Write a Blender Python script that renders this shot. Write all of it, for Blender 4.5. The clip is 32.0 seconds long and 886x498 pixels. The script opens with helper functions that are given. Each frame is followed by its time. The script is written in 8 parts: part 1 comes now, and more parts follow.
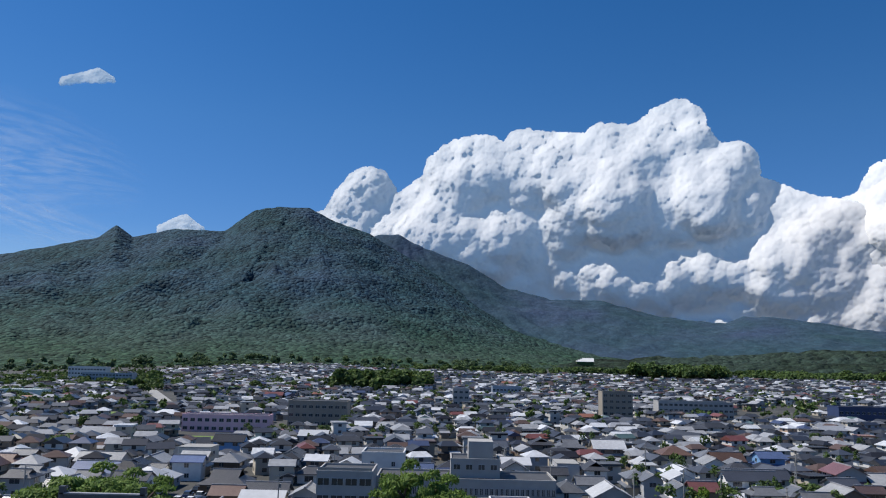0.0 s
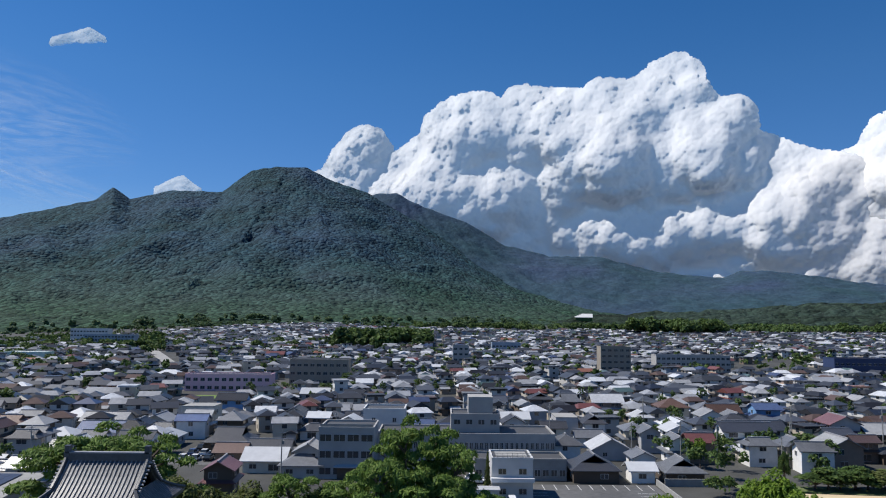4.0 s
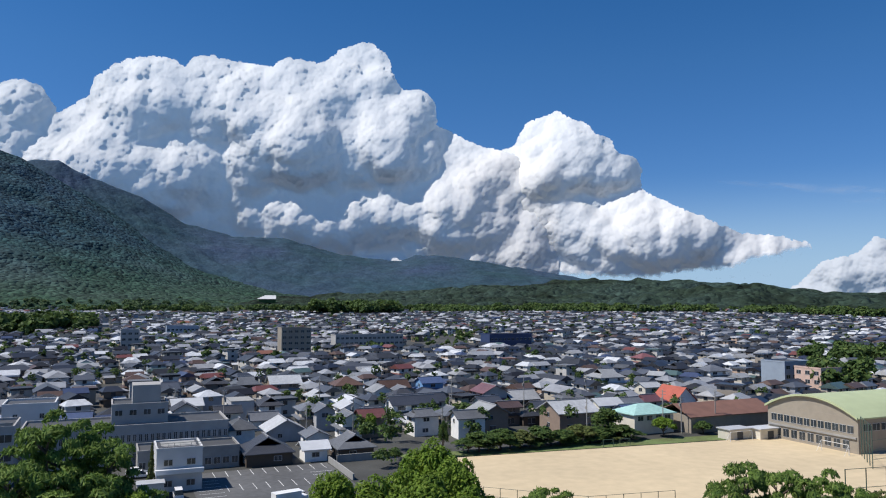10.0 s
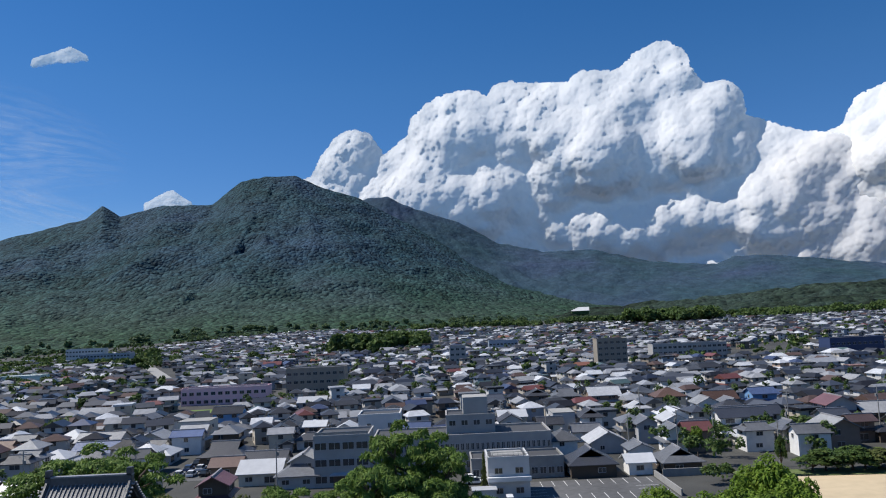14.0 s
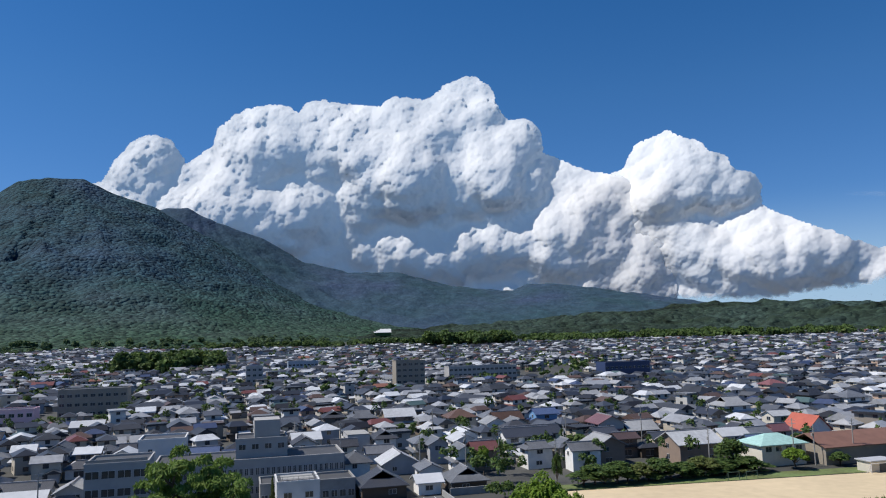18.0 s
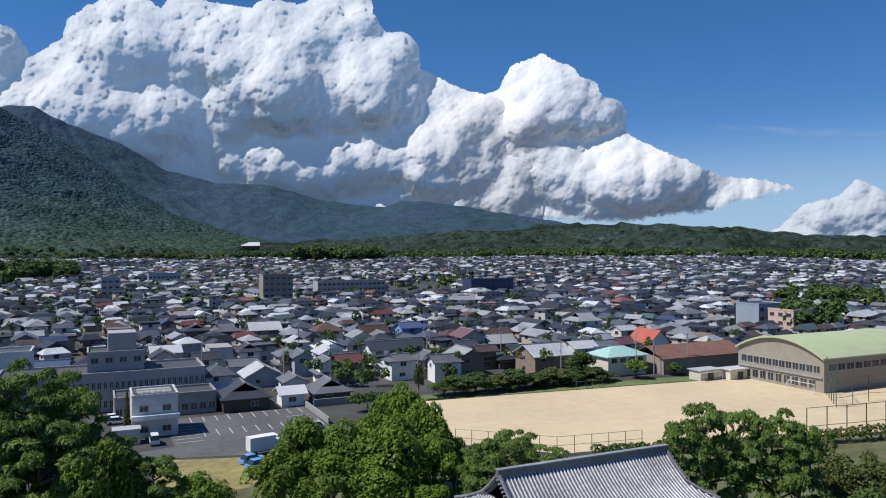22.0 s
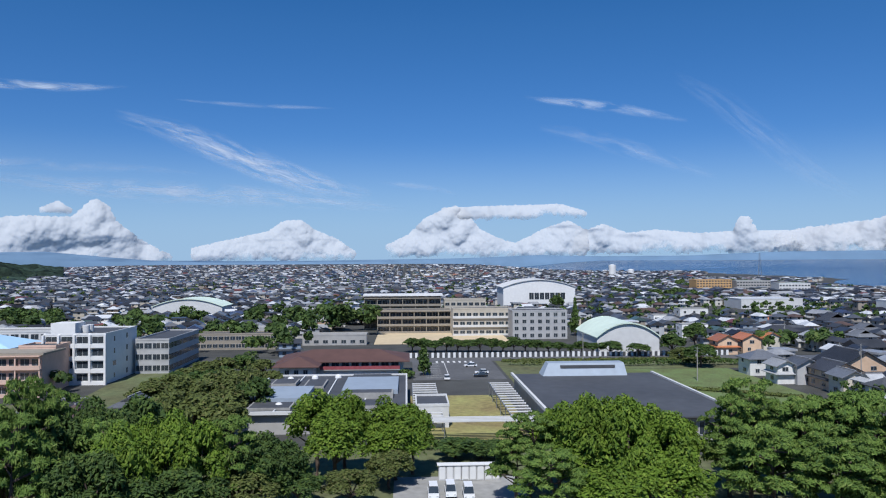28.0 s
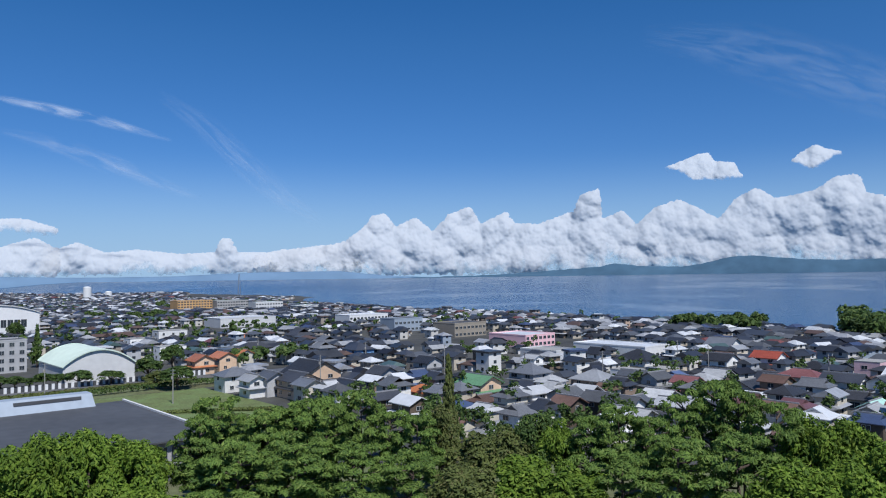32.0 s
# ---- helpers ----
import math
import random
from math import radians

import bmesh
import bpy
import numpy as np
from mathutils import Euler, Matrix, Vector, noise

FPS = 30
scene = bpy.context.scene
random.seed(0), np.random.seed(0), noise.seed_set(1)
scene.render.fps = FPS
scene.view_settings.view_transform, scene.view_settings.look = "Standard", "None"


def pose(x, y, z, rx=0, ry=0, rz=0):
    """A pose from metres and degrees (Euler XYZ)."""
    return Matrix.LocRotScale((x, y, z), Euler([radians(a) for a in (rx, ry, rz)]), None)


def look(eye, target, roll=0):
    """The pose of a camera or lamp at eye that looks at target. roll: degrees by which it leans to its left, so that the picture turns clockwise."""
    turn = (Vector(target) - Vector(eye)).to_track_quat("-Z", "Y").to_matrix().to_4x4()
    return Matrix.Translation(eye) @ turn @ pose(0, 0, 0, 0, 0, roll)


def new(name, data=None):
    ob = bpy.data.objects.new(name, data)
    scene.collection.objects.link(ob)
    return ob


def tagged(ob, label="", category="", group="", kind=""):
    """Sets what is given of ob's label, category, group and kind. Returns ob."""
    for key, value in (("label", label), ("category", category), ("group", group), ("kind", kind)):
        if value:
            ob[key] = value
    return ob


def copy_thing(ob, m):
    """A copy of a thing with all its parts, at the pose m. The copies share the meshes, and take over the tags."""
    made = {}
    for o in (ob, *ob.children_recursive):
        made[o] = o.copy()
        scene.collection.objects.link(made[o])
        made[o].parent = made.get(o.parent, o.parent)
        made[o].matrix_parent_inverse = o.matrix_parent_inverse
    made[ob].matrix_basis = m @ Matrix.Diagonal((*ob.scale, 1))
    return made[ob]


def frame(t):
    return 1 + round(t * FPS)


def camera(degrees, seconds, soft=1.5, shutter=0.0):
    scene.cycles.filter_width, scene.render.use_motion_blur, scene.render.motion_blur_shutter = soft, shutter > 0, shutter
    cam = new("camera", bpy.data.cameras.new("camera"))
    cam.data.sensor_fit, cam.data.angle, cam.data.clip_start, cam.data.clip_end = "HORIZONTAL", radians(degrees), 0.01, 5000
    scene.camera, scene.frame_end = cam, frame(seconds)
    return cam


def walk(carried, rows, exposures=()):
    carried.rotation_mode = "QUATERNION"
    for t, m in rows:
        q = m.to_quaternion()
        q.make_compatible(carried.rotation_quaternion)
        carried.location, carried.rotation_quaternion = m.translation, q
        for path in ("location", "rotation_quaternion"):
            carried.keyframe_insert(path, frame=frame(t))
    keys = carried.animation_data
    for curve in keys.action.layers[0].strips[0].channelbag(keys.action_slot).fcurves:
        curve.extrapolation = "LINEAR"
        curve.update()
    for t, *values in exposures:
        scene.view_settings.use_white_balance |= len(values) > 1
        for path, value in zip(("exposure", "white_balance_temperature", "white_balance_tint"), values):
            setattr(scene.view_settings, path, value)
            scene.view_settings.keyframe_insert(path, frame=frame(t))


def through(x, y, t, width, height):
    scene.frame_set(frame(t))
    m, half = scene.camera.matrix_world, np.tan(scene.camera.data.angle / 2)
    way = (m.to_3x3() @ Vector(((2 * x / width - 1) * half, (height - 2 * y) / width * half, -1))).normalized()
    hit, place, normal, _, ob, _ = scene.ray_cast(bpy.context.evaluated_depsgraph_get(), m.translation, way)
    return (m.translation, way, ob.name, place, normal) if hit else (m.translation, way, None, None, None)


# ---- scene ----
# camera: carried round the gallery of a castle keep, 35 m above the town
cam = camera(61.27, 32.0, 1.1)
PATH = [
    (0, pose(0.049, -0.182, 34.980, 98.49, -1.29, -0.19)),
    (0.5, pose(0.048, -0.259, 34.976, 99.29, -1.53, 3.42)),
    (1, pose(0.031, -0.377, 34.972, 99.21, -1.29, 9.79)),
    (1.5, pose(-0.011, -0.468, 34.973, 98.69, -0.44, 12.04)),
    (2, pose(-0.049, -0.476, 34.977, 97.83, -0.09, 10.83)),
    (2.5, pose(-0.038, -0.408, 34.978, 96.92, -0.08, 7.89)),
    (3, pose(0.023, -0.321, 34.974, 96.20, -0.32, 3.64)),
    (3.5, pose(0.079, -0.264, 34.970, 95.61, -0.55, -0.25)),
    (5.5, pose(0.671, 0.012, 34.860, 95.00, -0.54, 0.01)),
    (6, pose(0.694, 0.117, 34.854, 94.87, -0.37, -1.23)),
    (6.5, pose(0.757, 0.331, 34.847, 95.00, -0.47, -4.07)),
    (7, pose(0.877, 0.634, 34.841, 95.40, -0.47, -8.25)),
    (7.5, pose(1.041, 0.946, 34.837, 95.72, -0.51, -13.29)),
    (8, pose(1.215, 1.174, 34.835, 95.70, -0.57, -18.21)),
    (8.5, pose(1.370, 1.276, 34.838, 95.37, -0.59, -22.05)),
    (9, pose(1.507, 1.282, 34.848, 94.93, -0.75, -24.29)),
    (9.5, pose(1.647, 1.248, 34.868, 94.46, -0.59, -24.94)),
    (10, pose(1.789, 1.201, 34.898, 94.04, -0.20, -23.99)),
    (10.5, pose(1.905, 1.117, 34.938, 93.83, 0.36, -21.55)),
    (11, pose(1.971, 0.978, 34.982, 94.20, 1.68, -13.28)),
    (11.5, pose(1.990, 0.816, 35.022, 94.46, 2.49, -1.98)),
    (12, pose(1.990, 0.676, 35.051, 94.44, 2.66, 5.48)),
    (12.5, pose(2.002, 0.572, 35.066, 94.66, 2.40, 8.09)),
    (13, pose(2.036, 0.509, 35.073, 94.81, 1.91, 6.71)),
    (13.5, pose(2.084, 0.494, 35.080, 94.94, 2.05, 3.26)),
    (14, pose(2.132, 0.532, 35.091, 95.35, 2.55, -0.38)),
    (14.5, pose(2.178, 0.607, 35.106, 96.15, 2.81, -4.38)),
    (15, pose(2.220, 0.682, 35.120, 97.35, 2.66, -8.47)),
    (15.5, pose(2.247, 0.725, 35.127, 98.78, 1.63, -12.74)),
    (17.5, pose(3.097, 0.208, 35.206, 97.77, 1.46, -17.37)),
    (18, pose(3.087, 0.151, 35.197, 96.41, 1.45, -15.32)),
    (18.5, pose(3.085, 0.086, 35.180, 94.94, 1.28, -14.07)),
    (19, pose(3.123, 0.063, 35.157, 93.73, 1.17, -14.86)),
    (19.5, pose(3.222, 0.106, 35.131, 92.89, 1.52, -16.85)),
    (20, pose(3.376, 0.186, 35.103, 92.68, 2.24, -20.54)),
    (20.5, pose(3.565, 0.242, 35.075, 91.80, 3.36, -22.88)),
    (21, pose(3.766, 0.253, 35.053, 90.30, 3.62, -22.78)),
    (21.5, pose(3.948, 0.267, 35.038, 89.40, 2.49, -22.57)),
    (22, pose(4.090, 0.348, 35.029, 89.87, 0.21, -25.12)),
    (22.5, pose(4.205, 0.509, 35.027, 90.75, -1.48, -32.60)),
    (23, pose(4.330, 0.703, 35.032, 91.28, -1.76, -41.02)),
    (23.5, pose(4.514, 0.858, 35.042, 91.66, -1.54, -46.97)),
    (24, pose(4.751, 0.937, 35.052, 92.40, -1.35, -50.18)),
    (24.5, pose(4.935, 0.959, 35.059, 93.34, -0.77, -52.34)),
    (26.5, pose(9.230, 0.102, 34.987, 93.78, 1.04, -72.73)),
    (27, pose(9.261, 0.044, 34.985, 92.92, 0.97, -79.65)),
    (27.5, pose(9.325, -0.043, 34.983, 91.87, 0.71, -86.34)),
    (28, pose(9.394, -0.142, 34.982, 91.02, 0.24, -92.78)),
    (28.5, pose(9.429, -0.267, 34.983, 90.49, 0.05, -99.65)),
    (29, pose(9.437, -0.438, 34.984, 90.44, 0.14, -106.31)),
    (29.5, pose(9.462, -0.667, 34.983, 90.72, 0.61, -112.60)),
    (30, pose(9.531, -0.960, 34.981, 91.13, 1.13, -118.28)),
    (30.5, pose(9.627, -1.305, 34.981, 91.38, 1.62, -122.72)),
    (31, pose(9.714, -1.659, 34.981, 91.66, 1.59, -126.66)),
    (31.5, pose(9.766, -1.958, 34.983, 91.84, 1.14, -129.26)),
    (32, pose(9.787, -2.134, 34.984, 92.27, 0.78, -130.89)),
]
EXPOSURES = [(0, 0.03, 6500, 10), (20, 0.0, 6500, 10), (23, -0.03, 6350, 10), (26, -0.1, 6080, 10), (32, -0.08, 6080, 10)]
walk(cam, PATH, EXPOSURES)

# ---- light: high summer sun, clear sky ----
SUN_AZ, SUN_EL = radians(-76), radians(55)
world = bpy.data.worlds.new("sky")
scene.world = world
world.use_nodes = True
wn = world.node_tree
sky = wn.nodes.new("ShaderNodeTexSky")
sky.sky_type = "NISHITA"
sky.sun_disc = False
sky.sun_elevation, sky.sun_rotation = SUN_EL, SUN_AZ
sky.altitude, sky.air_density, sky.dust_density, sky.ozone_density = 200, 1.0, 0.15, 5.0
wn.nodes["Background"].inputs["Strength"].default_value = 0.10
tone = wn.nodes.new("ShaderNodeHueSaturation")
tone.inputs["Saturation"].default_value = 1.3
wn.links.new(sky.outputs["Color"], tone.inputs["Color"])
way = wn.nodes.new("ShaderNodeTexCoord")
split = wn.nodes.new("ShaderNodeSeparateXYZ")
wn.links.new(way.outputs["Generated"], split.inputs[0])
grade = wn.nodes.new("ShaderNodeValToRGB")
grade.color_ramp.elements[0].position, grade.color_ramp.elements[0].color = 0.0, (0.50, 0.66, 0.95, 1)
grade.color_ramp.elements[1].position, grade.color_ramp.elements[1].color = 0.3, (1.0, 0.88, 0.95, 1)
wn.links.new(split.outputs["Z"], grade.inputs["Fac"])
times_ = wn.nodes.new("ShaderNodeVectorMath")
times_.operation = "MULTIPLY"
wn.links.new(tone.outputs["Color"], times_.inputs[0])
wn.links.new(grade.outputs["Color"], times_.inputs[1])
# the sky pales to a clear light blue at the horizon
pale = wn.nodes.new("ShaderNodeMix")
pale.data_type = "RGBA"
pale.inputs["B"].default_value = (3.7, 5.5, 7.6, 1)
low = wn.nodes.new("ShaderNodeMapRange")
low.interpolation_type = "SMOOTHSTEP"
low.inputs["From Min"].default_value, low.inputs["From Max"].default_value = 0.0, 0.17
low.inputs["To Min"].default_value, low.inputs["To Max"].default_value = 0.88, 0.0
wn.links.new(split.outputs["Z"], low.inputs["Value"])
wn.links.new(low.outputs["Result"], pale.inputs["Factor"])
wn.links.new(times_.outputs[0], pale.inputs["A"])
wn.links.new(pale.outputs["Result"], wn.nodes["Background"].inputs["Color"])
sun_dir = Vector((math.cos(SUN_EL) * math.sin(SUN_AZ), math.cos(SUN_EL) * math.cos(SUN_AZ), math.sin(SUN_EL)))
sun = new("sun", bpy.data.lights.new("sun", "SUN"))
sun.data.energy, sun.data.angle, sun.data.color = 5.0, radians(0.53), (1.0, 0.96, 0.9)
sun.matrix_world = look(sun_dir * 100, (0, 0, 0))
scene.view_settings.exposure = 0.0

# ---- materials ----
def shade(c, k):
    return tuple(min(1.0, v * k) for v in c)


def mat(name, col, rough=0.8, metal=0.0, var=0.25, scale=1.0, bump=0.0, bscale=8.0, rand=0.0, island=None, spec=0.5, hue=0.0, big=0.12):
    """A surface with grain at two sizes. rand: brightness change from object to object; island: colours that pieces of one mesh take by chance."""
    m = bpy.data.materials.new(name)
    m.use_nodes = True
    nt = m.node_tree
    N, L = nt.nodes, nt.links
    b = N["Principled BSDF"]
    b.inputs["Roughness"].default_value = rough
    b.inputs["Metallic"].default_value = metal
    b.inputs["Specular IOR Level"].default_value = spec
    tc = N.new("ShaderNodeTexCoord")
    geo = N.new("ShaderNodeNewGeometry")
    n1 = N.new("ShaderNodeTexNoise")
    n1.inputs["Scale"].default_value = scale
    n1.inputs["Detail"].default_value = 6
    n2 = N.new("ShaderNodeTexNoise")
    n2.inputs["Scale"].default_value = scale * big
    n2.inputs["Detail"].default_value = 3
    for n in (n1, n2):
        L.new(geo.outputs["Position"], n.inputs["Vector"])
    add = N.new("ShaderNodeMath")
    add.operation = "ADD"
    L.new(n1.outputs["Fac"], add.inputs[0])
    L.new(n2.outputs["Fac"], add.inputs[1])
    mr = N.new("ShaderNodeMapRange")
    mr.inputs["From Min"].default_value, mr.inputs["From Max"].default_value = 0.65, 1.35
    mr.inputs["To Min"].default_value, mr.inputs["To Max"].default_value = 1 - var, 1 + var
    L.new(add.outputs[0], mr.inputs["Value"])
    value = mr.outputs["Result"]
    if rand:
        oi = N.new("ShaderNodeObjectInfo")
        r = N.new("ShaderNodeMapRange")
        r.inputs["To Min"].default_value, r.inputs["To Max"].default_value = 1 - rand, 1 + rand
        L.new(oi.outputs["Random"], r.inputs["Value"])
        k = N.new("ShaderNodeMath")
        k.operation = "MULTIPLY"
        L.new(value, k.inputs[0])
        L.new(r.outputs["Result"], k.inputs[1])
        value = k.outputs[0]
    if island:
        ramp = N.new("ShaderNodeValToRGB")
        ramp.color_ramp.interpolation = "CONSTANT"
        el = ramp.color_ramp.elements
        while len(el) > 1:
            el.remove(el[0])
        el[0].position, el[0].color = 0, (*island[0][1], 1)
        at = island[0][0]
        for w, c in island[1:]:
            e = el.new(at)
            e.color = (*c, 1)
            at += w
        L.new(geo.outputs["Random Per Island"], ramp.inputs["Fac"])
        source = ramp.outputs["Color"]
    else:
        rgb = N.new("ShaderNodeRGB")
        rgb.outputs[0].default_value = (*col, 1)
        source = rgb.outputs[0]
    mul = N.new("ShaderNodeVectorMath")
    mul.operation = "SCALE"
    L.new(source, mul.inputs[0])
    L.new(value, mul.inputs["Scale"])
    out = mul.outputs[0]
    if hue:
        hs = N.new("ShaderNodeHueSaturation")
        h = N.new("ShaderNodeMapRange")
        h.inputs["From Min"].default_value, h.inputs["From Max"].default_value = 0.3, 0.7
        h.inputs["To Min"].default_value, h.inputs["To Max"].default_value = 0.5 - hue, 0.5 + hue
        L.new(n2.outputs["Fac"], h.inputs["Value"])
        L.new(h.outputs["Result"], hs.inputs["Hue"])
        L.new(out, hs.inputs["Color"])
        out = hs.outputs["Color"]
    L.new(out, b.inputs["Base Color"])
    if bump:
        nb = N.new("ShaderNodeTexNoise")
        nb.inputs["Scale"].default_value = bscale
        nb.inputs["Detail"].default_value = 4
        L.new(geo.outputs["Position"], nb.inputs["Vector"])
        bp = N.new("ShaderNodeBump")
        bp.inputs["Strength"].default_value = min(1.0, bump)
        bp.inputs["Distance"].default_value = 1.0 / bscale * 0.6
        L.new(nb.outputs["Fac"], bp.inputs["Height"])
        L.new(bp.outputs["Normal"], b.inputs["Normal"])
    return m


GREY_TILES = [(0.19, (0.050, 0.053, 0.060)), (0.10, (0.085, 0.09, 0.10)), (0.05, (0.14, 0.145, 0.155)), (0.20, (0.032, 0.033, 0.037)),
              (0.19, (0.30, 0.305, 0.315)), (0.09, (0.55, 0.56, 0.57)), (0.06, (0.10, 0.068, 0.057)), (0.012, (0.16, 0.06, 0.05)),
              (0.025, (0.05, 0.065, 0.12)), (0.015, (0.07, 0.11, 0.10)), (0.004, (0.26, 0.11, 0.06)), (0.064, (0.022, 0.022, 0.026))]
WALL_PAINTS = [(0.2, (0.52, 0.50, 0.46)), (0.17, (0.62, 0.61, 0.58)), (0.15, (0.46, 0.41, 0.33)), (0.11, (0.30, 0.26, 0.215)),
               (0.09, (0.168, 0.131, 0.100)), (0.1, (0.53, 0.475, 0.385)), (0.08, (0.38, 0.39, 0.40)), (0.04, (0.45, 0.32, 0.24)), (0.03, (0.26, 0.31, 0.37))]


def sheen(m, node, socket):
    """Roofs differ in gloss: smoked tiles shine, weathered ones are dull."""
    N, L = m.node_tree.nodes, m.node_tree.links
    r, k, f, mr = N.new(node), N.new("ShaderNodeMath"), N.new("ShaderNodeMath"), N.new("ShaderNodeMapRange")
    k.operation, f.operation = "MULTIPLY", "FRACT"
    k.inputs[1].default_value = 7.31
    L.new(r.outputs[socket], k.inputs[0])
    L.new(k.outputs[0], f.inputs[0])
    L.new(f.outputs[0], mr.inputs["Value"])
    mr.inputs["From Min"].default_value, mr.inputs["From Max"].default_value = 0.3, 1.0
    mr.inputs["To Min"].default_value, mr.inputs["To Max"].default_value = 0.08, 0.75
    b = N["Principled BSDF"]
    b.inputs["IOR"].default_value = 1.7
    L.new(mr.outputs["Result"], b.inputs["Specular IOR Level"])


M = {}
M["far_roof"] = mat("far_roof_tiles", (0.2, 0.2, 0.2), 0.36, var=0.25, scale=0.8, island=GREY_TILES, spec=0.6)
sheen(M["far_roof"], "ShaderNodeNewGeometry", "Random Per Island")
M["far_wall"] = mat("far_wall_paint", (0.6, 0.6, 0.6), 0.85, var=0.15, scale=0.5, island=WALL_PAINTS)
M["window"] = mat("window_glass", (0.035, 0.045, 0.055), 0.12, var=0.3, scale=0.7, spec=0.6)
M["ground"] = mat("town_ground", (0.055, 0.055, 0.05), 0.9, var=0.5, scale=0.12, hue=0.0, bump=0.3, bscale=2)
def canopy(name, col, size, var, rough=0.85, hue=0.03, foot=None, relief=0.55):
    """Forest seen from afar: rounded crowns of about that size, each a little lighter or darker."""
    m = mat(name, col, rough, var=var, scale=0.03, spec=0.1, hue=hue)
    N, L = m.node_tree.nodes, m.node_tree.links
    b = N["Principled BSDF"]
    geo = N.new("ShaderNodeNewGeometry")
    vo = N.new("ShaderNodeTexVoronoi")
    vo.inputs["Scale"].default_value = 1.0 / size
    wob = N.new("ShaderNodeTexNoise")
    wob.inputs["Scale"].default_value = 0.6 / size
    L.new(geo.outputs["Position"], wob.inputs["Vector"])
    ad = N.new("ShaderNodeMix")
    ad.data_type = "VECTOR"
    ad.inputs["Factor"].default_value = 0.02
    sc = N.new("ShaderNodeVectorMath")
    sc.operation = "MULTIPLY_ADD"
    sc.inputs[1].default_value = (size * 1.2,) * 3
    L.new(wob.outputs["Color"], sc.inputs[0])
    L.new(geo.outputs["Position"], sc.inputs[2])
    L.new(sc.outputs[0], vo.inputs["Vector"])
    inv = N.new("ShaderNodeMath")
    inv.operation = "SUBTRACT"
    inv.inputs[0].default_value = 1.0
    L.new(vo.outputs["Distance"], inv.inputs[1])
    bp = N.new("ShaderNodeBump")
    bp.inputs["Strength"].default_value = 1.0
    bp.inputs["Distance"].default_value = size * relief
    L.new(inv.outputs[0], bp.inputs["Height"])
    L.new(bp.outputs["Normal"], b.inputs["Normal"])
    src = b.inputs["Base Color"].links[0].from_socket
    if foot:
        # yellow-green broadleaf woods and groves at the foot, dark conifers higher up; the painted blue haze also
        # lessens towards the foot
        up, hm, fm = N.new("ShaderNodeSeparateXYZ"), N.new("ShaderNodeMapRange"), N.new("ShaderNodeMix")
        L.new(sc.outputs[0], up.inputs[0])
        L.new(up.outputs["Z"], hm.inputs["Value"])
        hm.inputs["From Min"].default_value, hm.inputs["From Max"].default_value = 40, 230
        hm.inputs["To Min"].default_value, hm.inputs["To Max"].default_value = 1, 0
        fm.data_type, fm.blend_type = "RGBA", "MULTIPLY"
        fm.inputs["B"].default_value = (*foot, 1)
        L.new(hm.outputs["Result"], fm.inputs["Factor"])
        L.new(src, fm.inputs["A"])
        src = fm.outputs["Result"]
    mr = N.new("ShaderNodeMapRange")
    mr.inputs["To Min"].default_value, mr.inputs["To Max"].default_value = 1 - 0.72 * relief, 1 + 0.8 * relief
    se = N.new("ShaderNodeSeparateColor")
    L.new(vo.outputs["Color"], se.inputs[0])
    L.new(se.outputs[0], mr.inputs["Value"])
    k = N.new("ShaderNodeVectorMath")
    k.operation = "SCALE"
    L.new(src, k.inputs[0])
    L.new(mr.outputs["Result"], k.inputs["Scale"])
    L.new(k.outputs[0], b.inputs["Base Color"])
    return m


# forest and forest_far: blue air haze is painted into the foliage colour
M["forest"] = canopy("hazed_forest_canopy", (0.023, 0.052, 0.068), 11.0, 0.45, foot=(1.35, 1.15, 0.55), relief=0.6)
M["forest_far"] = canopy("hazed_distant_forest", (0.033, 0.062, 0.090), 13.0, 0.35, relief=0.16)
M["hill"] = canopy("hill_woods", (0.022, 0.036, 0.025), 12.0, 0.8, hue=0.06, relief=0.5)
# coast and shore: distance haze is put into the base colour as blue
M["coast"] = mat("hazed_coast_woods", (0.062, 0.115, 0.17), 0.95, var=0.25, scale=0.012, spec=0.0)
M["shore"] = mat("hazed_shore_hills", (0.14, 0.22, 0.32), 0.95, var=0.12, scale=0.01, spec=0.0)
M["sand"] = mat("school_ground_earth", (0.55, 0.44, 0.28), 0.95, var=0.12, scale=0.4, bump=0.1, bscale=5)
M["asphalt"] = mat("asphalt", (0.10, 0.10, 0.10), 0.85, var=0.3, scale=0.8, bump=0.2, bscale=12)
M["concrete"] = mat("concrete", (0.29, 0.285, 0.27), 0.85, var=0.2, scale=0.8, bump=0.15, bscale=6)
M["white"] = mat("white_paint", (0.70, 0.70, 0.69), 0.7, var=0.08, scale=0.6)
M["grass"] = mat("grass", (0.12, 0.155, 0.05), 0.95, var=0.4, scale=1.2, bump=0.5, bscale=6, hue=0.02)

M["dry_grass"] = mat("dry_grass", (0.26, 0.23, 0.085), 0.95, var=0.4, scale=0.7, bump=0.6, bscale=5, hue=0.03)

# ---- building helpers ----
def link_mesh(name, verts, faces, material, parent=None, label="", smooth=False):
    me = bpy.data.meshes.new(name)
    me.from_pydata(verts, [], faces)
    me.materials.append(material)
    if smooth:
        me.polygons.foreach_set("use_smooth", [True] * len(me.polygons))
    ob = new(name, me)
    if parent:
        ob.parent = parent
    if label:
        ob["label"] = label
    return ob


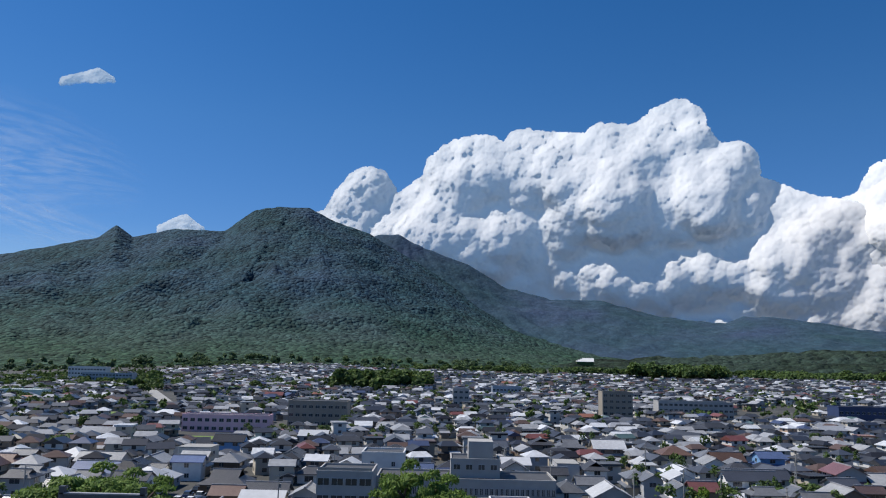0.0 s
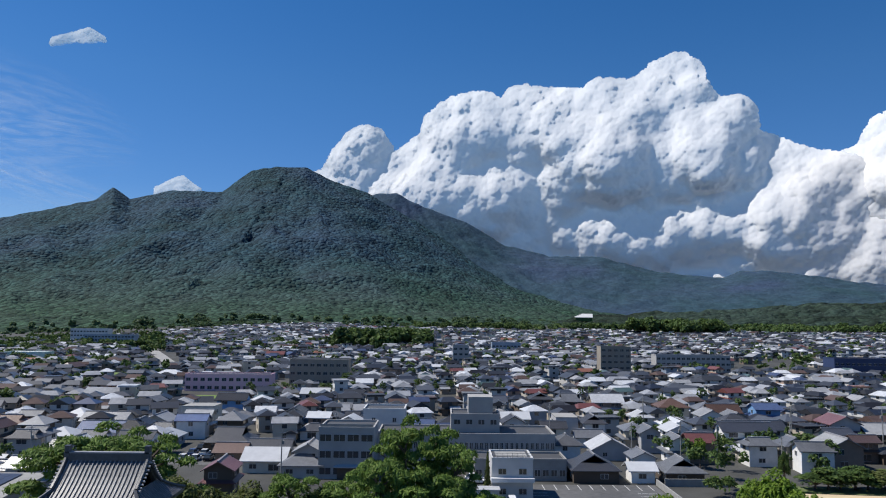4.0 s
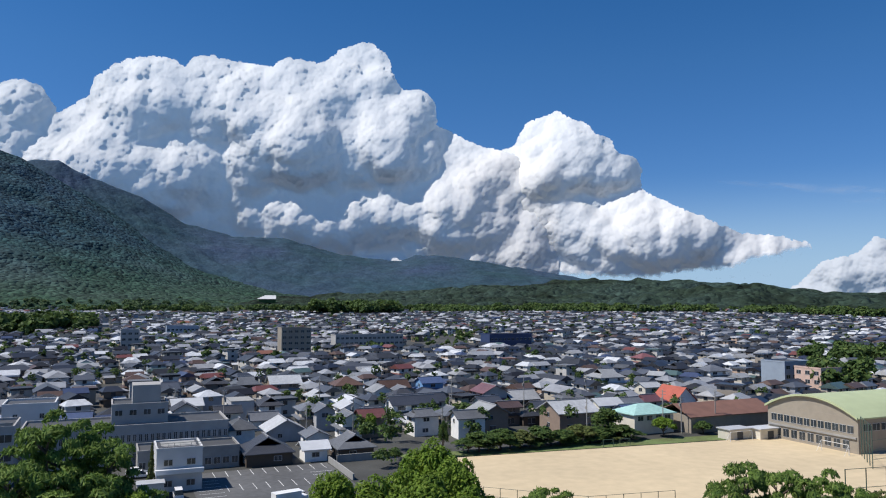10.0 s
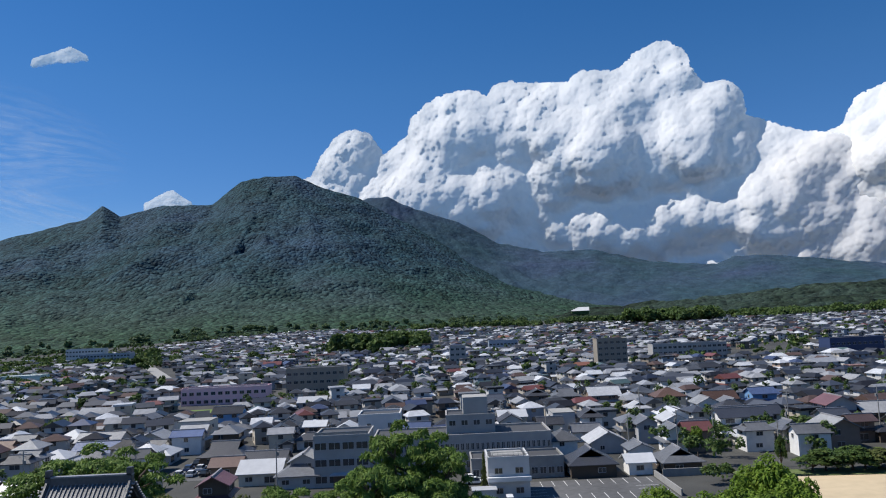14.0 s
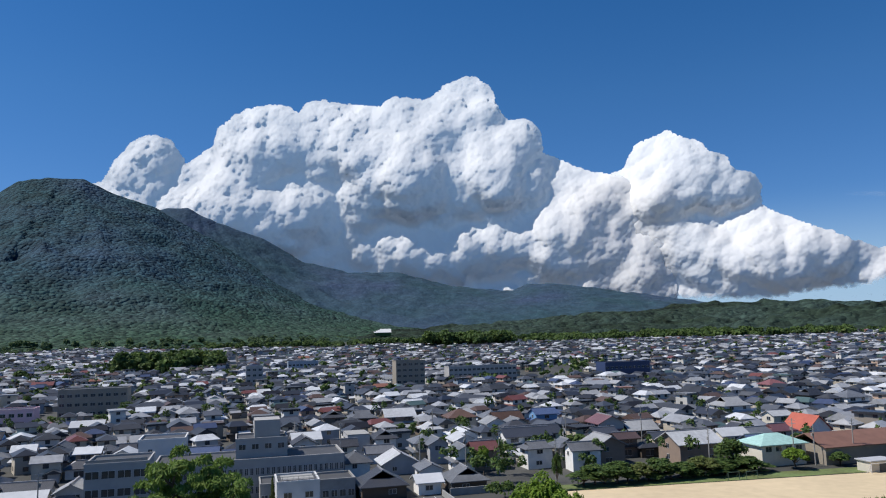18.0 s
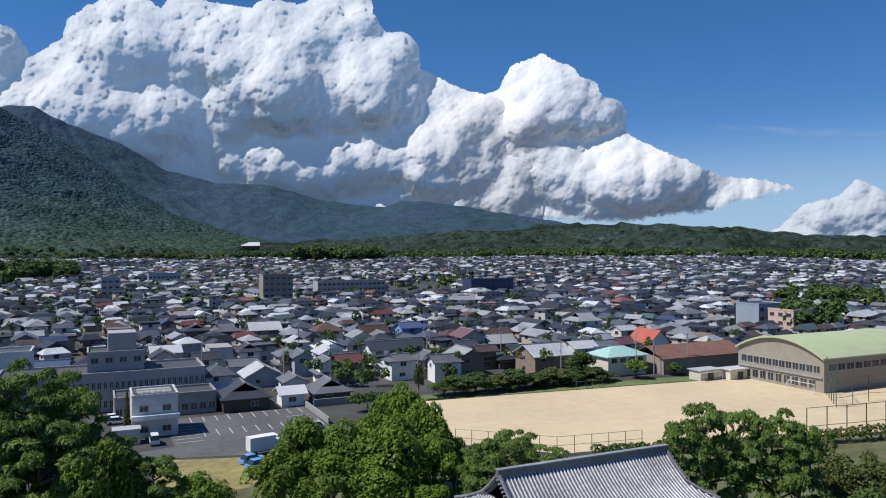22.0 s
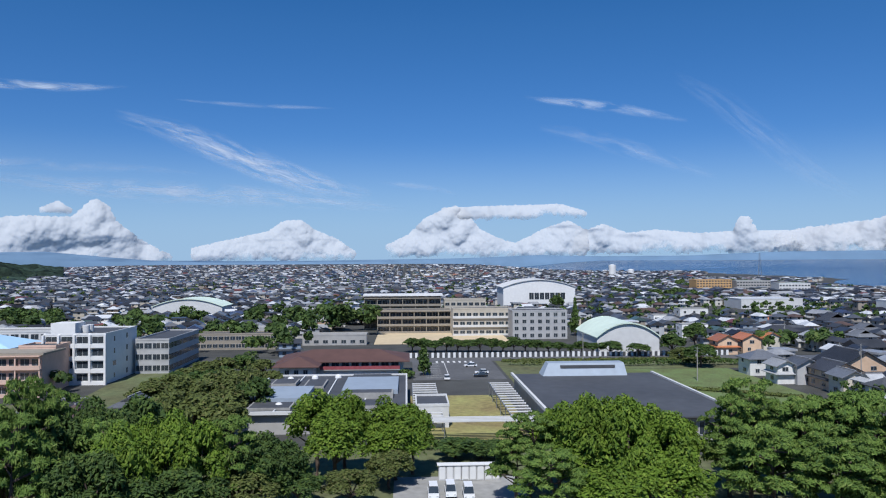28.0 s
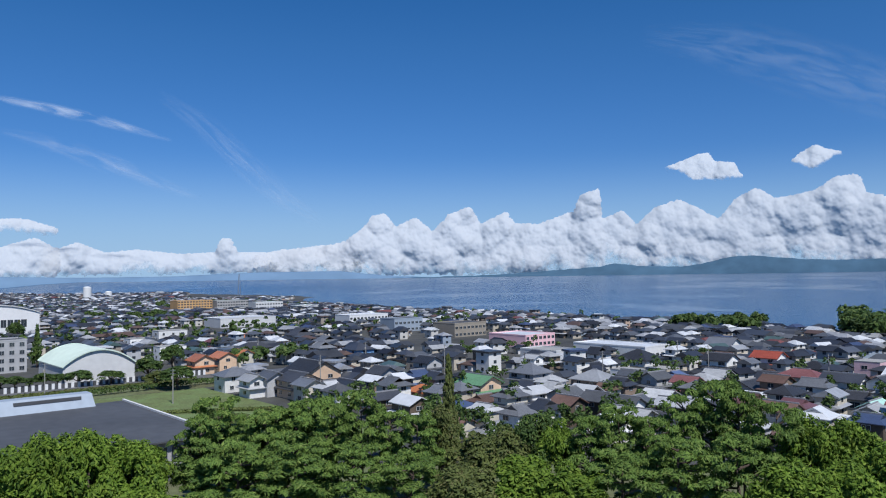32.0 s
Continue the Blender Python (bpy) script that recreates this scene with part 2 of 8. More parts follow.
def array_mesh(name, verts, faces, material, parent=None, smooth=False):
    """A large mesh from numpy arrays; all faces have the same number of corners."""
    verts, faces = np.asarray(verts, np.float32), np.asarray(faces, np.int32)
    me = bpy.data.meshes.new(name)
    me.vertices.add(len(verts))
    me.vertices.foreach_set("co", verts.ravel())
    n, k = faces.shape
    me.loops.add(n * k)
    me.loops.foreach_set("vertex_index", faces.ravel())
    me.polygons.add(n)
    me.polygons.foreach_set("loop_start", np.arange(0, n * k, k, dtype=np.int32))
    me.polygons.foreach_set("loop_total", np.full(n, k, np.int32))
    me.polygons.foreach_set("use_smooth", np.full(n, smooth))
    me.update(calc_edges=True)
    me.materials.append(material)
    ob = new(name, me)
    if parent:
        ob.parent = parent
    return ob


def smoothstep(a, b, x):
    t = np.clip((x - a) / (b - a), 0, 1)
    return t * t * (3 - 2 * t)


def waves(x, y, size, seed, octaves=5, ridge=False):
    """Soft noise in about -1..1 for whole arrays: a lattice of random values, blended."""
    rng = np.random.RandomState(seed)
    table = rng.rand(256, 256)
    total, amp, norm = np.zeros_like(np.asarray(x, float)), 1.0, 0.0
    for o in range(octaves):
        u, v = np.asarray(x) / size * 2 ** o + 37.7 * o + 1000, np.asarray(y) / size * 2 ** o + 91.3 * o + 1000
        i, j = np.floor(u).astype(int), np.floor(v).astype(int)
        f, g = u - i, v - j
        f, g = f * f * (3 - 2 * f), g * g * (3 - 2 * g)
        a = table[i % 256, j % 256] * (1 - f) + table[(i + 1) % 256, j % 256] * f
        b = table[i % 256, (j + 1) % 256] * (1 - f) + table[(i + 1) % 256, (j + 1) % 256] * f
        n = (a * (1 - g) + b * g) * 2 - 1
        if ridge:
            n = 1 - 2 * np.abs(n)
        total += n * amp
        norm += amp
        amp *= 0.5
    return total / norm


def shore_y(x):
    """The line of the coast: land lies above this y."""
    return np.interp(x, [-3000, 150, 600, 1050, 1500, 2300, 2600, 3400, 5000], [-420, -470, -520, -580, -900, -900, -600, -480, -450])


def land_z(x, y):
    """Height of the ground: flat by the castle, rising inland to the foot of the mountain."""
    x, y = np.asarray(x, float), np.asarray(y, float)
    r, az = np.hypot(x, y), np.degrees(np.arctan2(x, y))
    west = smoothstep(-34, -12, az) * (1 - smoothstep(45, 72, az))
    z = west * 19 * (np.clip(r - 350, 0, 1300) / 1150) ** 1.25
    z = z + smoothstep(1500, 4800, r) * smoothstep(60, 72, az) * 27 * (1 - smoothstep(93, 104, az))
    sea = smoothstep(4, 40, shore_y(x) - y) * (az > 80)
    return z * (1 - sea) - 6 * sea


def polar(az0, az1, na, rs):
    az = np.radians(np.linspace(az0, az1, na))
    R, A = np.meshgrid(np.asarray(rs, float), az)
    return R, A, R * np.sin(A), R * np.cos(A)


def sheet_faces(na, nr, closed=False):
    i, j = np.meshgrid(np.arange(na if closed else na - 1), np.arange(nr - 1), indexing="ij")
    i2 = (i + 1) % na
    return np.stack([i * nr + j, i * nr + j + 1, i2 * nr + j + 1, i2 * nr + j], -1).reshape(-1, 4)


# ground: one sheet from below the castle to the horizon
rs = np.concatenate([[0.5], np.geomspace(20, 4480, 120)])
R, A, X, Y = polar(-180, 177.75, 160, rs)
ground = array_mesh("ground", np.stack([X, Y, land_z(X, Y)], -1).reshape(-1, 3), sheet_faces(160, len(rs), True), M["ground"], smooth=True)
tagged(ground, "grey-brown town ground with lanes, yards and patches of green", "ground", kind="structure")

# the sea
water_mat = mat("sea_water", (0.020, 0.075, 0.160), 0.2, var=0.2, scale=0.004, bump=0.9, bscale=0.22, spec=0.3)
ws = water_mat.node_tree
slick = ws.nodes.new("ShaderNodeTexNoise")
slick.inputs["Scale"].default_value, slick.inputs["Detail"].default_value, slick.inputs["Distortion"].default_value = 0.0032, 5, 0.8
sg = ws.nodes.new("ShaderNodeNewGeometry")
ws.links.new(sg.outputs["Position"], slick.inputs["Vector"])
sm = ws.nodes.new("ShaderNodeMapRange")
sm.inputs["From Min"].default_value, sm.inputs["From Max"].default_value = 0.54, 0.63
sm.inputs["To Min"].default_value, sm.inputs["To Max"].default_value = 0.9, 0.12
ws.links.new(slick.outputs["Fac"], sm.inputs["Value"])
ws.links.new(sm.outputs["Result"], [n for n in ws.nodes if n.type == "BUMP"][0].inputs["Strength"])
R, A, X, Y = polar(85, 215, 60, np.linspace(150, 4480, 80))
water = array_mesh("water", np.stack([X, Y, -2.5 + 44 * smoothstep(1500, 4480, R) * smoothstep(50, 700, shore_y(X) - Y)], -1).reshape(-1, 3), sheet_faces(60, 80), water_mat, smooth=True)
tagged(water, "calm blue bay with pale wind streaks beyond the town", "sea", kind="structure")


# mountains: crest heights by bearing, flanks with gullies
def mountain(name, bearings, rises, r_foot, r_crest, az0, az1, na, nr, material, gully, summit, seed, curve=1.5, canopy=3.5, back=0.35, folds=16.0):
    """Flanks rise from the foot to a crest that shows at the given angles of height (degrees) at the given bearings; gullies run down from the summit."""
    rr = np.concatenate([np.linspace(r_foot, r_crest, nr), np.linspace(r_crest, r_crest + 250, 8)[1:]])
    R, A, X, Y = polar(az0, az1, na, rr)
    az = np.degrees(A)
    crest = 35 + r_crest * np.tan(np.radians(np.interp(az, bearings, rises)))
    soft = crest[:, :1]
    k = np.ones(na // 14 * 2 + 1)
    soft = np.convolve(np.pad(soft[:, 0], len(k) // 2, mode="edge"), k / len(k), mode="valid")[:, None]
    base = land_z(r_foot * np.sin(A), r_foot * np.cos(A)) - 3
    f = np.clip((R - r_foot) / (r_crest - r_foot), 0, 1)
    top = soft + (crest - soft) * smoothstep(0.6, 1.0, f)
    z = base + (top - base) * f ** curve
    rel = np.clip((crest - base) / 450, 0, 1)
    sx, sy = summit
    th, ds = np.arctan2(X - sx, Y - sy), np.hypot(X - sx, Y - sy)
    bend = 0.10 * waves(X, Y, 500, seed + 5, 3)
    g = waves((th + bend) * folds * 10, ds * 0.10, 10 * 1.6, seed, 2, True) + 0.14 * waves((th + 2 * bend) * folds * 22, ds * 0.12, 16, seed + 9, 2, True)
    body = np.sin(np.pi * np.clip(f, 0.0, 1)) ** 0.7 * smoothstep(0.12, 0.45, f)
    z += gully * rel * (g - 0.3) * body
    z += gully * 0.9 * rel * waves(X, Y, 420, seed + 3, 4) * body
    z += gully * 0.16 * rel * waves(X, Y, 110, seed + 6, 3) * body
    z += canopy * (waves(X, Y, 45, seed + 1, 2) + 0.6 * waves(X, Y, 24, seed + 2, 1)) * np.clip(f * 30, 0, 1)
    z = z - np.clip((R - r_crest) / 250, 0, 1) * 250 * back
    return array_mesh(name, np.stack([X, Y, z], -1).reshape(-1, 3), sheet_faces(na, len(rr)), material, smooth=True)


def bearing(az, r):
    return r * math.sin(radians(az)), r * math.cos(radians(az))


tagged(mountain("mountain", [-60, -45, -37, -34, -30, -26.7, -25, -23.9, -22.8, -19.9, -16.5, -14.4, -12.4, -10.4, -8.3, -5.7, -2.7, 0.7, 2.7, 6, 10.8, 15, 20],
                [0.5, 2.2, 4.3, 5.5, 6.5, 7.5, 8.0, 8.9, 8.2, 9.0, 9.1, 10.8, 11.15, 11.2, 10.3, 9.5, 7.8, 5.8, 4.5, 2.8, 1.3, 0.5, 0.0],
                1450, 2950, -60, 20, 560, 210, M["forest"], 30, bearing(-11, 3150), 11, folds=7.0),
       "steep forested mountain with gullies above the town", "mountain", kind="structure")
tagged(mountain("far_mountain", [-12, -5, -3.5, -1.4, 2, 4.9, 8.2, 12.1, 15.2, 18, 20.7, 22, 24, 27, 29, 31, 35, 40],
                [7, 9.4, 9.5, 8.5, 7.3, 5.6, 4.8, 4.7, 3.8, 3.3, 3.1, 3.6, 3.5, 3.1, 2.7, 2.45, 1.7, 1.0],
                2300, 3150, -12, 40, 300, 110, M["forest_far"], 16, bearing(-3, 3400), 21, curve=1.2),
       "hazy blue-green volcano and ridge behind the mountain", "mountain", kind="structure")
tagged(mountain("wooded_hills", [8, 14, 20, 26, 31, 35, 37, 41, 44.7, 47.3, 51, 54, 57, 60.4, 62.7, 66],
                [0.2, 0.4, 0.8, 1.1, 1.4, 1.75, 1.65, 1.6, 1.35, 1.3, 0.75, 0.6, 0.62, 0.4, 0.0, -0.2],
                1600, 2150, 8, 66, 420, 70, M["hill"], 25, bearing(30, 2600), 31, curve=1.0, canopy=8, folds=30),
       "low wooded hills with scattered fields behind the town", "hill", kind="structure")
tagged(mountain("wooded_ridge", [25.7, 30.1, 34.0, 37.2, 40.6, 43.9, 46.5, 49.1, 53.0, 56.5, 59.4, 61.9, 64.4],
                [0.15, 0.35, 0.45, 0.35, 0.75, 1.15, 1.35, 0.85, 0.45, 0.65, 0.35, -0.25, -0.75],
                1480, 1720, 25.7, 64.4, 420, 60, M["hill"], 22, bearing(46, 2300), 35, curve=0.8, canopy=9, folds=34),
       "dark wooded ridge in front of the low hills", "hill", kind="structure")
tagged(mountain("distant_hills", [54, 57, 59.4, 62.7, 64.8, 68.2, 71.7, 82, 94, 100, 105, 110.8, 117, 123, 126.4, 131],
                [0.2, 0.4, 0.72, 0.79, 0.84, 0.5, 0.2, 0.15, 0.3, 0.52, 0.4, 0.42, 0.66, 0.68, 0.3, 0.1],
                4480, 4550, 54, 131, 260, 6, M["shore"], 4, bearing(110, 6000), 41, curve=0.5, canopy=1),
       "distant mountains, pale blue with haze, beyond the plain and the bay", "hill", kind="structure")
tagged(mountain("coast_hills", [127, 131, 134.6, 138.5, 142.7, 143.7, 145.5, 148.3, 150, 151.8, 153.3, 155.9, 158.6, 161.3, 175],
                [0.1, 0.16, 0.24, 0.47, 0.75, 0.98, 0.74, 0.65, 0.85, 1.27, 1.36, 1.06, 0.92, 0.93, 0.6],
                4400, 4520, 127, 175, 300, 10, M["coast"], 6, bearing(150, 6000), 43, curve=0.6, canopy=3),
       "wooded coast hills, blue with haze, across the bay", "hill", kind="structure")

# ---- clouds: heaped puffs far behind the land ----
def cloud_stuff(name, col, through):
    """Bright droplets: light scatters off and, where the cloud is thin enough, passes through; the rim is frayed."""
    m = bpy.data.materials.new(name)
    m.use_nodes = True
    cn = m.node_tree
    cd_, ct, cm = cn.nodes.new("ShaderNodeBsdfDiffuse"), cn.nodes.new("ShaderNodeBsdfTranslucent"), cn.nodes.new("ShaderNodeMixShader")
    cd_.inputs["Color"].default_value = ct.inputs["Color"].default_value = (*col, 1)
    cm.inputs["Fac"].default_value = through
    # light spreads inside the droplets, so small puffs shade more softly than their shape alone would
    soft = cn.nodes.new("ShaderNodeAttribute")
    soft.attribute_name = "scatter"
    cn.links.new(soft.outputs["Vector"], cd_.inputs["Normal"])
    cn.links.new(soft.outputs["Vector"], ct.inputs["Normal"])
    cn.links.new(cd_.outputs[0], cm.inputs[1])
    cn.links.new(ct.outputs[0], cm.inputs[2])
    thin = cn.nodes.new("ShaderNodeAttribute")
    thin.attribute_name = "thickness"
    fray = cn.nodes.new("ShaderNodeTexNoise")
    fray.inputs["Scale"].default_value, fray.inputs["Detail"].default_value = 0.035, 8
    cpos = cn.nodes.new("ShaderNodeNewGeometry")
    cn.links.new(cpos.outputs["Position"], fray.inputs["Vector"])
    ca = cn.nodes.new("ShaderNodeMath")
    ca.operation = "ADD"
    cn.links.new(thin.outputs["Fac"], ca.inputs[0])
    cn.links.new(fray.outputs["Fac"], ca.inputs[1])
    cr_ = cn.nodes.new("ShaderNodeMapRange")
    cr_.interpolation_type = "SMOOTHSTEP"
    cr_.inputs["From Min"].default_value, cr_.inputs["From Max"].default_value = 0.58, 1.2
    cn.links.new(ca.outputs[0], cr_.inputs["Value"])
    cg, cx = cn.nodes.new("ShaderNodeBsdfTransparent"), cn.nodes.new("ShaderNodeMixShader")
    cn.links.new(cr_.outputs["Result"], cx.inputs["Fac"])
    cn.links.new(cg.outputs[0], cx.inputs[1])
    cn.links.new(cm.outputs[0], cx.inputs[2])
    cn.links.new(cx.outputs[0], cn.nodes["Material Output"].inputs["Surface"])
    return m


cloud_mat = cloud_stuff("cumulus", (0.93, 0.92, 0.90), 0.35)
thin_cloud = cloud_stuff("thin_cumulus", (0.97, 0.97, 0.975), 0.6)
# far banks: distance haze is painted in as a duller, faintly blue white
low_cloud = cloud_stuff("hazed_low_cumulus", (0.62, 0.635, 0.65), 0.35)


def blur(m, n):
    for _ in range(3):
        for ax in (0, 1):
            w = [(0, 0), (0, 0)]
            w[ax] = (n + 1, n)
            c = np.cumsum(np.pad(m, w, mode="edge"), axis=ax)
            m = (c[2 * n + 1:] - c[:-2 * n - 1] if ax == 0 else c[:, 2 * n + 1:] - c[:, :-2 * n - 1]) / (2 * n + 1)
    return m


def cumulus(name, tops, bases, label, seed, dist=4500.0, step=0.06, size=1.0, bulges=(), foot=0.5, tilt=0.35, mild=0.72, stuff=None):
    """A heap of cumulus: round puffs that carry smaller puffs, packed under an outline. tops and bases: (bearing, height) in degrees;
    size: radius of its largest puffs; bulges: (bearing, height, half width, rise, jut, under) of parts that hang forward over a shaded underside;
    foot: how softly its base thins out; mild: how much the light spreads inside."""
    rng = np.random.RandomState(seed)
    ta, te = (np.array(v) for v in zip(*tops))
    ba, be = (np.array(v) for v in zip(*bases))
    a0, a1, e0, e1 = ta.min() - 0.8, ta.max() + 0.8, be.min() - 1.0, te.max() + 0.8
    na, ne = int((a1 - a0) / step), int((e1 - e0) / step)
    ga, ge = np.linspace(a0, a1, na), np.linspace(e0, e1, ne)
    AA, EE = np.meshgrid(ga, ge, indexing="ij")
    T = np.full((na, ne), -99.0)

    def hang(a, e):
        t = 1.2 * size * waves(a, e, size * 2.2, seed + 5, 3)
        w = 0.5 * waves(a, e, 1.6, seed + 6, 3)
        for ca_, ce, half, rise, jut, under in bulges:
            side = np.clip(1 - ((a + w - ca_) / half) ** 2, 0, 1) ** 0.5
            q = e + w - ce
            t = t + jut * side * np.where(q > 0, np.clip(1 - q / rise, 0, 1) ** 0.6, np.clip(1 + q / under, 0, 1))
        return t

    def stamp(a, e, z, r):
        i0, i1 = max(0, int((a - r - a0) / step)), min(na, int((a + r - a0) / step) + 2)
        j0, j1 = max(0, int((e - r - e0) / step)), min(ne, int((e + r - e0) / step) + 2)
        if i1 > i0 and j1 > j0:
            d = r * r - (ga[i0:i1, None] - a) ** 2 - (ge[None, j0:j1] - e) ** 2
            T[i0:i1, j0:j1] = np.maximum(T[i0:i1, j0:j1], np.where(d > 0, z + np.sqrt(np.maximum(d, 0)), -99))

    # the outline as closely set points, then puffs that touch it from within
    ra = np.concatenate([np.linspace(ta[k], ta[k + 1], 12) for k in range(len(ta) - 1)])
    re = np.concatenate([np.linspace(te[k], te[k + 1], 12) for k in range(len(te) - 1)])
    n = int((a1 - a0) * (e1 - e0) / size ** 2 * 9) + 60
    ca = np.concatenate([rng.uniform(ta.min(), ta.max(), n), ra + rng.uniform(-0.2, 0.2, len(ra)) * size])
    ce = np.concatenate([rng.uniform(be.min(), te.max(), n), re - rng.uniform(0.25, 0.8, len(re)) * size])
    inside = (ce < np.interp(ca, ta, te)) & (ce > np.interp(ca, ba, be) - 0.2 * size)
    ca, ce = ca[inside], ce[inside]
    gap = np.sqrt((ca[:, None] - ra[None]) ** 2 + (ce[:, None] - re[None]) ** 2).min(1)
    cr = np.clip(gap * 0.94, 0.05 * size, size * rng.uniform(0.55, 1.0, len(ca)))
    kept = []
    for k in [q for q in np.argsort(-cr) if cr[q] > min(0.34 * size, 0.3)]:
        if all((ca[k] - q[0]) ** 2 + (ce[k] - q[1]) ** 2 > (0.62 * max(cr[k], 0.55 * q[2])) ** 2 for q in kept):
            kept.append((ca[k], ce[k], cr[k], min(gap[k], 2.2 * size)))
    K = np.array(kept)
    KZ = hang(K[:, 0], K[:, 1]) + 0.9 * np.sqrt(K[:, 3] * size) - 0.5 * K[:, 2]
    level = [(a, e, z, r) for (a, e, r, g), z in zip(kept, KZ)]
    for depth in range(4):
        for a, e, z, r in level:
            stamp(a, e, z, r * (0.9 if depth < 2 else 1.0))
        if depth == 3:
            break
        nxt = []
        m = (20, 13, 7)[depth]
        f = (np.arange(m) + 0.5) / m
        for a, e, z, r in level:
            # smaller puffs spread evenly over the side that shows
            th = np.arange(m) * 2.39996 + rng.uniform(0, 6.28)
            up = 1 - 0.95 * f + rng.uniform(-0.05, 0.05, m)
            fl = np.sqrt(np.clip(1 - up * up, 0, 1))
            rr = r * rng.uniform(0.26, 0.44, m)
            for k in range(m):
                q = rr[k]
                if q > step * 1.7:
                    d = r - 0.62 * q
                    nxt.append((a + fl[k] * math.cos(th[k]) * d, e + fl[k] * math.sin(th[k]) * d, z + up[k] * d, q))
        level = nxt
    ok = T > -50
    solid = blur(ok.astype(float), max(1, int(0.10 * size / step)))
    low = EE - np.interp(AA, ba, be) + 0.5 * foot * waves(AA, EE * 0.4, 1.5, seed + 4, 4)
    den = np.minimum(smoothstep(0.3, 0.85, solid), np.clip(low / foot + 0.5, 0, 1))
    T = np.where(ok, T, blur(np.where(ok, T, T[ok].min()), 3))
    for _ in range(3):
        P = np.pad(T, 1, mode="edge")
        T = 0.5 * T + 0.125 * (P[2:, 1:-1] + P[:-2, 1:-1] + P[1:-1, 2:] + P[1:-1, :-2])
    A, E = np.radians(AA), np.radians(EE)

    def points(t, relief=1.0):
        D = dist - np.radians(t) * dist * relief + tilt * np.radians(EE - 0.5 * (e0 + e1)) * dist
        return np.stack([D * np.sin(A), D * np.cos(A), 35 + D * np.tan(E)], -1)

    def normals(t):
        p = points(t)
        nn = np.cross(np.gradient(p, axis=0), np.gradient(p, axis=1))
        return nn / np.linalg.norm(nn, axis=-1)[..., None]

    fill = blur(ok.astype(float), max(2, int(0.17 * size / step))) + 1e-3
    mean = blur(np.where(ok, T, 0), max(2, int(0.17 * size / step))) / fill
    T = np.where(ok, np.maximum(T, mean - 0.12 * size), T)
    V = points(T, 0.45)
    N = (1 - mild) * normals(T) + mild * normals(np.where(fill > 0.02, mean, T))
    N /= np.linalg.norm(N, axis=-1)[..., None]
    N *= np.where((N * V).sum(-1) > 0, -1.0, 1.0)[..., None]
    cell = ok[:-1, :-1] & ok[1:, :-1] & ok[:-1, 1:] & ok[1:, 1:]
    F = sheet_faces(na, ne)[cell.reshape(-1)]
    used = np.unique(F)
    remap = np.full(na * ne, -1)
    remap[used] = np.arange(len(used))
    ob = array_mesh(name, V.reshape(-1, 3)[used], remap[F], stuff or cloud_mat, smooth=True)
    at = ob.data.attributes.new("thickness", "FLOAT", "POINT")
    at.data.foreach_set("value", den.reshape(-1)[used].astype(np.float32))
    at = ob.data.attributes.new("scatter", "FLOAT_VECTOR", "POINT")
    at.data.foreach_set("vector", N.reshape(-1, 3)[used].astype(np.float32).ravel())
    return tagged(ob, label, "cloud", kind="structure")


cumulus("cloud", [(-9.3, 11.1), (-8.6, 12.6), (-7.6, 13.8), (-6.7, 14.5), (-5.5, 14.7), (-4.4, 14.2), (-3.6, 12.7), (-1.8, 14.1), (-1.5, 15.3), (-0.5, 16.3), (0.8, 16.9), (2.2, 17.3), (3.4, 17.3), (4.6, 16.7),
                  (5.0, 17.6), (6.5, 17.7), (8.1, 17.5), (10.9, 17.3), (11.9, 18.1), (14.3, 17.7), (16.3, 18.9), (17.4, 19.4), (18.5, 19.4), (19.6, 18.6), (20.0, 17.4), (20.8, 16.0), (21.9, 16.1), (22.8, 15.9), (23.4, 15.0),
                  (23.6, 13.4), (24.6, 13.0), (26.3, 12.1), (27.8, 11.7), (29.5, 11.2), (32, 10)],
        [(-9.5, 8), (-3, 7), (5, 4.5), (15, 2.8), (25, 2.0), (32, 1.8)], "towering white cumulus with grey shaded underside behind the mountain", 1, 4200, 0.06, 1.9,
        ((4.8, 14.0, 5.6, 3.6, 2.9, 3.0), (15.8, 11.0, 7.6, 6.5, 5.4, 3.4), (-5.6, 12.6, 3.2, 2.6, 1.0, 3.0), (27.0, 9.2, 4.0, 2.6, 2.2, 2.2), (3.0, 9.4, 8.0, 2.4, 2.6, 3.0), (18.5, 6.6, 10.0, 2.4, 3.4, 2.5), (11.8, 16.4, 2.6, 2.4, 1.6, 2.0), (20.5, 16.6, 2.2, 2.6, 1.4, 2.2)), foot=1.6)
cumulus("cloud", [(25.6, 10.0), (27.8, 11.3), (29.5, 11.9), (29.8, 12.7), (30.5, 13.7), (31.7, 14.0), (32.8, 14.5), (33.8, 13.8), (35.1, 13.5), (35.6, 12.6), (36.6, 12.3), (37.4, 11.0), (38.4, 11.0), (38.9, 10.3), (39.0, 8.4),
                  (40.0, 7.8), (41.8, 6.9), (43.7, 6.0), (45.8, 5.0), (47.9, 4.8), (49.6, 4.3)],
        [(25.6, 3), (30, 2.4), (37, 2.0), (42, 2.3), (46, 3.0), (49.6, 4.0)], "white cumulus heap with a flat grey base", 3, 4150, 0.055, 1.5,
        ((34.0, 10.0, 4.2, 4.0, 2.8, 2.4), (39.0, 5.0, 7.5, 2.6, 3.2, 1.9), (29.5, 7.8, 3.5, 2.6, 2.4, 2.0), (33, 6.2, 3, 1.5, 1.2, 1.2)), foot=0.7)
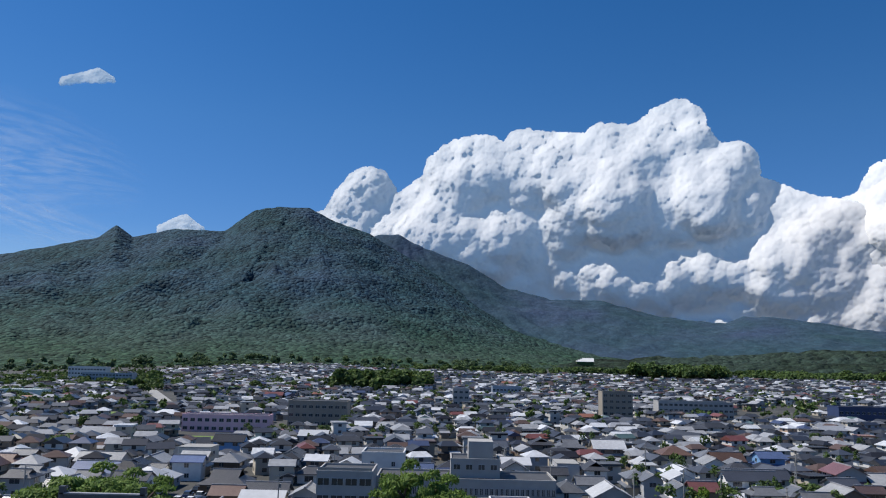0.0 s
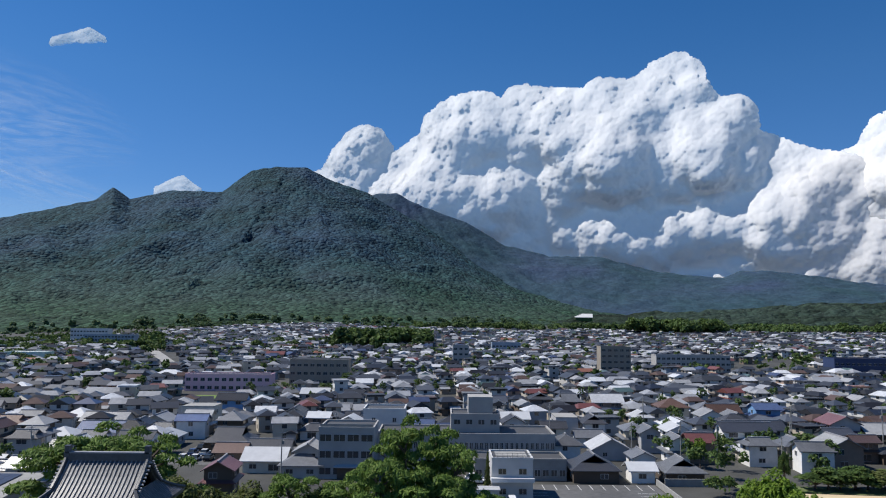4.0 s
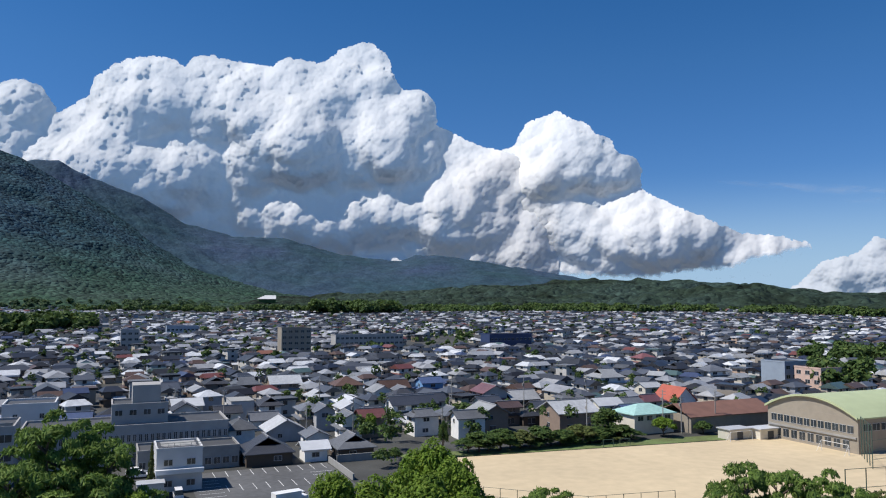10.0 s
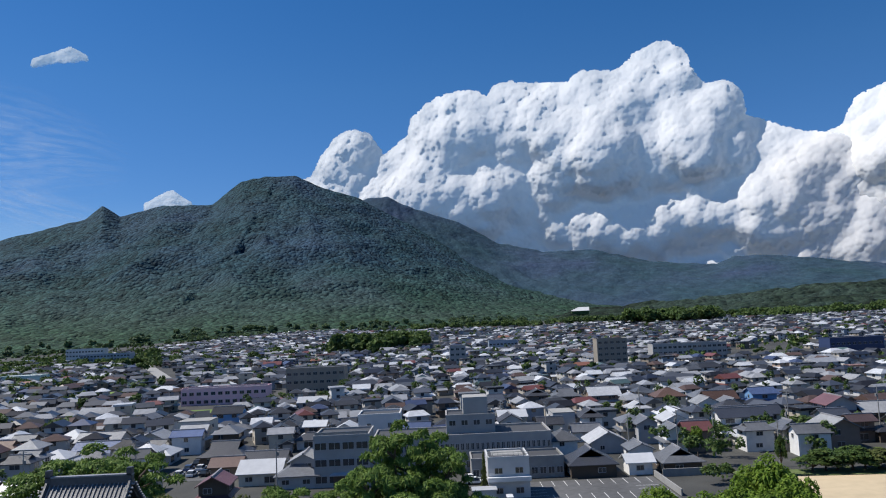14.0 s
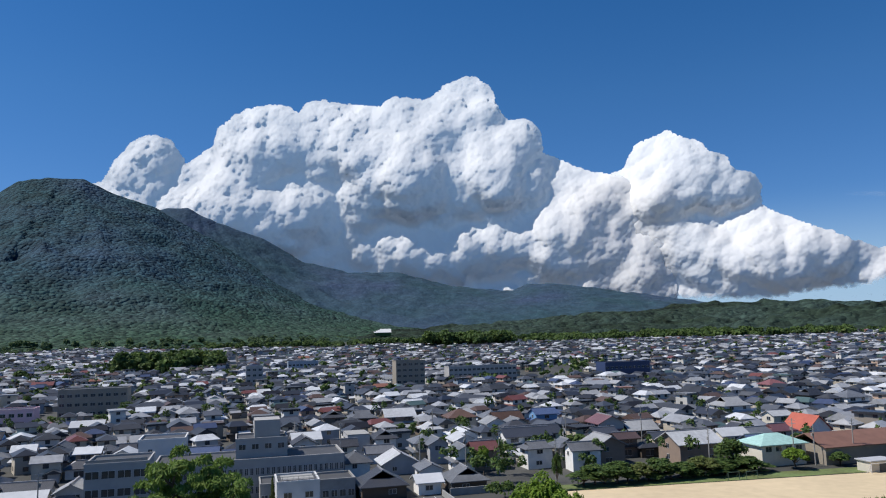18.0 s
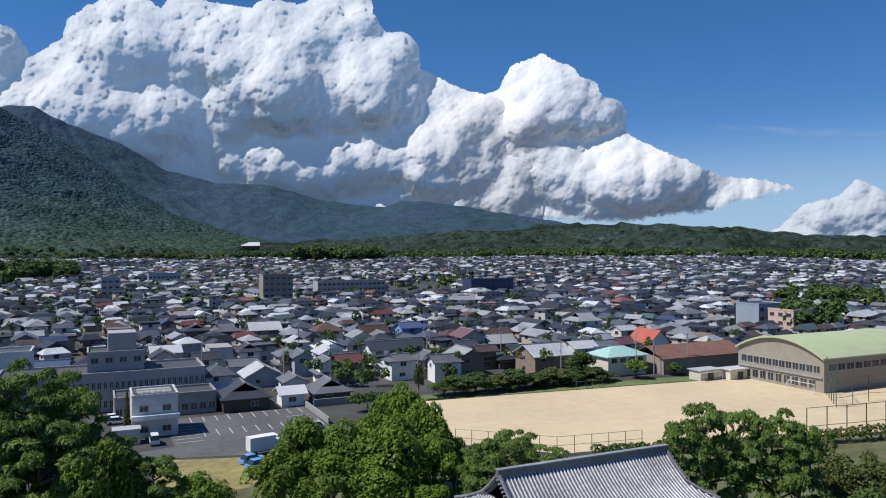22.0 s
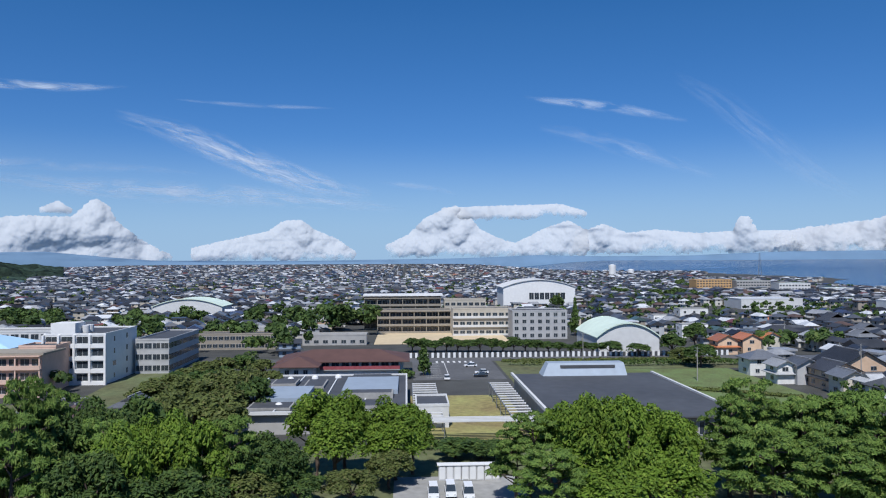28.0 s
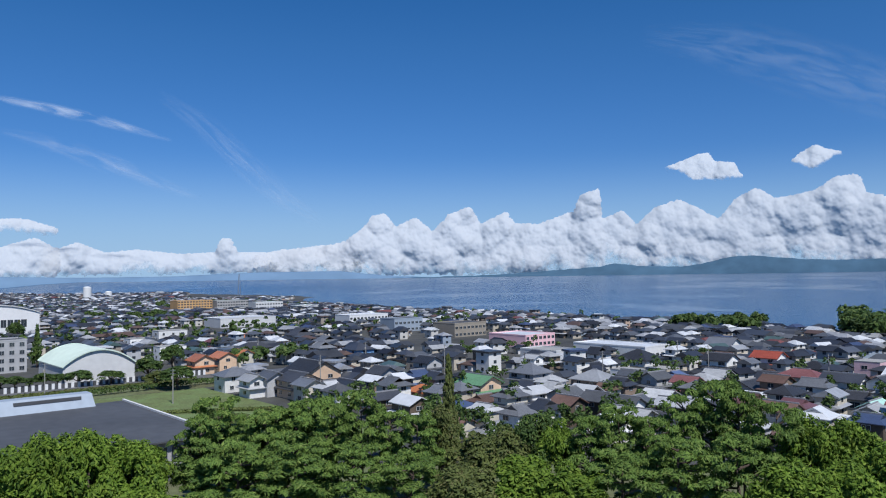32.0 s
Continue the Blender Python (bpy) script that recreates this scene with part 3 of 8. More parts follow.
cumulus("cloud", [(49.3, 1.3), (50.8, 2.9), (53.0, 3.4), (54.1, 4.6), (55.8, 3.6), (56.4, 2.4), (58.7, 3.5), (60.0, 4.3), (61.1, 3.1), (63.6, 3.3), (66.4, 3.3), (67.8, 4.7), (68.9, 4.0), (69.3, 3.0), (71.1, 1.6), (72.6, 0.8)],
        [(49.3, 0.3), (60, 0.4), (72.6, 0.3)], "bank of white cumulus low above the plain", 2, 4800, 0.05, 0.62, ((54, 2.0, 3.5, 2, 0.7, 1), (66.5, 2.0, 4, 2, 0.7, 1)), foot=1.5, mild=0.6, stuff=low_cloud)
cumulus("cloud", [(64.6, 3.9), (65.6, 4.4), (66.3, 3.9)], [(64.6, 3.5), (66.3, 3.5)], "small loose white cloud above the plain", 15, 4800, 0.05, 0.3, foot=0.4, mild=0.8, stuff=low_cloud)
cumulus("cloud", [(74.4, 1.2), (76.9, 1.8), (78.6, 2.2), (79.6, 2.4), (80.7, 3.2), (82.1, 3.3), (83.2, 2.5), (84.7, 1.9), (86.0, 1.0)], [(74.4, 0.4), (86.0, 0.5)], "small white cumulus heap low above the plain", 3, 4800, 0.045, 0.45, foot=1.2, mild=0.6, stuff=low_cloud)
cumulus("cloud", [(88.7, 1.5), (90.1, 2.2), (91.3, 3.4), (92.6, 4.0), (93.8, 4.4), (94.8, 3.7), (95.6, 2.6), (97, 1.9), (98.3, 1.5), (100.5, 2.6), (102.3, 3.2), (103.5, 2.5)], [(88.7, 0.7), (103.5, 0.8)],
        "white cumulus heap low over the sea", 4, 4800, 0.045, 0.48, foot=1.3, mild=0.6, stuff=low_cloud)
cumulus("cloud", [(92.8, 4.2), (96, 4.3), (99, 4.35), (101.8, 4.4), (103.4, 3.9)], [(92.8, 3.6), (97, 3.5), (103.4, 3.6)], "flat white anvil cloud low over the sea", 14, 4850, 0.04, 0.4, foot=0.9, mild=0.9, stuff=low_cloud)
cumulus("cloud", [(103, 2.2), (104.8, 2.9), (106.6, 2.2), (108.7, 2.4), (111.3, 2.1), (113.9, 2.2), (114.3, 3.3), (115.2, 3.2), (115.6, 2.2), (118, 2.2), (121.8, 2.7), (124.5, 2.0)],
        [(103, 0.9), (124.5, 1.0)], "thin row of white cumulus over the far coast", 5, 4800, 0.05, 0.5, foot=1.5, mild=0.6, stuff=low_cloud)
cumulus("cloud", [(117.0, 2.0), (118.8, 2.4), (121.3, 2.5), (123.4, 3.0), (124.9, 4.1), (125.4, 4.9), (126.5, 5.1), (127.3, 4.1), (128.8, 4.8), (130.1, 3.7), (131.2, 4.9), (133.0, 5.6), (133.8, 4.2), (135.8, 5.2), (136.4, 4.2), (138.1, 4.1), (140.7, 5.0), (141.3, 6.2), (142.8, 6.7), (143.0, 4.4), (144.4, 5.0), (145.4, 3.9), (146.7, 5.1), (148.5, 5.6), (150.0, 4.8), (151.1, 4.1), (152.3, 5.5), (153.7, 6.2), (154.9, 5.4), (156.0, 5.5), (157.4, 5.8), (158.6, 6.6), (160.2, 6.7), (160.5, 5.4), (161.7, 5.1), (164.5, 6.2), (168, 5.5)],
        [(116, 0.9), (132, 0.7), (145, 0.9), (155, 1.0), (168, 1.0)], "bank of white cumulus above the bay", 6, 4760, 0.05, 0.62, foot=3.2, mild=0.6, stuff=low_cloud)
for tops, bases, seed in (([(146.0, 8.5), (147.2, 9.2), (148.6, 9.4), (150.5, 9.0), (151.0, 8.2), (152.4, 8.0), (152.6, 7.3)], [(146.0, 8.3), (148.5, 7.7), (149.5, 6.9), (152.6, 7.0)], 7), ([(156.3, 8.2), (157.5, 8.9), (158.2, 8.5), (159.0, 8.3)], [(156.2, 7.8), (157.1, 7.3), (159.0, 8.2)], 8), ([(144.7, 7.2), (145.5, 7.7), (146.4, 7.1)], [(144.7, 6.9), (145.5, 6.6), (146.4, 6.9)], 9)):
    cumulus("cloud", tops, bases, "small loose white cloud above the bay", seed, 5250, 0.035, 0.5, tilt=0.7, foot=0.45, stuff=low_cloud)
for tops, bases, label, seed in (([(-28.2, 18.6), (-27, 19.1), (-26, 19.6), (-25.1, 19.2)], [(-28.2, 18.1), (-25.1, 18.7)], "small white cloud above the mountain", 10),
                                 ([(-21, 9.3), (-20, 9.9), (-19.3, 10.2), (-18.2, 9.4)], [(-21, 8.6), (-18, 8.6)], "small white cloud behind the summit", 11),
                                 ([(-36.2, 7.0), (-35.6, 7.5), (-35, 7.0)], [(-36.2, 6.5), (-35, 6.5)], "small white cloud beside the mountain", 12),
                                 ([(-37.5, 10.1), (-36, 10.4), (-34, 10.0)], [(-37.5, 9.8), (-34, 9.85)], "thin flat cloud beside the mountain", 13)):
    cumulus("cloud", tops, bases, label, seed, 4600, 0.03, 0.42, tilt=0.7, foot=0.35, stuff=thin_cloud)

# high thin cirrus: veils that let most of the light through
veil = bpy.data.materials.new("cirrus_veil")
veil.use_nodes = True
vn = veil.node_tree
vt, vd, vm = vn.nodes.new("ShaderNodeBsdfTransparent"), vn.nodes.new("ShaderNodeBsdfTranslucent"), vn.nodes.new("ShaderNodeMixShader")
vd.inputs["Color"].default_value = (0.95, 0.96, 0.98, 1)
vf, vh = vn.nodes.new("ShaderNodeBsdfDiffuse"), vn.nodes.new("ShaderNodeMixShader")
vf.inputs["Color"].default_value = (0.95, 0.96, 0.98, 1)
vn.links.new(vd.outputs[0], vh.inputs[1])
vn.links.new(vf.outputs[0], vh.inputs[2])
vc, vno, vmap = vn.nodes.new("ShaderNodeUVMap"), vn.nodes.new("ShaderNodeTexNoise"), vn.nodes.new("ShaderNodeMapping")
vmap.inputs["Scale"].default_value = (2.2, 6.0, 1)
vno.inputs["Scale"].default_value, vno.inputs["Detail"].default_value, vno.inputs["Distortion"].default_value = 1.6, 7, 0.5
vn.links.new(vc.outputs["UV"], vmap.inputs["Vector"])
vn.links.new(vmap.outputs["Vector"], vno.inputs["Vector"])
edge = vn.nodes.new("ShaderNodeAttribute")
edge.attribute_name = "thickness"
vr = vn.nodes.new("ShaderNodeMapRange")
vr.inputs["From Min"].default_value, vr.inputs["From Max"].default_value = 0.38, 0.78
vn.links.new(vno.outputs["Fac"], vr.inputs["Value"])
vk = vn.nodes.new("ShaderNodeMath")
vk.operation = "MULTIPLY"
vn.links.new(vr.outputs["Result"], vk.inputs[0])
vn.links.new(edge.outputs["Fac"], vk.inputs[1])
vn.links.new(vk.outputs[0], vm.inputs["Fac"])
vn.links.new(vt.outputs[0], vm.inputs[1])
vn.links.new(vh.outputs[0], vm.inputs[2])
vn.links.new(vm.outputs[0], vn.nodes["Material Output"].inputs["Surface"])


def cirrus(a0, e0, a1, e1, width, dense, seed, dist=4300):
    """A streak of high cloud from one bearing and height to another; it thins out to its edges."""
    nu, nv = 40, 12
    u, v = np.meshgrid(np.linspace(0, 1, nu), np.linspace(-1, 1, nv), indexing="ij")
    a = a0 + (a1 - a0) * u
    e = e0 + (e1 - e0) * u + v * width * (0.35 + 0.65 * np.sin(np.pi * u)) + 0.3 * width * np.sin(u * 5 + seed)
    A, E = np.radians(a), np.radians(e)
    V = np.stack([dist * np.sin(A), dist * np.cos(A), 35 + dist * np.tan(E)], -1).reshape(-1, 3)
    ob = array_mesh("cirrus", V, sheet_faces(nu, nv), veil, smooth=True)
    den = (np.clip(1 - v * v, 0, 1) ** 1.5 * np.sin(np.pi * u) ** 0.8 * dense).reshape(-1)
    at = ob.data.attributes.new("thickness", "FLOAT", "POINT")
    at.data.foreach_set("value", den.astype(np.float32))
    uv = ob.data.uv_layers.new()
    idx = np.empty(len(ob.data.loops), np.int32)
    ob.data.loops.foreach_get("vertex_index", idx)
    co = np.stack([u.reshape(-1) * abs(a1 - a0) * 0.12 + seed, v.reshape(-1) * 0.5 * width * 0.4 + seed], -1)[idx]
    uv.data.foreach_set("uv", co.astype(np.float32).ravel())
    tagged(ob, "thin white streaks of high cirrus cloud", "cloud", kind="structure")


for row in ((69, 10.1, 87.5, 5.2, 1.3, 1.3, 1), (57, 11.6, 70, 12.2, 0.4, 1.2, 2), (73, 11.7, 85, 11.5, 0.2, 0.6, 3), (58, 6.2, 90, 3.9, 0.9, 0.8, 4), (99, 12.5, 111, 10.2, 0.45, 1.2, 5),
            (100, 10.2, 113, 6.3, 0.8, 0.4, 6), (110, 13, 122, 4.5, 1.6, 0.25, 7), (44, 8.6, 58, 7.2, 0.35, 0.45, 8), (-56, 19, -22, 10, 6.0, 0.5, 9), (-50, 12, -22, 8, 2.8, 0.5, 12), (52, 7.0, 75, 6.4, 0.5, 0.4, 10), (88, 6.2, 94, 5.2, 0.3, 0.4, 11),
            (146, 17, 172, 9, 2.5, 0.3, 13)):
    cirrus(*row)

# ---- houses ----
class Geo:
    """Collects corners and faces of one part."""

    def __init__(self):
        self.v, self.f = [], []

    def add(self, pts, faces):
        n = len(self.v)
        self.v += [tuple(p) for p in pts]
        self.f += [tuple(i + n for i in q) for q in faces]
        return self

    def box(self, x0, x1, y0, y1, z0, z1):
        return self.add([(x0, y0, z0), (x1, y0, z0), (x1, y1, z0), (x0, y1, z0), (x0, y0, z1), (x1, y0, z1), (x1, y1, z1), (x0, y1, z1)],
                        [(0, 3, 2, 1), (4, 5, 6, 7), (0, 1, 5, 4), (1, 2, 6, 5), (2, 3, 7, 6), (3, 0, 4, 7)])

    def slab(self, top, thick):
        """A flat or folded plate: top is a list of faces, each a list of points; it is closed downwards by thick."""
        pts, idx, faces = [], {}, []
        for q in top:
            face = []
            for p in q:
                if p not in idx:
                    idx[p] = len(pts)
                    pts.append(p)
                face.append(idx[p])
            faces.append(face)
        n = len(pts)
        edges = {}
        for q in faces:
            for a, b in zip(q, q[1:] + q[:1]):
                edges[(a, b)] = 1
        low = [(x, y, z - thick) for x, y, z in pts]
        out = [tuple(q) for q in faces] + [tuple(i + n for i in reversed(q)) for q in faces]
        out += [(b, a, a + n, b + n) for a, b in edges if (b, a) not in edges]
        return self.add(pts + low, out)

    def tube(self, pts, radii, sides=6):
        """A tapered round bar through the points."""
        ring, n = [], len(pts)
        for i, p in enumerate(pts):
            a, b = Vector(pts[max(i - 1, 0)]), Vector(pts[min(i + 1, n - 1)])
            q = (b - a).to_track_quat("Z", "Y")
            ring.append([Vector(p) + q @ Vector((math.cos(k * 6.2832 / sides) * radii[i], math.sin(k * 6.2832 / sides) * radii[i], 0)) for k in range(sides)])
        faces = [(i * sides + k, i * sides + (k + 1) % sides, (i + 1) * sides + (k + 1) % sides, (i + 1) * sides + k) for i in range(n - 1) for k in range(sides)]
        faces += [tuple(reversed(range(sides))), tuple((n - 1) * sides + k for k in range(sides))]
        return self.add([p for r in ring for p in r], faces)

    def mesh(self, name, material):
        me = bpy.data.meshes.new(name)
        me.from_pydata(self.v, [], self.f)
        me.materials.append(material)
        return me

    def make(self, name, material, parent=None, label="", smooth=False):
        me = self.mesh(name, material)
        if smooth:
            me.polygons.foreach_set("use_smooth", [True] * len(me.polygons))
        ob = new(name, me)
        if parent:
            ob.parent = parent
        if label:
            ob["label"] = label
        return ob


def thing(name, x, y, z, label, category, turn=0.0, group=""):
    ob = new(name)
    ob.empty_display_size = 0.5
    ob.matrix_basis = pose(x, y, z, 0, 0, turn)
    return tagged(ob, label, category, group)


def piece(name, me, parent, x, y, z, turn=0.0):
    ob = new(name, me)
    ob.parent = parent
    ob.matrix_basis = pose(x, y, z, 0, 0, turn)
    return ob


ROOFS = {"grey": (0.12, 0.125, 0.135), "dark": (0.045, 0.047, 0.054), "silver": (0.36, 0.365, 0.37), "pale": (0.52, 0.53, 0.54), "brown": (0.12, 0.075, 0.06),
         "red": (0.34, 0.08, 0.05), "maroon": (0.16, 0.07, 0.07), "blue": (0.07, 0.10, 0.19), "orange": (0.42, 0.15, 0.06), "green": (0.10, 0.20, 0.11), "turquoise": (0.30, 0.47, 0.42)}
ROOF = {k: mat(k + "_roof_tiles", c, 0.4, var=0.22, scale=1.2, bump=0.4, bscale=3.5, rand=0.35, spec=0.6) for k, c in ROOFS.items()}
for m in ROOF.values():
    sheen(m, "ShaderNodeObjectInfo", "Random")
ROOF["pale"] = mat("pale_sheet_roof", ROOFS["pale"], 0.38, var=0.14, scale=0.7, rand=0.15, spec=0.5)
WALLS = {"cream": (0.60, 0.56, 0.47), "white": (0.74, 0.73, 0.70), "grey": (0.40, 0.40, 0.40), "beige": (0.47, 0.41, 0.32), "brown": (0.24, 0.18, 0.14),
         "timber": (0.10, 0.075, 0.055), "peach": (0.62, 0.44, 0.30), "blue": (0.16, 0.32, 0.55), "pink": (0.68, 0.46, 0.48)}
WALL = {k: mat(k + "_wall", c, 0.85, var=0.13, scale=0.9, rand=0.12, bump=0.1, bscale=5) for k, c in WALLS.items()}
M["frame"] = mat("aluminium_frame", (0.45, 0.45, 0.45), 0.5, var=0.1)
M["ridge"] = mat("ridge_tiles", (0.27, 0.27, 0.28), 0.5, var=0.25, scale=2)

WINDOW = {}


def window_meshes(w, h):
    key = (round(w, 1), round(h, 1))
    if key not in WINDOW:
        w, h = key
        g = Geo()
        for a in (-w / 2, w / 2 - 0.08, -0.04):
            g.box(a, a + 0.08, -0.09, 0, 0, h)
        g.box(-w / 2, w / 2, -0.09, 0, 0, 0.08).box(-w / 2, w / 2, -0.12, 0, h - 0.08, h)
        p = Geo().box(-w / 2 + 0.02, w / 2 - 0.02, -0.045, 0.0, 0.02, h - 0.02)
        WINDOW[key] = (g.mesh("window", M["frame"]), p.mesh("pane", M["window"]))
    return WINDOW[key]


def plain_window(parent, x, y, z, w, h, turn):
    """A window farther off: frame and glass in one mesh."""
    key = (round(w, 1), round(h, 1), 1)
    if key not in WINDOW:
        g = Geo().box(-w / 2, w / 2, -0.05, 0, 0, h)
        me = g.mesh("window", M["window"])
        g2 = Geo().box(-w / 2 - 0.06, w / 2 + 0.06, -0.1, 0, -0.08, 0).box(-w / 2 - 0.06, w / 2 + 0.06, -0.1, 0, h, h + 0.08).box(-0.03, 0.03, -0.08, 0, 0, h)
        n = len(me.polygons)
        me2 = bpy.data.meshes.new("window")
        me2.from_pydata(g.v + g2.v, [], g.f + [tuple(i + len(g.v) for i in q) for q in g2.f])
        me2.materials.append(M["window"])
        me2.materials.append(M["frame"])
        for i, q in enumerate(me2.polygons):
            q.material_index = 0 if i < n else 1
        WINDOW[key] = me2
    return piece("window", WINDOW[key], parent, x, y, z, turn)


def window(parent, x, y, z, w, h, turn):
    if math.hypot(parent.matrix_basis.translation.x, parent.matrix_basis.translation.y) > 205:
        return plain_window(parent, x, y, z, w, h, turn)
    f, p = window_meshes(w, h)
    ob = piece("window", f, parent, x, y, z, turn)
    piece("pane", p, ob, 0, 0, 0)
    return ob


def roof_faces(kind, w, d, h, rise, over):
    """Top faces of a roof over a w by d plan whose ridge runs along x."""
    a, b = w / 2 + over, d / 2 + over
    e = h - over * rise / (d / 2)
    t = h + rise
    c = [(-a, -b, e), (a, -b, e), (a, b, e), (-a, b, e)]
    if kind == "gable":
        r0, r1 = (-a, 0, t), (a, 0, t)
        return [[c[0], c[1], r1, r0], [c[2], c[3], r0, r1]], (-a, a, t)
    if kind == "hip":
        k = max(0.3, a - b)
        r0, r1 = (-k, 0, t), (k, 0, t)
        return [[c[0], c[1], r1, r0], [c[2], c[3], r0, r1], [c[1], c[2], r1], [c[3], c[0], r0]], (-k, k, t)
    k = a - b * 0.45
    m = e + (t - e) * 0.45
    y = b * 0.55
    q = [(-k, -y, m), (k, -y, m), (k, y, m), (-k, y, m)]
    r0, r1 = (-k, 0, t), (k, 0, t)
    return [[c[0], c[1], q[1], q[0]], [q[0], q[1], r1, r0], [c[2], c[3], q[3], q[2]], [q[2], q[3], r0, r1],
            [c[1], c[2], q[2], q[1]], [c[3], c[0], q[0], q[3]], [q[1], q[2], r1], [q[3], q[0], r0]], (-k, k, t)


HOUSES = []
WORD = {"gable": "gabled", "hip": "hipped", "irimoya": "hip-and-gable", "flat": "flat"}


def house(x, y, w, d, storeys=2, kind="gable", roof="grey", wall="cream", turn=0.0, skirt=None, panels=False, porch=False):
    """A dwelling: walls, tiled roof with ridge, a lower roof round the ground floor, windows on the open sides."""
    z = float(land_z(x, y))
    HOUSES.append((x, y, max(w, d)))
    rng = random.Random(int(x * 13 + y * 7))
    if skirt is None:
        skirt = storeys == 2 and kind != "flat" and rng.random() < 0.55
    label = f"{'two' if storeys == 2 else 'three' if storeys == 3 else 'one'}-storey house with {roof} {WORD[kind]} roof and {wall} walls"
    t = thing("house", x, y, z, label, "house", turn, "houses of the town")
    h = 2.65 * storeys + (0.2 if storeys > 1 else 0.4)
    rise = min(w, d) * rng.uniform(0.22, 0.28)
    if w < d:
        t.matrix_basis = t.matrix_basis @ pose(0, 0, 0, 0, 0, 90)
        w, d = d, w
        turn += 90
    g = Geo()
    if kind == "flat":
        g.box(-w / 2, w / 2, -d / 2, d / 2, -0.3, h + 0.6)
        g.make("wall", WALL[wall], t)
        Geo().box(-w / 2 + 0.2, w / 2 - 0.2, -d / 2 + 0.2, d / 2 - 0.2, h, h + 0.62).make("roof", ROOF[roof], t)
        Geo().box(-w / 2 - 0.06, w / 2 + 0.06, -d / 2 - 0.06, d / 2 + 0.06, h + 0.5, h + 0.75).make("parapet", M["concrete"], t)
    else:
        g.box(-w / 2, w / 2, -d / 2, d / 2, -0.3, h)
        if kind == "gable":
            for s in (-1, 1):
                q = s * (w / 2 - 0.01)
                g.add([(q, -d / 2, h - 0.02), (q, d / 2, h - 0.02), (q, 0, h + rise - 0.02)], [(0, 1, 2) if s > 0 else (0, 2, 1)])
        g.make("wall", WALL[wall], t)
        over = rng.uniform(0.55, 0.85)
        faces, (r0, r1, rz) = roof_faces(kind, w, d, h, rise, over)
        Geo().slab(faces, 0.18).make("roof", ROOF[roof], t)
        if roof != "pale":
            Geo().box(r0, r1, -0.17, 0.17, rz - 0.12, rz + 0.2).make("ridge", M["ridge"], t)
        if skirt:
            o, hi, lo, s = 1.0, 3.35, 2.9, 0.05
            top = [[(-w / 2 - o, -d / 2 - o, lo), (w / 2 + o, -d / 2 - o, lo), (w / 2 + s, -d / 2 - s, hi), (-w / 2 - s, -d / 2 - s, hi)],
                   [(w / 2 + o, -d / 2 - o, lo), (w / 2 + o, d / 2 + o, lo), (w / 2 + s, d / 2 + s, hi), (w / 2 + s, -d / 2 - s, hi)],
                   [(w / 2 + o, d / 2 + o, lo), (-w / 2 - o, d / 2 + o, lo), (-w / 2 - s, d / 2 + s, hi), (w / 2 + s, d / 2 + s, hi)],
                   [(-w / 2 - o, d / 2 + o, lo), (-w / 2 - o, -d / 2 - o, lo), (-w / 2 - s, -d / 2 - s, hi), (-w / 2 - s, d / 2 + s, hi)]]
            Geo().slab(top, 0.14).make("lower_roof", ROOF[roof], t)
        if porch:
            Geo().slab([[(-w * 0.3, -d / 2 - 2.4, 2.3), (w * 0.3, -d / 2 - 2.4, 2.3), (w * 0.3, -d / 2, 2.9), (-w * 0.3, -d / 2, 2.9)]], 0.12).make("porch_roof", ROOF["pale"], t)
        if panels:
            k = 0.62
            y0, y1 = -d / 2 * 0.92, -d / 2 * 0.18
            zz = lambda yy: h + rise * (1 + yy / (d / 2)) + 0.12
            n = max(2, int(w * k / 1.4))
            me = None
            for i in range(n):
                x0 = -w * k / 2 + i * w * k / n
                Geo().slab([[(x0 + 0.04, y0, zz(y0)), (x0 + w * k / n - 0.04, y0, zz(y0)), (x0 + w * k / n - 0.04, y1, zz(y1)), (x0 + 0.04, y1, zz(y1))]], 0.05).make("solar_panel", M["solar"], t)
    # windows on the two sides turned to the castle
    ca, sa = math.cos(radians(-turn)), math.sin(radians(-turn))
    vx, vy = 5 - x, 0 - y
    lx, ly = vx * ca - vy * sa, vx * sa + vy * ca
    for s in range(storeys):
        zb = 2.75 * s + 0.95
        n = max(1, int(w / 4.2))
        side = -1 if ly < 0 else 1
        for i in range(n):
            ww = rng.choice([1.2, 1.7, 1.7, 2.4])
            window(t, (i + 0.5) * w / n - w / 2 + rng.uniform(-0.4, 0.4), side * d / 2, zb - (0.4 if s == 0 and ww > 2 else 0), ww, 1.5 if (s == 0 and ww > 2) else 1.1, 0 if side < 0 else 180)
        if d > 6.5 or s == 1:
            side = -1 if lx < 0 else 1
            window(t, side * w / 2, rng.uniform(-d / 5, d / 5), zb, rng.choice([1.2, 1.7]), 1.1, -90 if side < 0 else 90)
    return t


M["solar"] = mat("solar_cells", (0.03, 0.036, 0.06), 0.42, var=0.15, scale=1.5, spec=0.6)

# ground kept free of random houses: x0, x1, y0, y1
KEEP = [(-32, 50, 128, 205), (60, 200, 84, 164), (190, 300, 56, 160), (140, 282, -104, 50), (284, 345, -110, 32), (330, 400, -88, 30), (395, 440, -50, 30), (560, 610, -140, -66),
        (500, 545, 120, 175), (62, 165, 155, 166), (-95, -50, 100, 140), (265, 300, -150, -112), (255, 310, -320, -280), (-110, -60, 700, 900), (-66, -32, 178, 206)]


def free(x, y, m=0.0):
    return not any(a - m < x < b + m and c - m < y < e + m for a, b, c, e in KEEP)

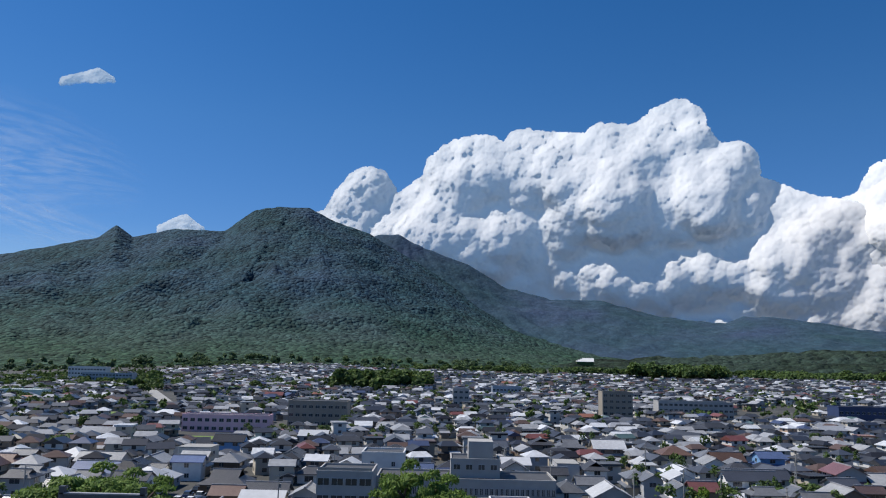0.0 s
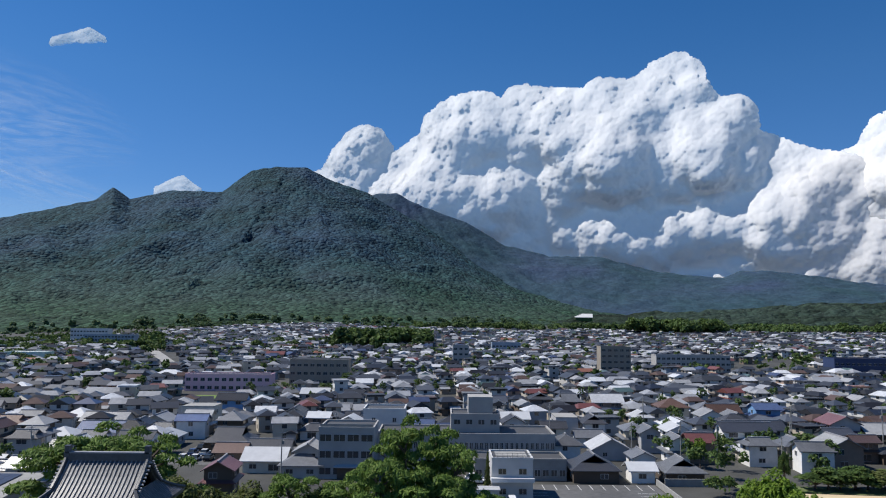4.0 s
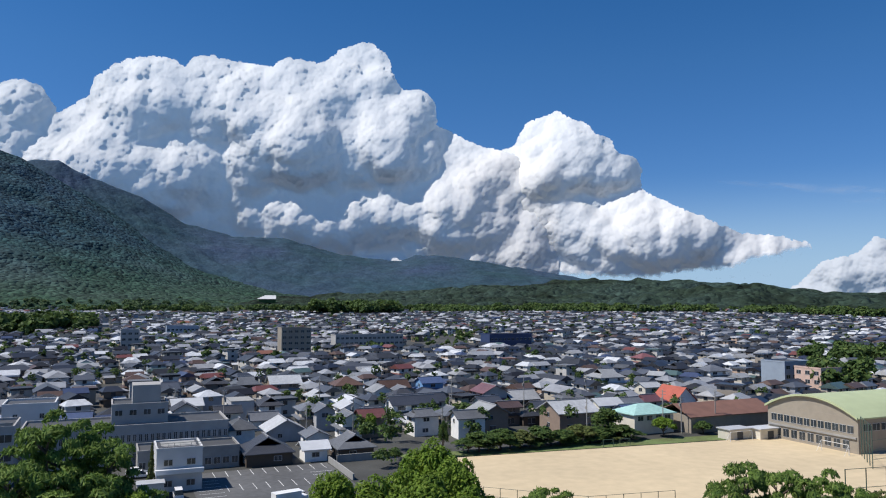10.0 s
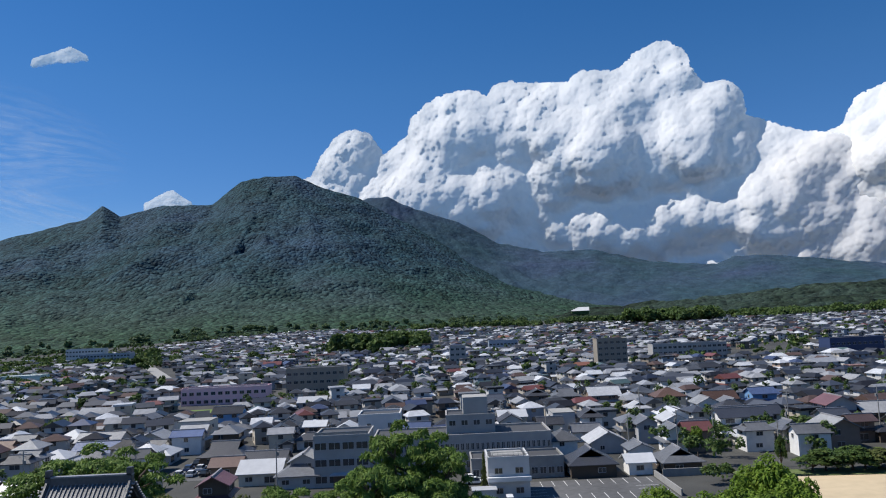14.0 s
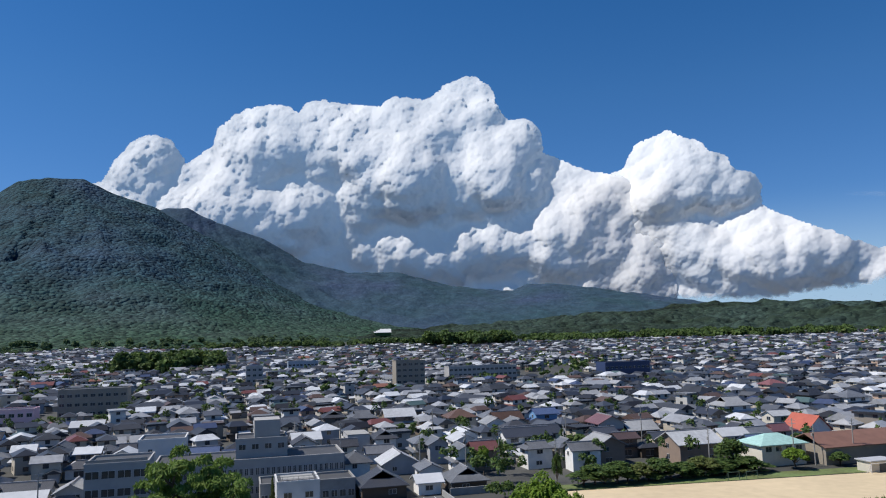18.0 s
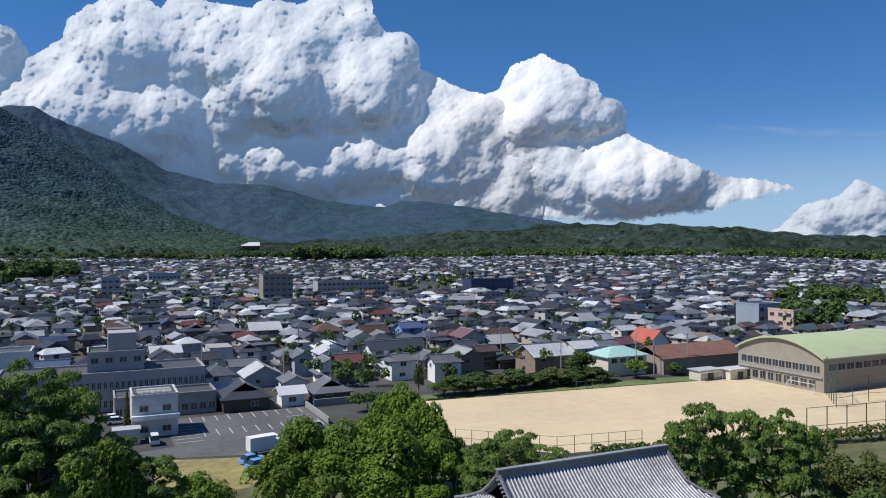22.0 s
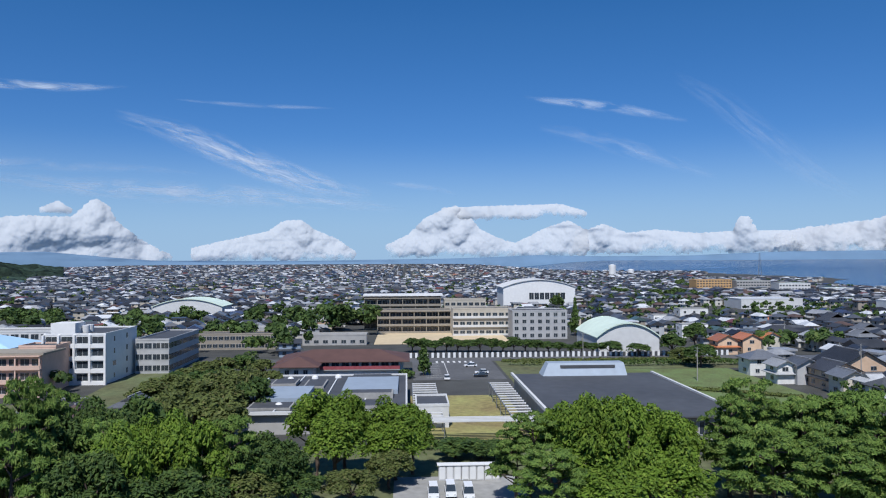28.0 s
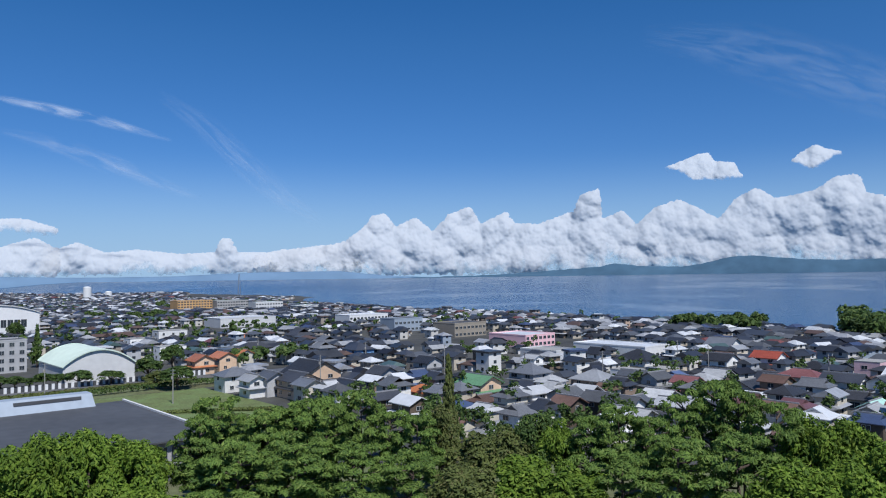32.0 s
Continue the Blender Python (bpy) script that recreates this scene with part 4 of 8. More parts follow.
# ---- large buildings ----
M["pale_green"] = mat("pale_green_roof", (0.42, 0.47, 0.27), 0.6, var=0.1, scale=0.3)
M["mint"] = mat("mint_roof", (0.64, 0.74, 0.62), 0.5, var=0.1, scale=0.3)
M["skyblue"] = mat("sky_blue_roof", (0.42, 0.62, 0.80), 0.5, var=0.06, scale=0.3)
M["salmon"] = mat("salmon_wall", (0.58, 0.41, 0.33), 0.85, var=0.12, scale=0.6)
M["tan"] = mat("tan_wall", (0.29, 0.255, 0.205), 0.85, var=0.12, scale=0.6)
M["greywall"] = mat("grey_rendered_wall", (0.36, 0.35, 0.335), 0.85, var=0.14, scale=0.5, bump=0.1, bscale=4)
M["offwhite"] = mat("off_white_wall", (0.58, 0.58, 0.57), 0.8, var=0.1, scale=0.5)
M["cream"] = mat("cream_wall", (0.45, 0.41, 0.34), 0.85, var=0.12, scale=0.6)
M["palegrey"] = mat("pale_grey_wall", (0.40, 0.40, 0.40), 0.85, var=0.14, scale=0.6)
M["bluegrey"] = mat("blue_grey_panel", (0.29, 0.34, 0.40), 0.6, var=0.1, scale=0.6)
M["darkroof"] = mat("dark_flat_roof", (0.065, 0.068, 0.074), 0.7, var=0.25, scale=0.4)
M["steel"] = mat("grey_steel", (0.3, 0.31, 0.32), 0.45, 0.6, var=0.1)
M["green_net"] = mat("green_post_paint", (0.05, 0.09, 0.07), 0.6, var=0.15)
M["rust"] = mat("red_brown_sheet_roof", (0.10, 0.052, 0.042), 0.7, var=0.2, scale=0.4)
M["line"] = mat("white_road_paint", (0.62, 0.62, 0.6), 0.8, var=0.15)
M["pinkbld"] = mat("pink_wall", (0.80, 0.50, 0.53), 0.85, var=0.08, scale=0.3)
M["orangewall"] = mat("ochre_wall", (0.55, 0.33, 0.14), 0.85, var=0.1, scale=0.3)
M["hedge"] = mat("hedge_leaves", (0.05, 0.085, 0.02), 0.8, var=0.4, scale=2, bump=0.8, bscale=6)


def block(name, x0, x1, y0, y1, h, wall, label, sides="-x", floors=3, bays=8, roof=None, win=(1.9, 1.5), parapet=0.5, z=0.0, category="building", sill=0.9, ledge=False):
    """A flat-roofed building with rows of windows on the given sides."""
    t = thing(name, (x0 + x1) / 2, (y0 + y1) / 2, z, label, category)
    a, b = (x1 - x0) / 2, (y1 - y0) / 2
    Geo().box(-a, a, -b, b, -0.4, h).make("wall", wall, t)
    Geo().box(-a + 0.25, a - 0.25, -b + 0.25, b - 0.25, h, h + 0.06).make("roof", roof or M["darkroof"], t)
    g = Geo()
    g.box(-a - 0.08, a + 0.08, -b - 0.08, -b + 0.25, h - 0.1, h + parapet).box(-a - 0.08, a + 0.08, b - 0.25, b + 0.08, h - 0.1, h + parapet)
    g.box(-a - 0.08, -a + 0.25, -b + 0.25, b - 0.25, h - 0.1, h + parapet).box(a - 0.25, a + 0.08, -b + 0.25, b - 0.25, h - 0.1, h + parapet)
    g.make("parapet", wall, t)
    fh = h / floors
    for s in sides.split():
        n = bays if s[1] == "x" else max(2, int(bays * (a / b))) if b > a else max(2, int(bays * a / b)) if s[1] == "y" else bays
        ln = 2 * b if s[1] == "x" else 2 * a
        n = max(1, int(ln / 3.1)) if bays == 0 else n
        for f in range(floors):
            for i in range(n):
                q = (i + 0.5) * ln / n - ln / 2
                w = min(win[0], ln / n - 0.4)
                if s == "-x":
                    window(t, -a, q, f * fh + sill, w, win[1], -90)
                elif s == "+x":
                    window(t, a, q, f * fh + sill, w, win[1], 90)
                elif s == "-y":
                    window(t, q, -b, f * fh + sill, w, win[1], 0)
                else:
                    window(t, q, b, f * fh + sill, w, win[1], 180)
            if ledge and s == "-x":
                Geo().box(-a - ledge, -a - 0.02, -b, b, f * fh - 0.15, f * fh + 0.05).make("gallery_floor", wall, t)
                Geo().box(-a - ledge - 0.15, -a - ledge, -b, b, f * fh - 0.15, f * fh + 1.0).make("balcony", wall, t)
        if ledge and s == "-x":
            Geo().box(-a - ledge - 0.3, -a - 0.1, -b, b, h - 0.35, h - 0.05).make("canopy_slab", wall, t)
            for i in range(int(ln / 6) + 1):
                q = -b + 0.2 + i * (ln - 0.4) / int(ln / 6)
                Geo().box(-a - ledge + 0.02, -a - ledge + 0.35, q - 0.18, q + 0.18, 0, h - 0.36).make("pier", wall, t)
    return t


def vault(name, x0, x1, y0, y1, eave, apex, wall, roof, label, axis="x", z=0.0):
    """A hall with a barrel roof whose ridge runs along the axis."""
    t = thing(name, (x0 + x1) / 2, (y0 + y1) / 2, z, label, "hall", 0 if axis == "x" else 90)
    a, b = (x1 - x0) / 2, (y1 - y0) / 2
    if axis == "y":
        a, b = b, a
    n = 16
    arc = [(-b + 2 * b * i / n, eave + (apex - eave) * (1 - (2 * i / n - 1) ** 2)) for i in range(n + 1)]
    g = Geo().box(-a, a, -b, b, -0.4, eave - 0.02)
    for s in (-1, 1):
        pts = [(s * (a - 0.05), yy, zz - 0.1) for yy, zz in arc]
        g.add(pts, [tuple(range(n + 1)) if s < 0 else tuple(reversed(range(n + 1)))])
    g.make("wall", wall, t)
    o = 0.6
    top = [[(-a - o, arc[i][0] * 1.03, arc[i][1]), (a + o, arc[i][0] * 1.03, arc[i][1]), (a + o, arc[i + 1][0] * 1.03, arc[i + 1][1]), (-a - o, arc[i + 1][0] * 1.03, arc[i + 1][1])] for i in range(n)]
    Geo().slab(top, 0.3).make("roof", roof, t)
    for s in (-1, 1):
        rim = [[(s * (a + o) - 0.15, arc[i][0] * 1.03, arc[i][1] + 0.12), (s * (a + o) + 0.15, arc[i][0] * 1.03, arc[i][1] + 0.12), (s * (a + o) + 0.15, arc[i + 1][0] * 1.03, arc[i + 1][1] + 0.12), (s * (a + o) - 0.15, arc[i + 1][0] * 1.03, arc[i + 1][1] + 0.12)] for i in range(n)]
        Geo().slab(rim, 0.5).make("verge", roof, t)
    return t


def row_windows(t, side, at, lo, hi, z, n, w, h):
    for i in range(n):
        q = lo + (i + 0.5) * (hi - lo) / n
        if side == "-x":
            window(t, at, q, z, w, h, -90)
        elif side == "-y":
            window(t, q, at, z, w, h, 0)


# hospital: long grey wings with a stair tower
HOSP = block("hospital", -26, -14, 166, 178, 10.6, M["greywall"], "grey three-storey concrete hospital wing with roof deck", "-y", 3, 4, win=(2.7, 1.6))
Geo().box(-5.8, 5.8, -5.8, -5.6, 10.6, 11.7).make("railing", M["steel"], HOSP)
block("hospital", -14, 27, 176, 190, 8.0, M["greywall"], "long low grey concrete hospital wing with ribbon windows", "-y", 2, 12, win=(3.25, 1.6))
tw = block("hospital_tower", 3, 14.5, 180, 190, 12.0, M["greywall"], "grey concrete block of the hospital with a stair tower", "-y", 4, 4, win=(1.6, 1.3))
Geo().box(-1.6, 4.2, -4, 3, 12, 16.3).make("stair_tower", M["greywall"], tw)
block("hospital_annex", -19, -8.5, 192, 202, 11.6, M["offwhite"], "pale concrete annex with few windows", "-y", 3, 2, win=(1.0, 1.2))
block("low_annex", 8, 28, 166, 175, 4.2, M["concrete"], "low grey concrete annex with a flat roof", "-y", 1, 5)

# white office house beside the car park
wh = block("office_house", 10.6, 18.6, 149, 158, 7.6, M["offwhite"], "white two-storey concrete house with balcony and roof railing", "-y", 2, 2, win=(1.6, 1.2), parapet=0.35)
Geo().box(-4.2, 4.2, -5.6, -4.5, 3.4, 4.2).make("balcony", M["white"], wh)
rail = Geo()
for i in range(9):
    rail.box(-4 + i - 0.03, -4 + i + 0.03, -4.4, -4.34, 7.6, 8.8)
rail.box(-4, 4, -4.4, -4.34, 8.75, 8.82).box(-4, 4, -4.4, -4.34, 8.3, 8.36)
rail.make("railing", M["steel"], wh)
Geo().box(-3, 3.2, -2, 3.6, 7.6, 7.75).make("roof_deck", M["concrete"], wh)
lean = thing("lean_to", 9.5, 146.2, 0, "small white lean-to shed with pale flat roof", "shed")
Geo().box(-2.2, 2.2, -1.5, 1.5, 0, 2.6).make("wall", M["offwhite"], lean)
Geo().box(-2.4, 2.4, -1.7, 1.7, 2.6, 2.8).make("roof", ROOF["pale"], lean)

# car park in front, with painted bays
park = thing("car_park", 32, 152, 0.03, "grey asphalt car park with white painted bays", "car park")
Geo().box(-15, 14, -12.5, 10.2, -0.2, 0.02).make("asphalt", M["asphalt"], park)
for i in range(10):
    Geo().box(-10 + i * 2.5, -9.88 + i * 2.5, 5.2, 10.0, 0.02, 0.035).make("bay_line", M["line"], park)
    Geo().box(-9 + i * 2.5, -8.88 + i * 2.5, -7, -2, 0.02, 0.035).make("bay_line", M["line"], park)
for i in range(6):
    Geo().box(-14.5, -9.8, -10 + i * 2.5, -9.88 + i * 2.5, 0.02, 0.035).make("bay_line", M["line"], park)
    Geo().box(8.4, 13, -10 + i * 2.5, -9.88 + i * 2.5, 0.02, 0.035).make("bay_line", M["line"], park)
wl = thing("garden_wall", 54, 161.5, 0, "low grey concrete block garden wall", "wall")
Geo().box(-6, 8, -0.15, 0.15, 0, 1.6).make("wall", M["concrete"], wl)
Geo().box(-7.6, -7.3, -17, 1, 0, 1.3).make("side_wall", M["concrete"], wl)

# school ground
sand = link_mesh("school_ground", [(64, 157, 0.06), (158, 147, 0.06), (200, 147, 0.06), (200, 104, 0.06), (163, 88, 0.06), (145, 91, 0.06), (91, 104, 0.06), (76, 106, 0.06), (62, 120, 0.06)], [tuple(reversed(range(9)))], M["sand"])
tagged(sand, "wide pale sand school sports ground", "ground", kind="structure")
verge = link_mesh("verge", [(62, 164, 0.05), (160, 154, 0.05), (160, 147.4, 0.09), (64, 157.4, 0.09)], [(0, 3, 2, 1)], M["grass"])
tagged(verge, "strip of weeds and grass beside the sports ground", "grass", kind="structure")

# gymnasium with barrel roof
gym = vault("gymnasium", 161, 198, 122.5, 148.5, 8.3, 12.2, M["tan"], M["pale_green"], "tan school gymnasium with pale green barrel roof")
row_windows(gym, "-x", -18.5, -12, 12, 4.6, 12, 1.6, 1.7)
row_windows(gym, "-x", -18.5, -11, 11, 0.8, 9, 1.7, 2.0)
row_windows(gym, "-y", -13, -17, 17, 5.2, 11, 2.4, 1.6)
Geo().box(-18.9, -18.5, -12.6, 12.6, 3.4, 3.8).make("ledge", M["concrete"], gym)
for sx in (150.5, 158.5):
    s = thing("store_shed", sx, 150 - (sx - 150) * 0.3, 0.06, "low cream sports store with flat roof", "shed")
    Geo().box(-3.6, 3.6, -2, 2, 0, 2.5).make("wall", WALL["cream"], s)
    Geo().box(-4, 4, -2.6, 2.3, 2.5, 2.75).make("roof", ROOF["pale"], s)
    Geo().box(-1, 1, -2.05, -2, 0, 2).make("door", M["darkroof"], s)
long = thing("community_hall", 160, 166, 0, "long tan hall with red-brown sheet roof", "hall")
Geo().box(-15, 15, -6.5, 6.5, 0, 4.6).make("wall", M["tan"], long)
f_, _ = roof_faces("gable", 30, 13, 4.6, 2.6, 0.6)
Geo().slab(f_, 0.2).make("roof", mat("russet_sheet_roof", (0.20, 0.105, 0.075), 0.6, var=0.2, scale=0.5), long)
tq = thing("clubhouse", 136, 168, 0, "two-storey cream clubhouse with turquoise hipped roof", "house")
Geo().box(-6.5, 6.5, -4.5, 4.5, 0, 5.6).make("wall", WALL["cream"], tq)
f_, _ = roof_faces("hip", 13, 9, 5.6, 1.9, 0.7)
Geo().slab(f_, 0.2).make("roof", ROOF["turquoise"], tq)
row_windows(tq, "-y", -4.5, -6, 6, 3.6, 4, 1.7, 1.2)
rg = thing("house", 166, 190, 0, "white house with steep orange-red gabled roof", "house", 90)
Geo().box(-5, 5, -4, 4, 0, 5).add([(5, -4, 5), (5, 4, 5), (5, 0, 8.6), (-5, -4, 5), (-5, 4, 5), (-5, 0, 8.6)], [(0, 1, 2), (3, 5, 4)]).make("wall", WALL["white"], rg)
f_, _ = roof_faces("gable", 10, 8, 5, 3.7, 0.6)
Geo().slab(f_, 0.2).make("roof", mat("orange_red_tiles", (0.40, 0.10, 0.06), 0.5, var=0.15), rg)
HOUSES += [(160, 166, 30), (136, 168, 13), (166, 190, 10)]

# school blocks behind the gymnasium
wb = block("school_block", 231, 256, 87, 104.5, 14.4, M["white"], "white four-storey school block with deep window bays", "-x", 4, 4, win=(3.2, 1.9), sill=1.2)
for yy in (-8.75, -4.4, 0, 4.4, 8.75):
    Geo().box(-13.4, -12.5, yy - 0.3, yy + 0.3, -0.3, 14.4).make("pier", M["white"], wb)
for f in range(4):
    Geo().box(-13.3, -12.45, -8.6, 8.6, 3.6 * f - 0.1, 3.6 * f + 1.0).make("spandrel", M["white"], wb)
for f in range(4):
    window(wb, 4, -8.75, 3.6 * f + 1.2, 1.0, 1.5, 0)
    window(wb, -6, -8.75, 3.6 * f + 1.2, 2.4 if f == 1 else 0.8, 1.4, 0)
Geo().box(-10, -3, 1, 8, 14.4, 17.6).make("stair_head", M["white"], wb)
for yy in (-3, 0):
    Geo().tube([(-2 + yy, 0, 14.4), (-2 + yy, 0, 16.6)], [1.1, 1.1], 12).make("water_tank", M["offwhite"], wb)
block("school_block", 252, 286, 75.5, 86, 10.6, M["palegrey"], "grey three-storey school block with long window bands", "-x -y", 3, 4, win=(2.6, 1.7))
sb = block("school_block", 212, 224, 96, 140, 11.0, M["salmon"], "salmon-pink three-storey school block with balconies", "-x", 3, 15, win=(2.2, 1.7), ledge=1.1)
Geo().box(-6.6, 6.6, -22.6, 22.6, 11.0, 11.5).make("cornice", M["tan"], sb)
block("stair_wing", 222, 231, 97, 107, 12.0, M["salmon"], "salmon-pink stair wing with flat roof", "-x", 3, 3, win=(1.6, 1.2))
bl = thing("school_hall", 228, 124, 0, "school hall with sky-blue pyramid roof", "hall")
Geo().box(-4, 14, -13, 13, 0, 11.5).make("wall", M["tan"], bl)
Geo().slab([[(-5, -14, 11.5), (15, -14, 11.5), (5, 0, 15.6)], [(15, -14, 11.5), (15, 14, 11.5), (5, 0, 15.6)], [(15, 14, 11.5), (-5, 14, 11.5), (5, 0, 15.6)], [(-5, 14, 11.5), (-5, -14, 11.5), (5, 0, 15.6)]], 0.3).make("roof", M["skyblue"], bl)
block("school_block", 258, 270, 106, 150, 13.0, M["offwhite"], "long off-white school block behind the hall", "-x", 4, 14, win=(2.4, 1.6), roof=M["concrete"])

# tall net posts and fence round the courts
def fence(pts, h, step, label, rails=2, r=0.06, name="fence"):
    x0, y0 = pts[0]
    t = thing(name, x0, y0, 0.0, label, "fence")
    for (xa, ya), (xb, yb) in zip(pts, pts[1:]):
        ln = math.hypot(xb - xa, yb - ya)
        n = max(1, round(ln / step))
        for i in range(n + 1):
            px, py = xa + (xb - xa) * i / n - x0, ya + (yb - ya) * i / n - y0
            Geo().tube([(px, py, 0), (px, py, h)], [r, r], 6).make("post", M["green_net"], t)
        for k in range(rails):
            zz = h * (k + 1) / rails - 0.05
            Geo().tube([(xa - x0, ya - y0, zz), (xb - x0, yb - y0, zz)], [r * 0.6, r * 0.6], 4).make("rail", M["green_net"], t)
    return t


fence([(62, 119), (75, 106.5), (91, 104)], 3.0, 3.2, "dark green steel fence beside the sports ground")
fence([(118, 92.5), (131, 90.5), (145, 89)], 6.5, 4.4, "tall dark steel net posts at the corner of the courts", 2, 0.09)
fence([(150, 111), (162, 112), (178, 108), (175, 90), (150, 90)], 6.0, 6.0, "tall dark green net fence round the tennis courts", 3, 0.07)
fence([(150, 111), (160, 121)], 9.0, 4.0, "tall dark net posts beside the gymnasium", 2, 0.1)


def goal(x, y, w, h, turn, material, label):
    t = thing("goal", x, y, 0.06, label, "goal", turn)
    for s in (-1, 1):
        Geo().tube([(s * w / 2, 0, 0), (s * w / 2, 0, h)], [0.07, 0.07], 6).make("post", material, t)
        Geo().tube([(s * w / 2, 0, h), (s * w / 2, 1.6, 0)], [0.04, 0.04], 5).make("stay", material, t)
    Geo().tube([(-w / 2, 0, h), (w / 2, 0, h)], [0.07, 0.07], 6).make("crossbar", material, t)


goal(149, 146, 7.3, 2.4, 0, M["white"], "white football goal on the sports ground")
goal(113, 152.5, 3.0, 1.8, 0, M["green_net"], "small green goal at the edge of the ground")
goal(117.5, 152, 3.0, 1.8, 0, M["green_net"], "small green goal at the edge of the ground")
goal(157.5, 126, 7.3, 2.4, 90, M["white"], "white football goal before the gymnasium")

# museum: low flat roofs round a court with pergolas
mu = thing("museum_wing", 188, 18, 0, "low museum wing with grey flat roofs and skylights", "museum")
Geo().box(-24, 24, -17, 17, 0, 4.2).make("wall", M["greywall"], mu)
Geo().box(-25, 25, -18, 18, 4.2, 4.5).make("roof", M["darkroof"], mu)
for a, b, c, d in ((-25.2, 25.2, -18.2, -17.8), (-25.2, 25.2, 17.8, 18.2), (-25.2, -24.8, -17.8, 17.8), (24.8, 25.2, -17.8, 17.8)):
    Geo().box(a, b, c, d, 4.2, 4.9).make("roof_edge", M["offwhite"], mu)
Geo().box(-4, 16, -16, -3, 4.5, 5.5).make("raised_roof", M["bluegrey"], mu)
Geo().box(-14, 2, 4, 14, 4.5, 5.6).make("raised_roof", M["bluegrey"], mu)
Geo().box(17, 22, -14, -4, 4.5, 5.3).make("raised_roof", M["darkroof"], mu)
for i, (a, b) in enumerate(((20, 6), (21, 0), (18, 12), (-18, 9), (-20, 2))):
    bm = bmesh.new()
    bmesh.ops.create_uvsphere(bm, u_segments=10, v_segments=6, radius=0.9)
    me = bpy.data.meshes.new("skylight_dome")
    bm.to_mesh(me)
    bm.free()
    me.materials.append(M["white"])
    ob = new("skylight_dome", me)
    ob.parent = mu
    ob.location = (a, b, 4.6)
for a, b, c, d, h in ((-23, -16, -15, -6, 0.9), (-10, -5, -15, -4, 1.3), (-22, -15, 6, 15, 0.5), (4, 15, 2, 7, 0.6), (6, 14, 9, 15, 1.0)):
    Geo().box(a, b, c, d, 4.5, 4.5 + h).make("roof_unit", M["concrete"], mu)
    Geo().box(a + 0.4, b - 0.4, c + 0.4, d - 0.4, 4.5 + h, 4.56 + h).make("unit_cover", M["darkroof"], mu)
for i in range(3):
    Geo().box(-25, 25, -9 + i * 9, -8.7 + i * 9, 4.5, 4.75).make("roof_kerb", M["offwhite"], mu)
mr = thing("museum_hall", 180, -47, 0, "museum hall with dark flat roof and pale clerestory block", "museum")
Geo().box(-27, 27, -18.5, 18.5, 0, 4.8).make("wall", M["greywall"], mr)
Geo().box(-28.5, 28.5, -19, 19, 4.8, 5.1).make("roof", M["darkroof"], mr)
Geo().box(-28.7, 28.7, 18.6, 19.2, 4.8, 5.5).make("roof_edge", M["offwhite"], mr)
Geo().box(-28.7, 28.7, -19.2, -18.6, 4.8, 5.5).make("roof_edge", M["offwhite"], mr)
Geo().add([(24, -11, 5.1), (24, 11.4, 5.1), (30, 11.4, 5.1), (30, -11, 5.1), (26, -10.6, 8.2), (26, 9.6, 8.2), (30, 9.6, 8.2), (30, -10.6, 8.2)],
          [(0, 3, 2, 1), (4, 5, 6, 7), (0, 4, 7, 3)[::-1], (0, 1, 5, 4)[::-1], (1, 2, 6, 5)[::-1], (2, 3, 7, 6)[::-1]]).make("clerestory", M["bluegrey"], mr)
Geo().box(25.0, 25.6, -8, 6.5, 7.0, 7.7).make("vent_band", M["darkroof"], mr)
row_windows(mr, "-x", -27, -18, -4, 1.2, 5, 2.2, 2.6)
pg = thing("pergola", 180, -14, 0, "white steel slatted pergola over the museum court", "pergola")
for i in range(16):
    Geo().box(-24 + i * 3.1, -23.2 + i * 3.1, 6.5, 12.5, 3.6, 3.75).make("slat", M["offwhite"], pg)
for i in range(16):
    Geo().box(-24 + i * 3.1, -23.2 + i * 3.1, -12.5, -7.5, 3.6, 3.75).make("slat", M["offwhite"], pg)
for b in (6.5, 12.4, -12.4, -7.6):
    Geo().box(-25, 25, b, b + 0.2, 3.35, 3.6).make("beam", M["steel"], pg)
for b in range(4):
    Geo().box(-25 + b * 1.3, -24.4 + b * 1.3, -13, 12.5, 3.9, 4.1).make("beam", M["offwhite"], pg)
for i in range(7):
    for b in (6.6, -7.5):
        Geo().tube([(-24 + i * 8, b, 0), (-24 + i * 8, b, 3.4)], [0.1, 0.1], 6).make("post", M["steel"], pg)
bx = block("service_block", 168, 180, -9, -2, 4.6, M["offwhite"], "small white service block in the museum court", "-x", 1, 1)
court = link_mesh("court_lawn", [(152, -26, 0.05), (206, -26, 0.05), (206, -1, 0.05), (152, -1, 0.05)], [(0, 1, 2, 3)], M["dry_grass"])
tagged(court, "dry lawn in the museum court", "grass", kind="structure")
lawn = link_mesh("lawn", [(150, -105, 0.05), (250, -105, 0.05), (250, -67, 0.05), (150, -67, 0.05)], [(0, 1, 2, 3)], M["grass"])
tagged(lawn, "green lawn beside the museum hall", "grass", kind="structure")

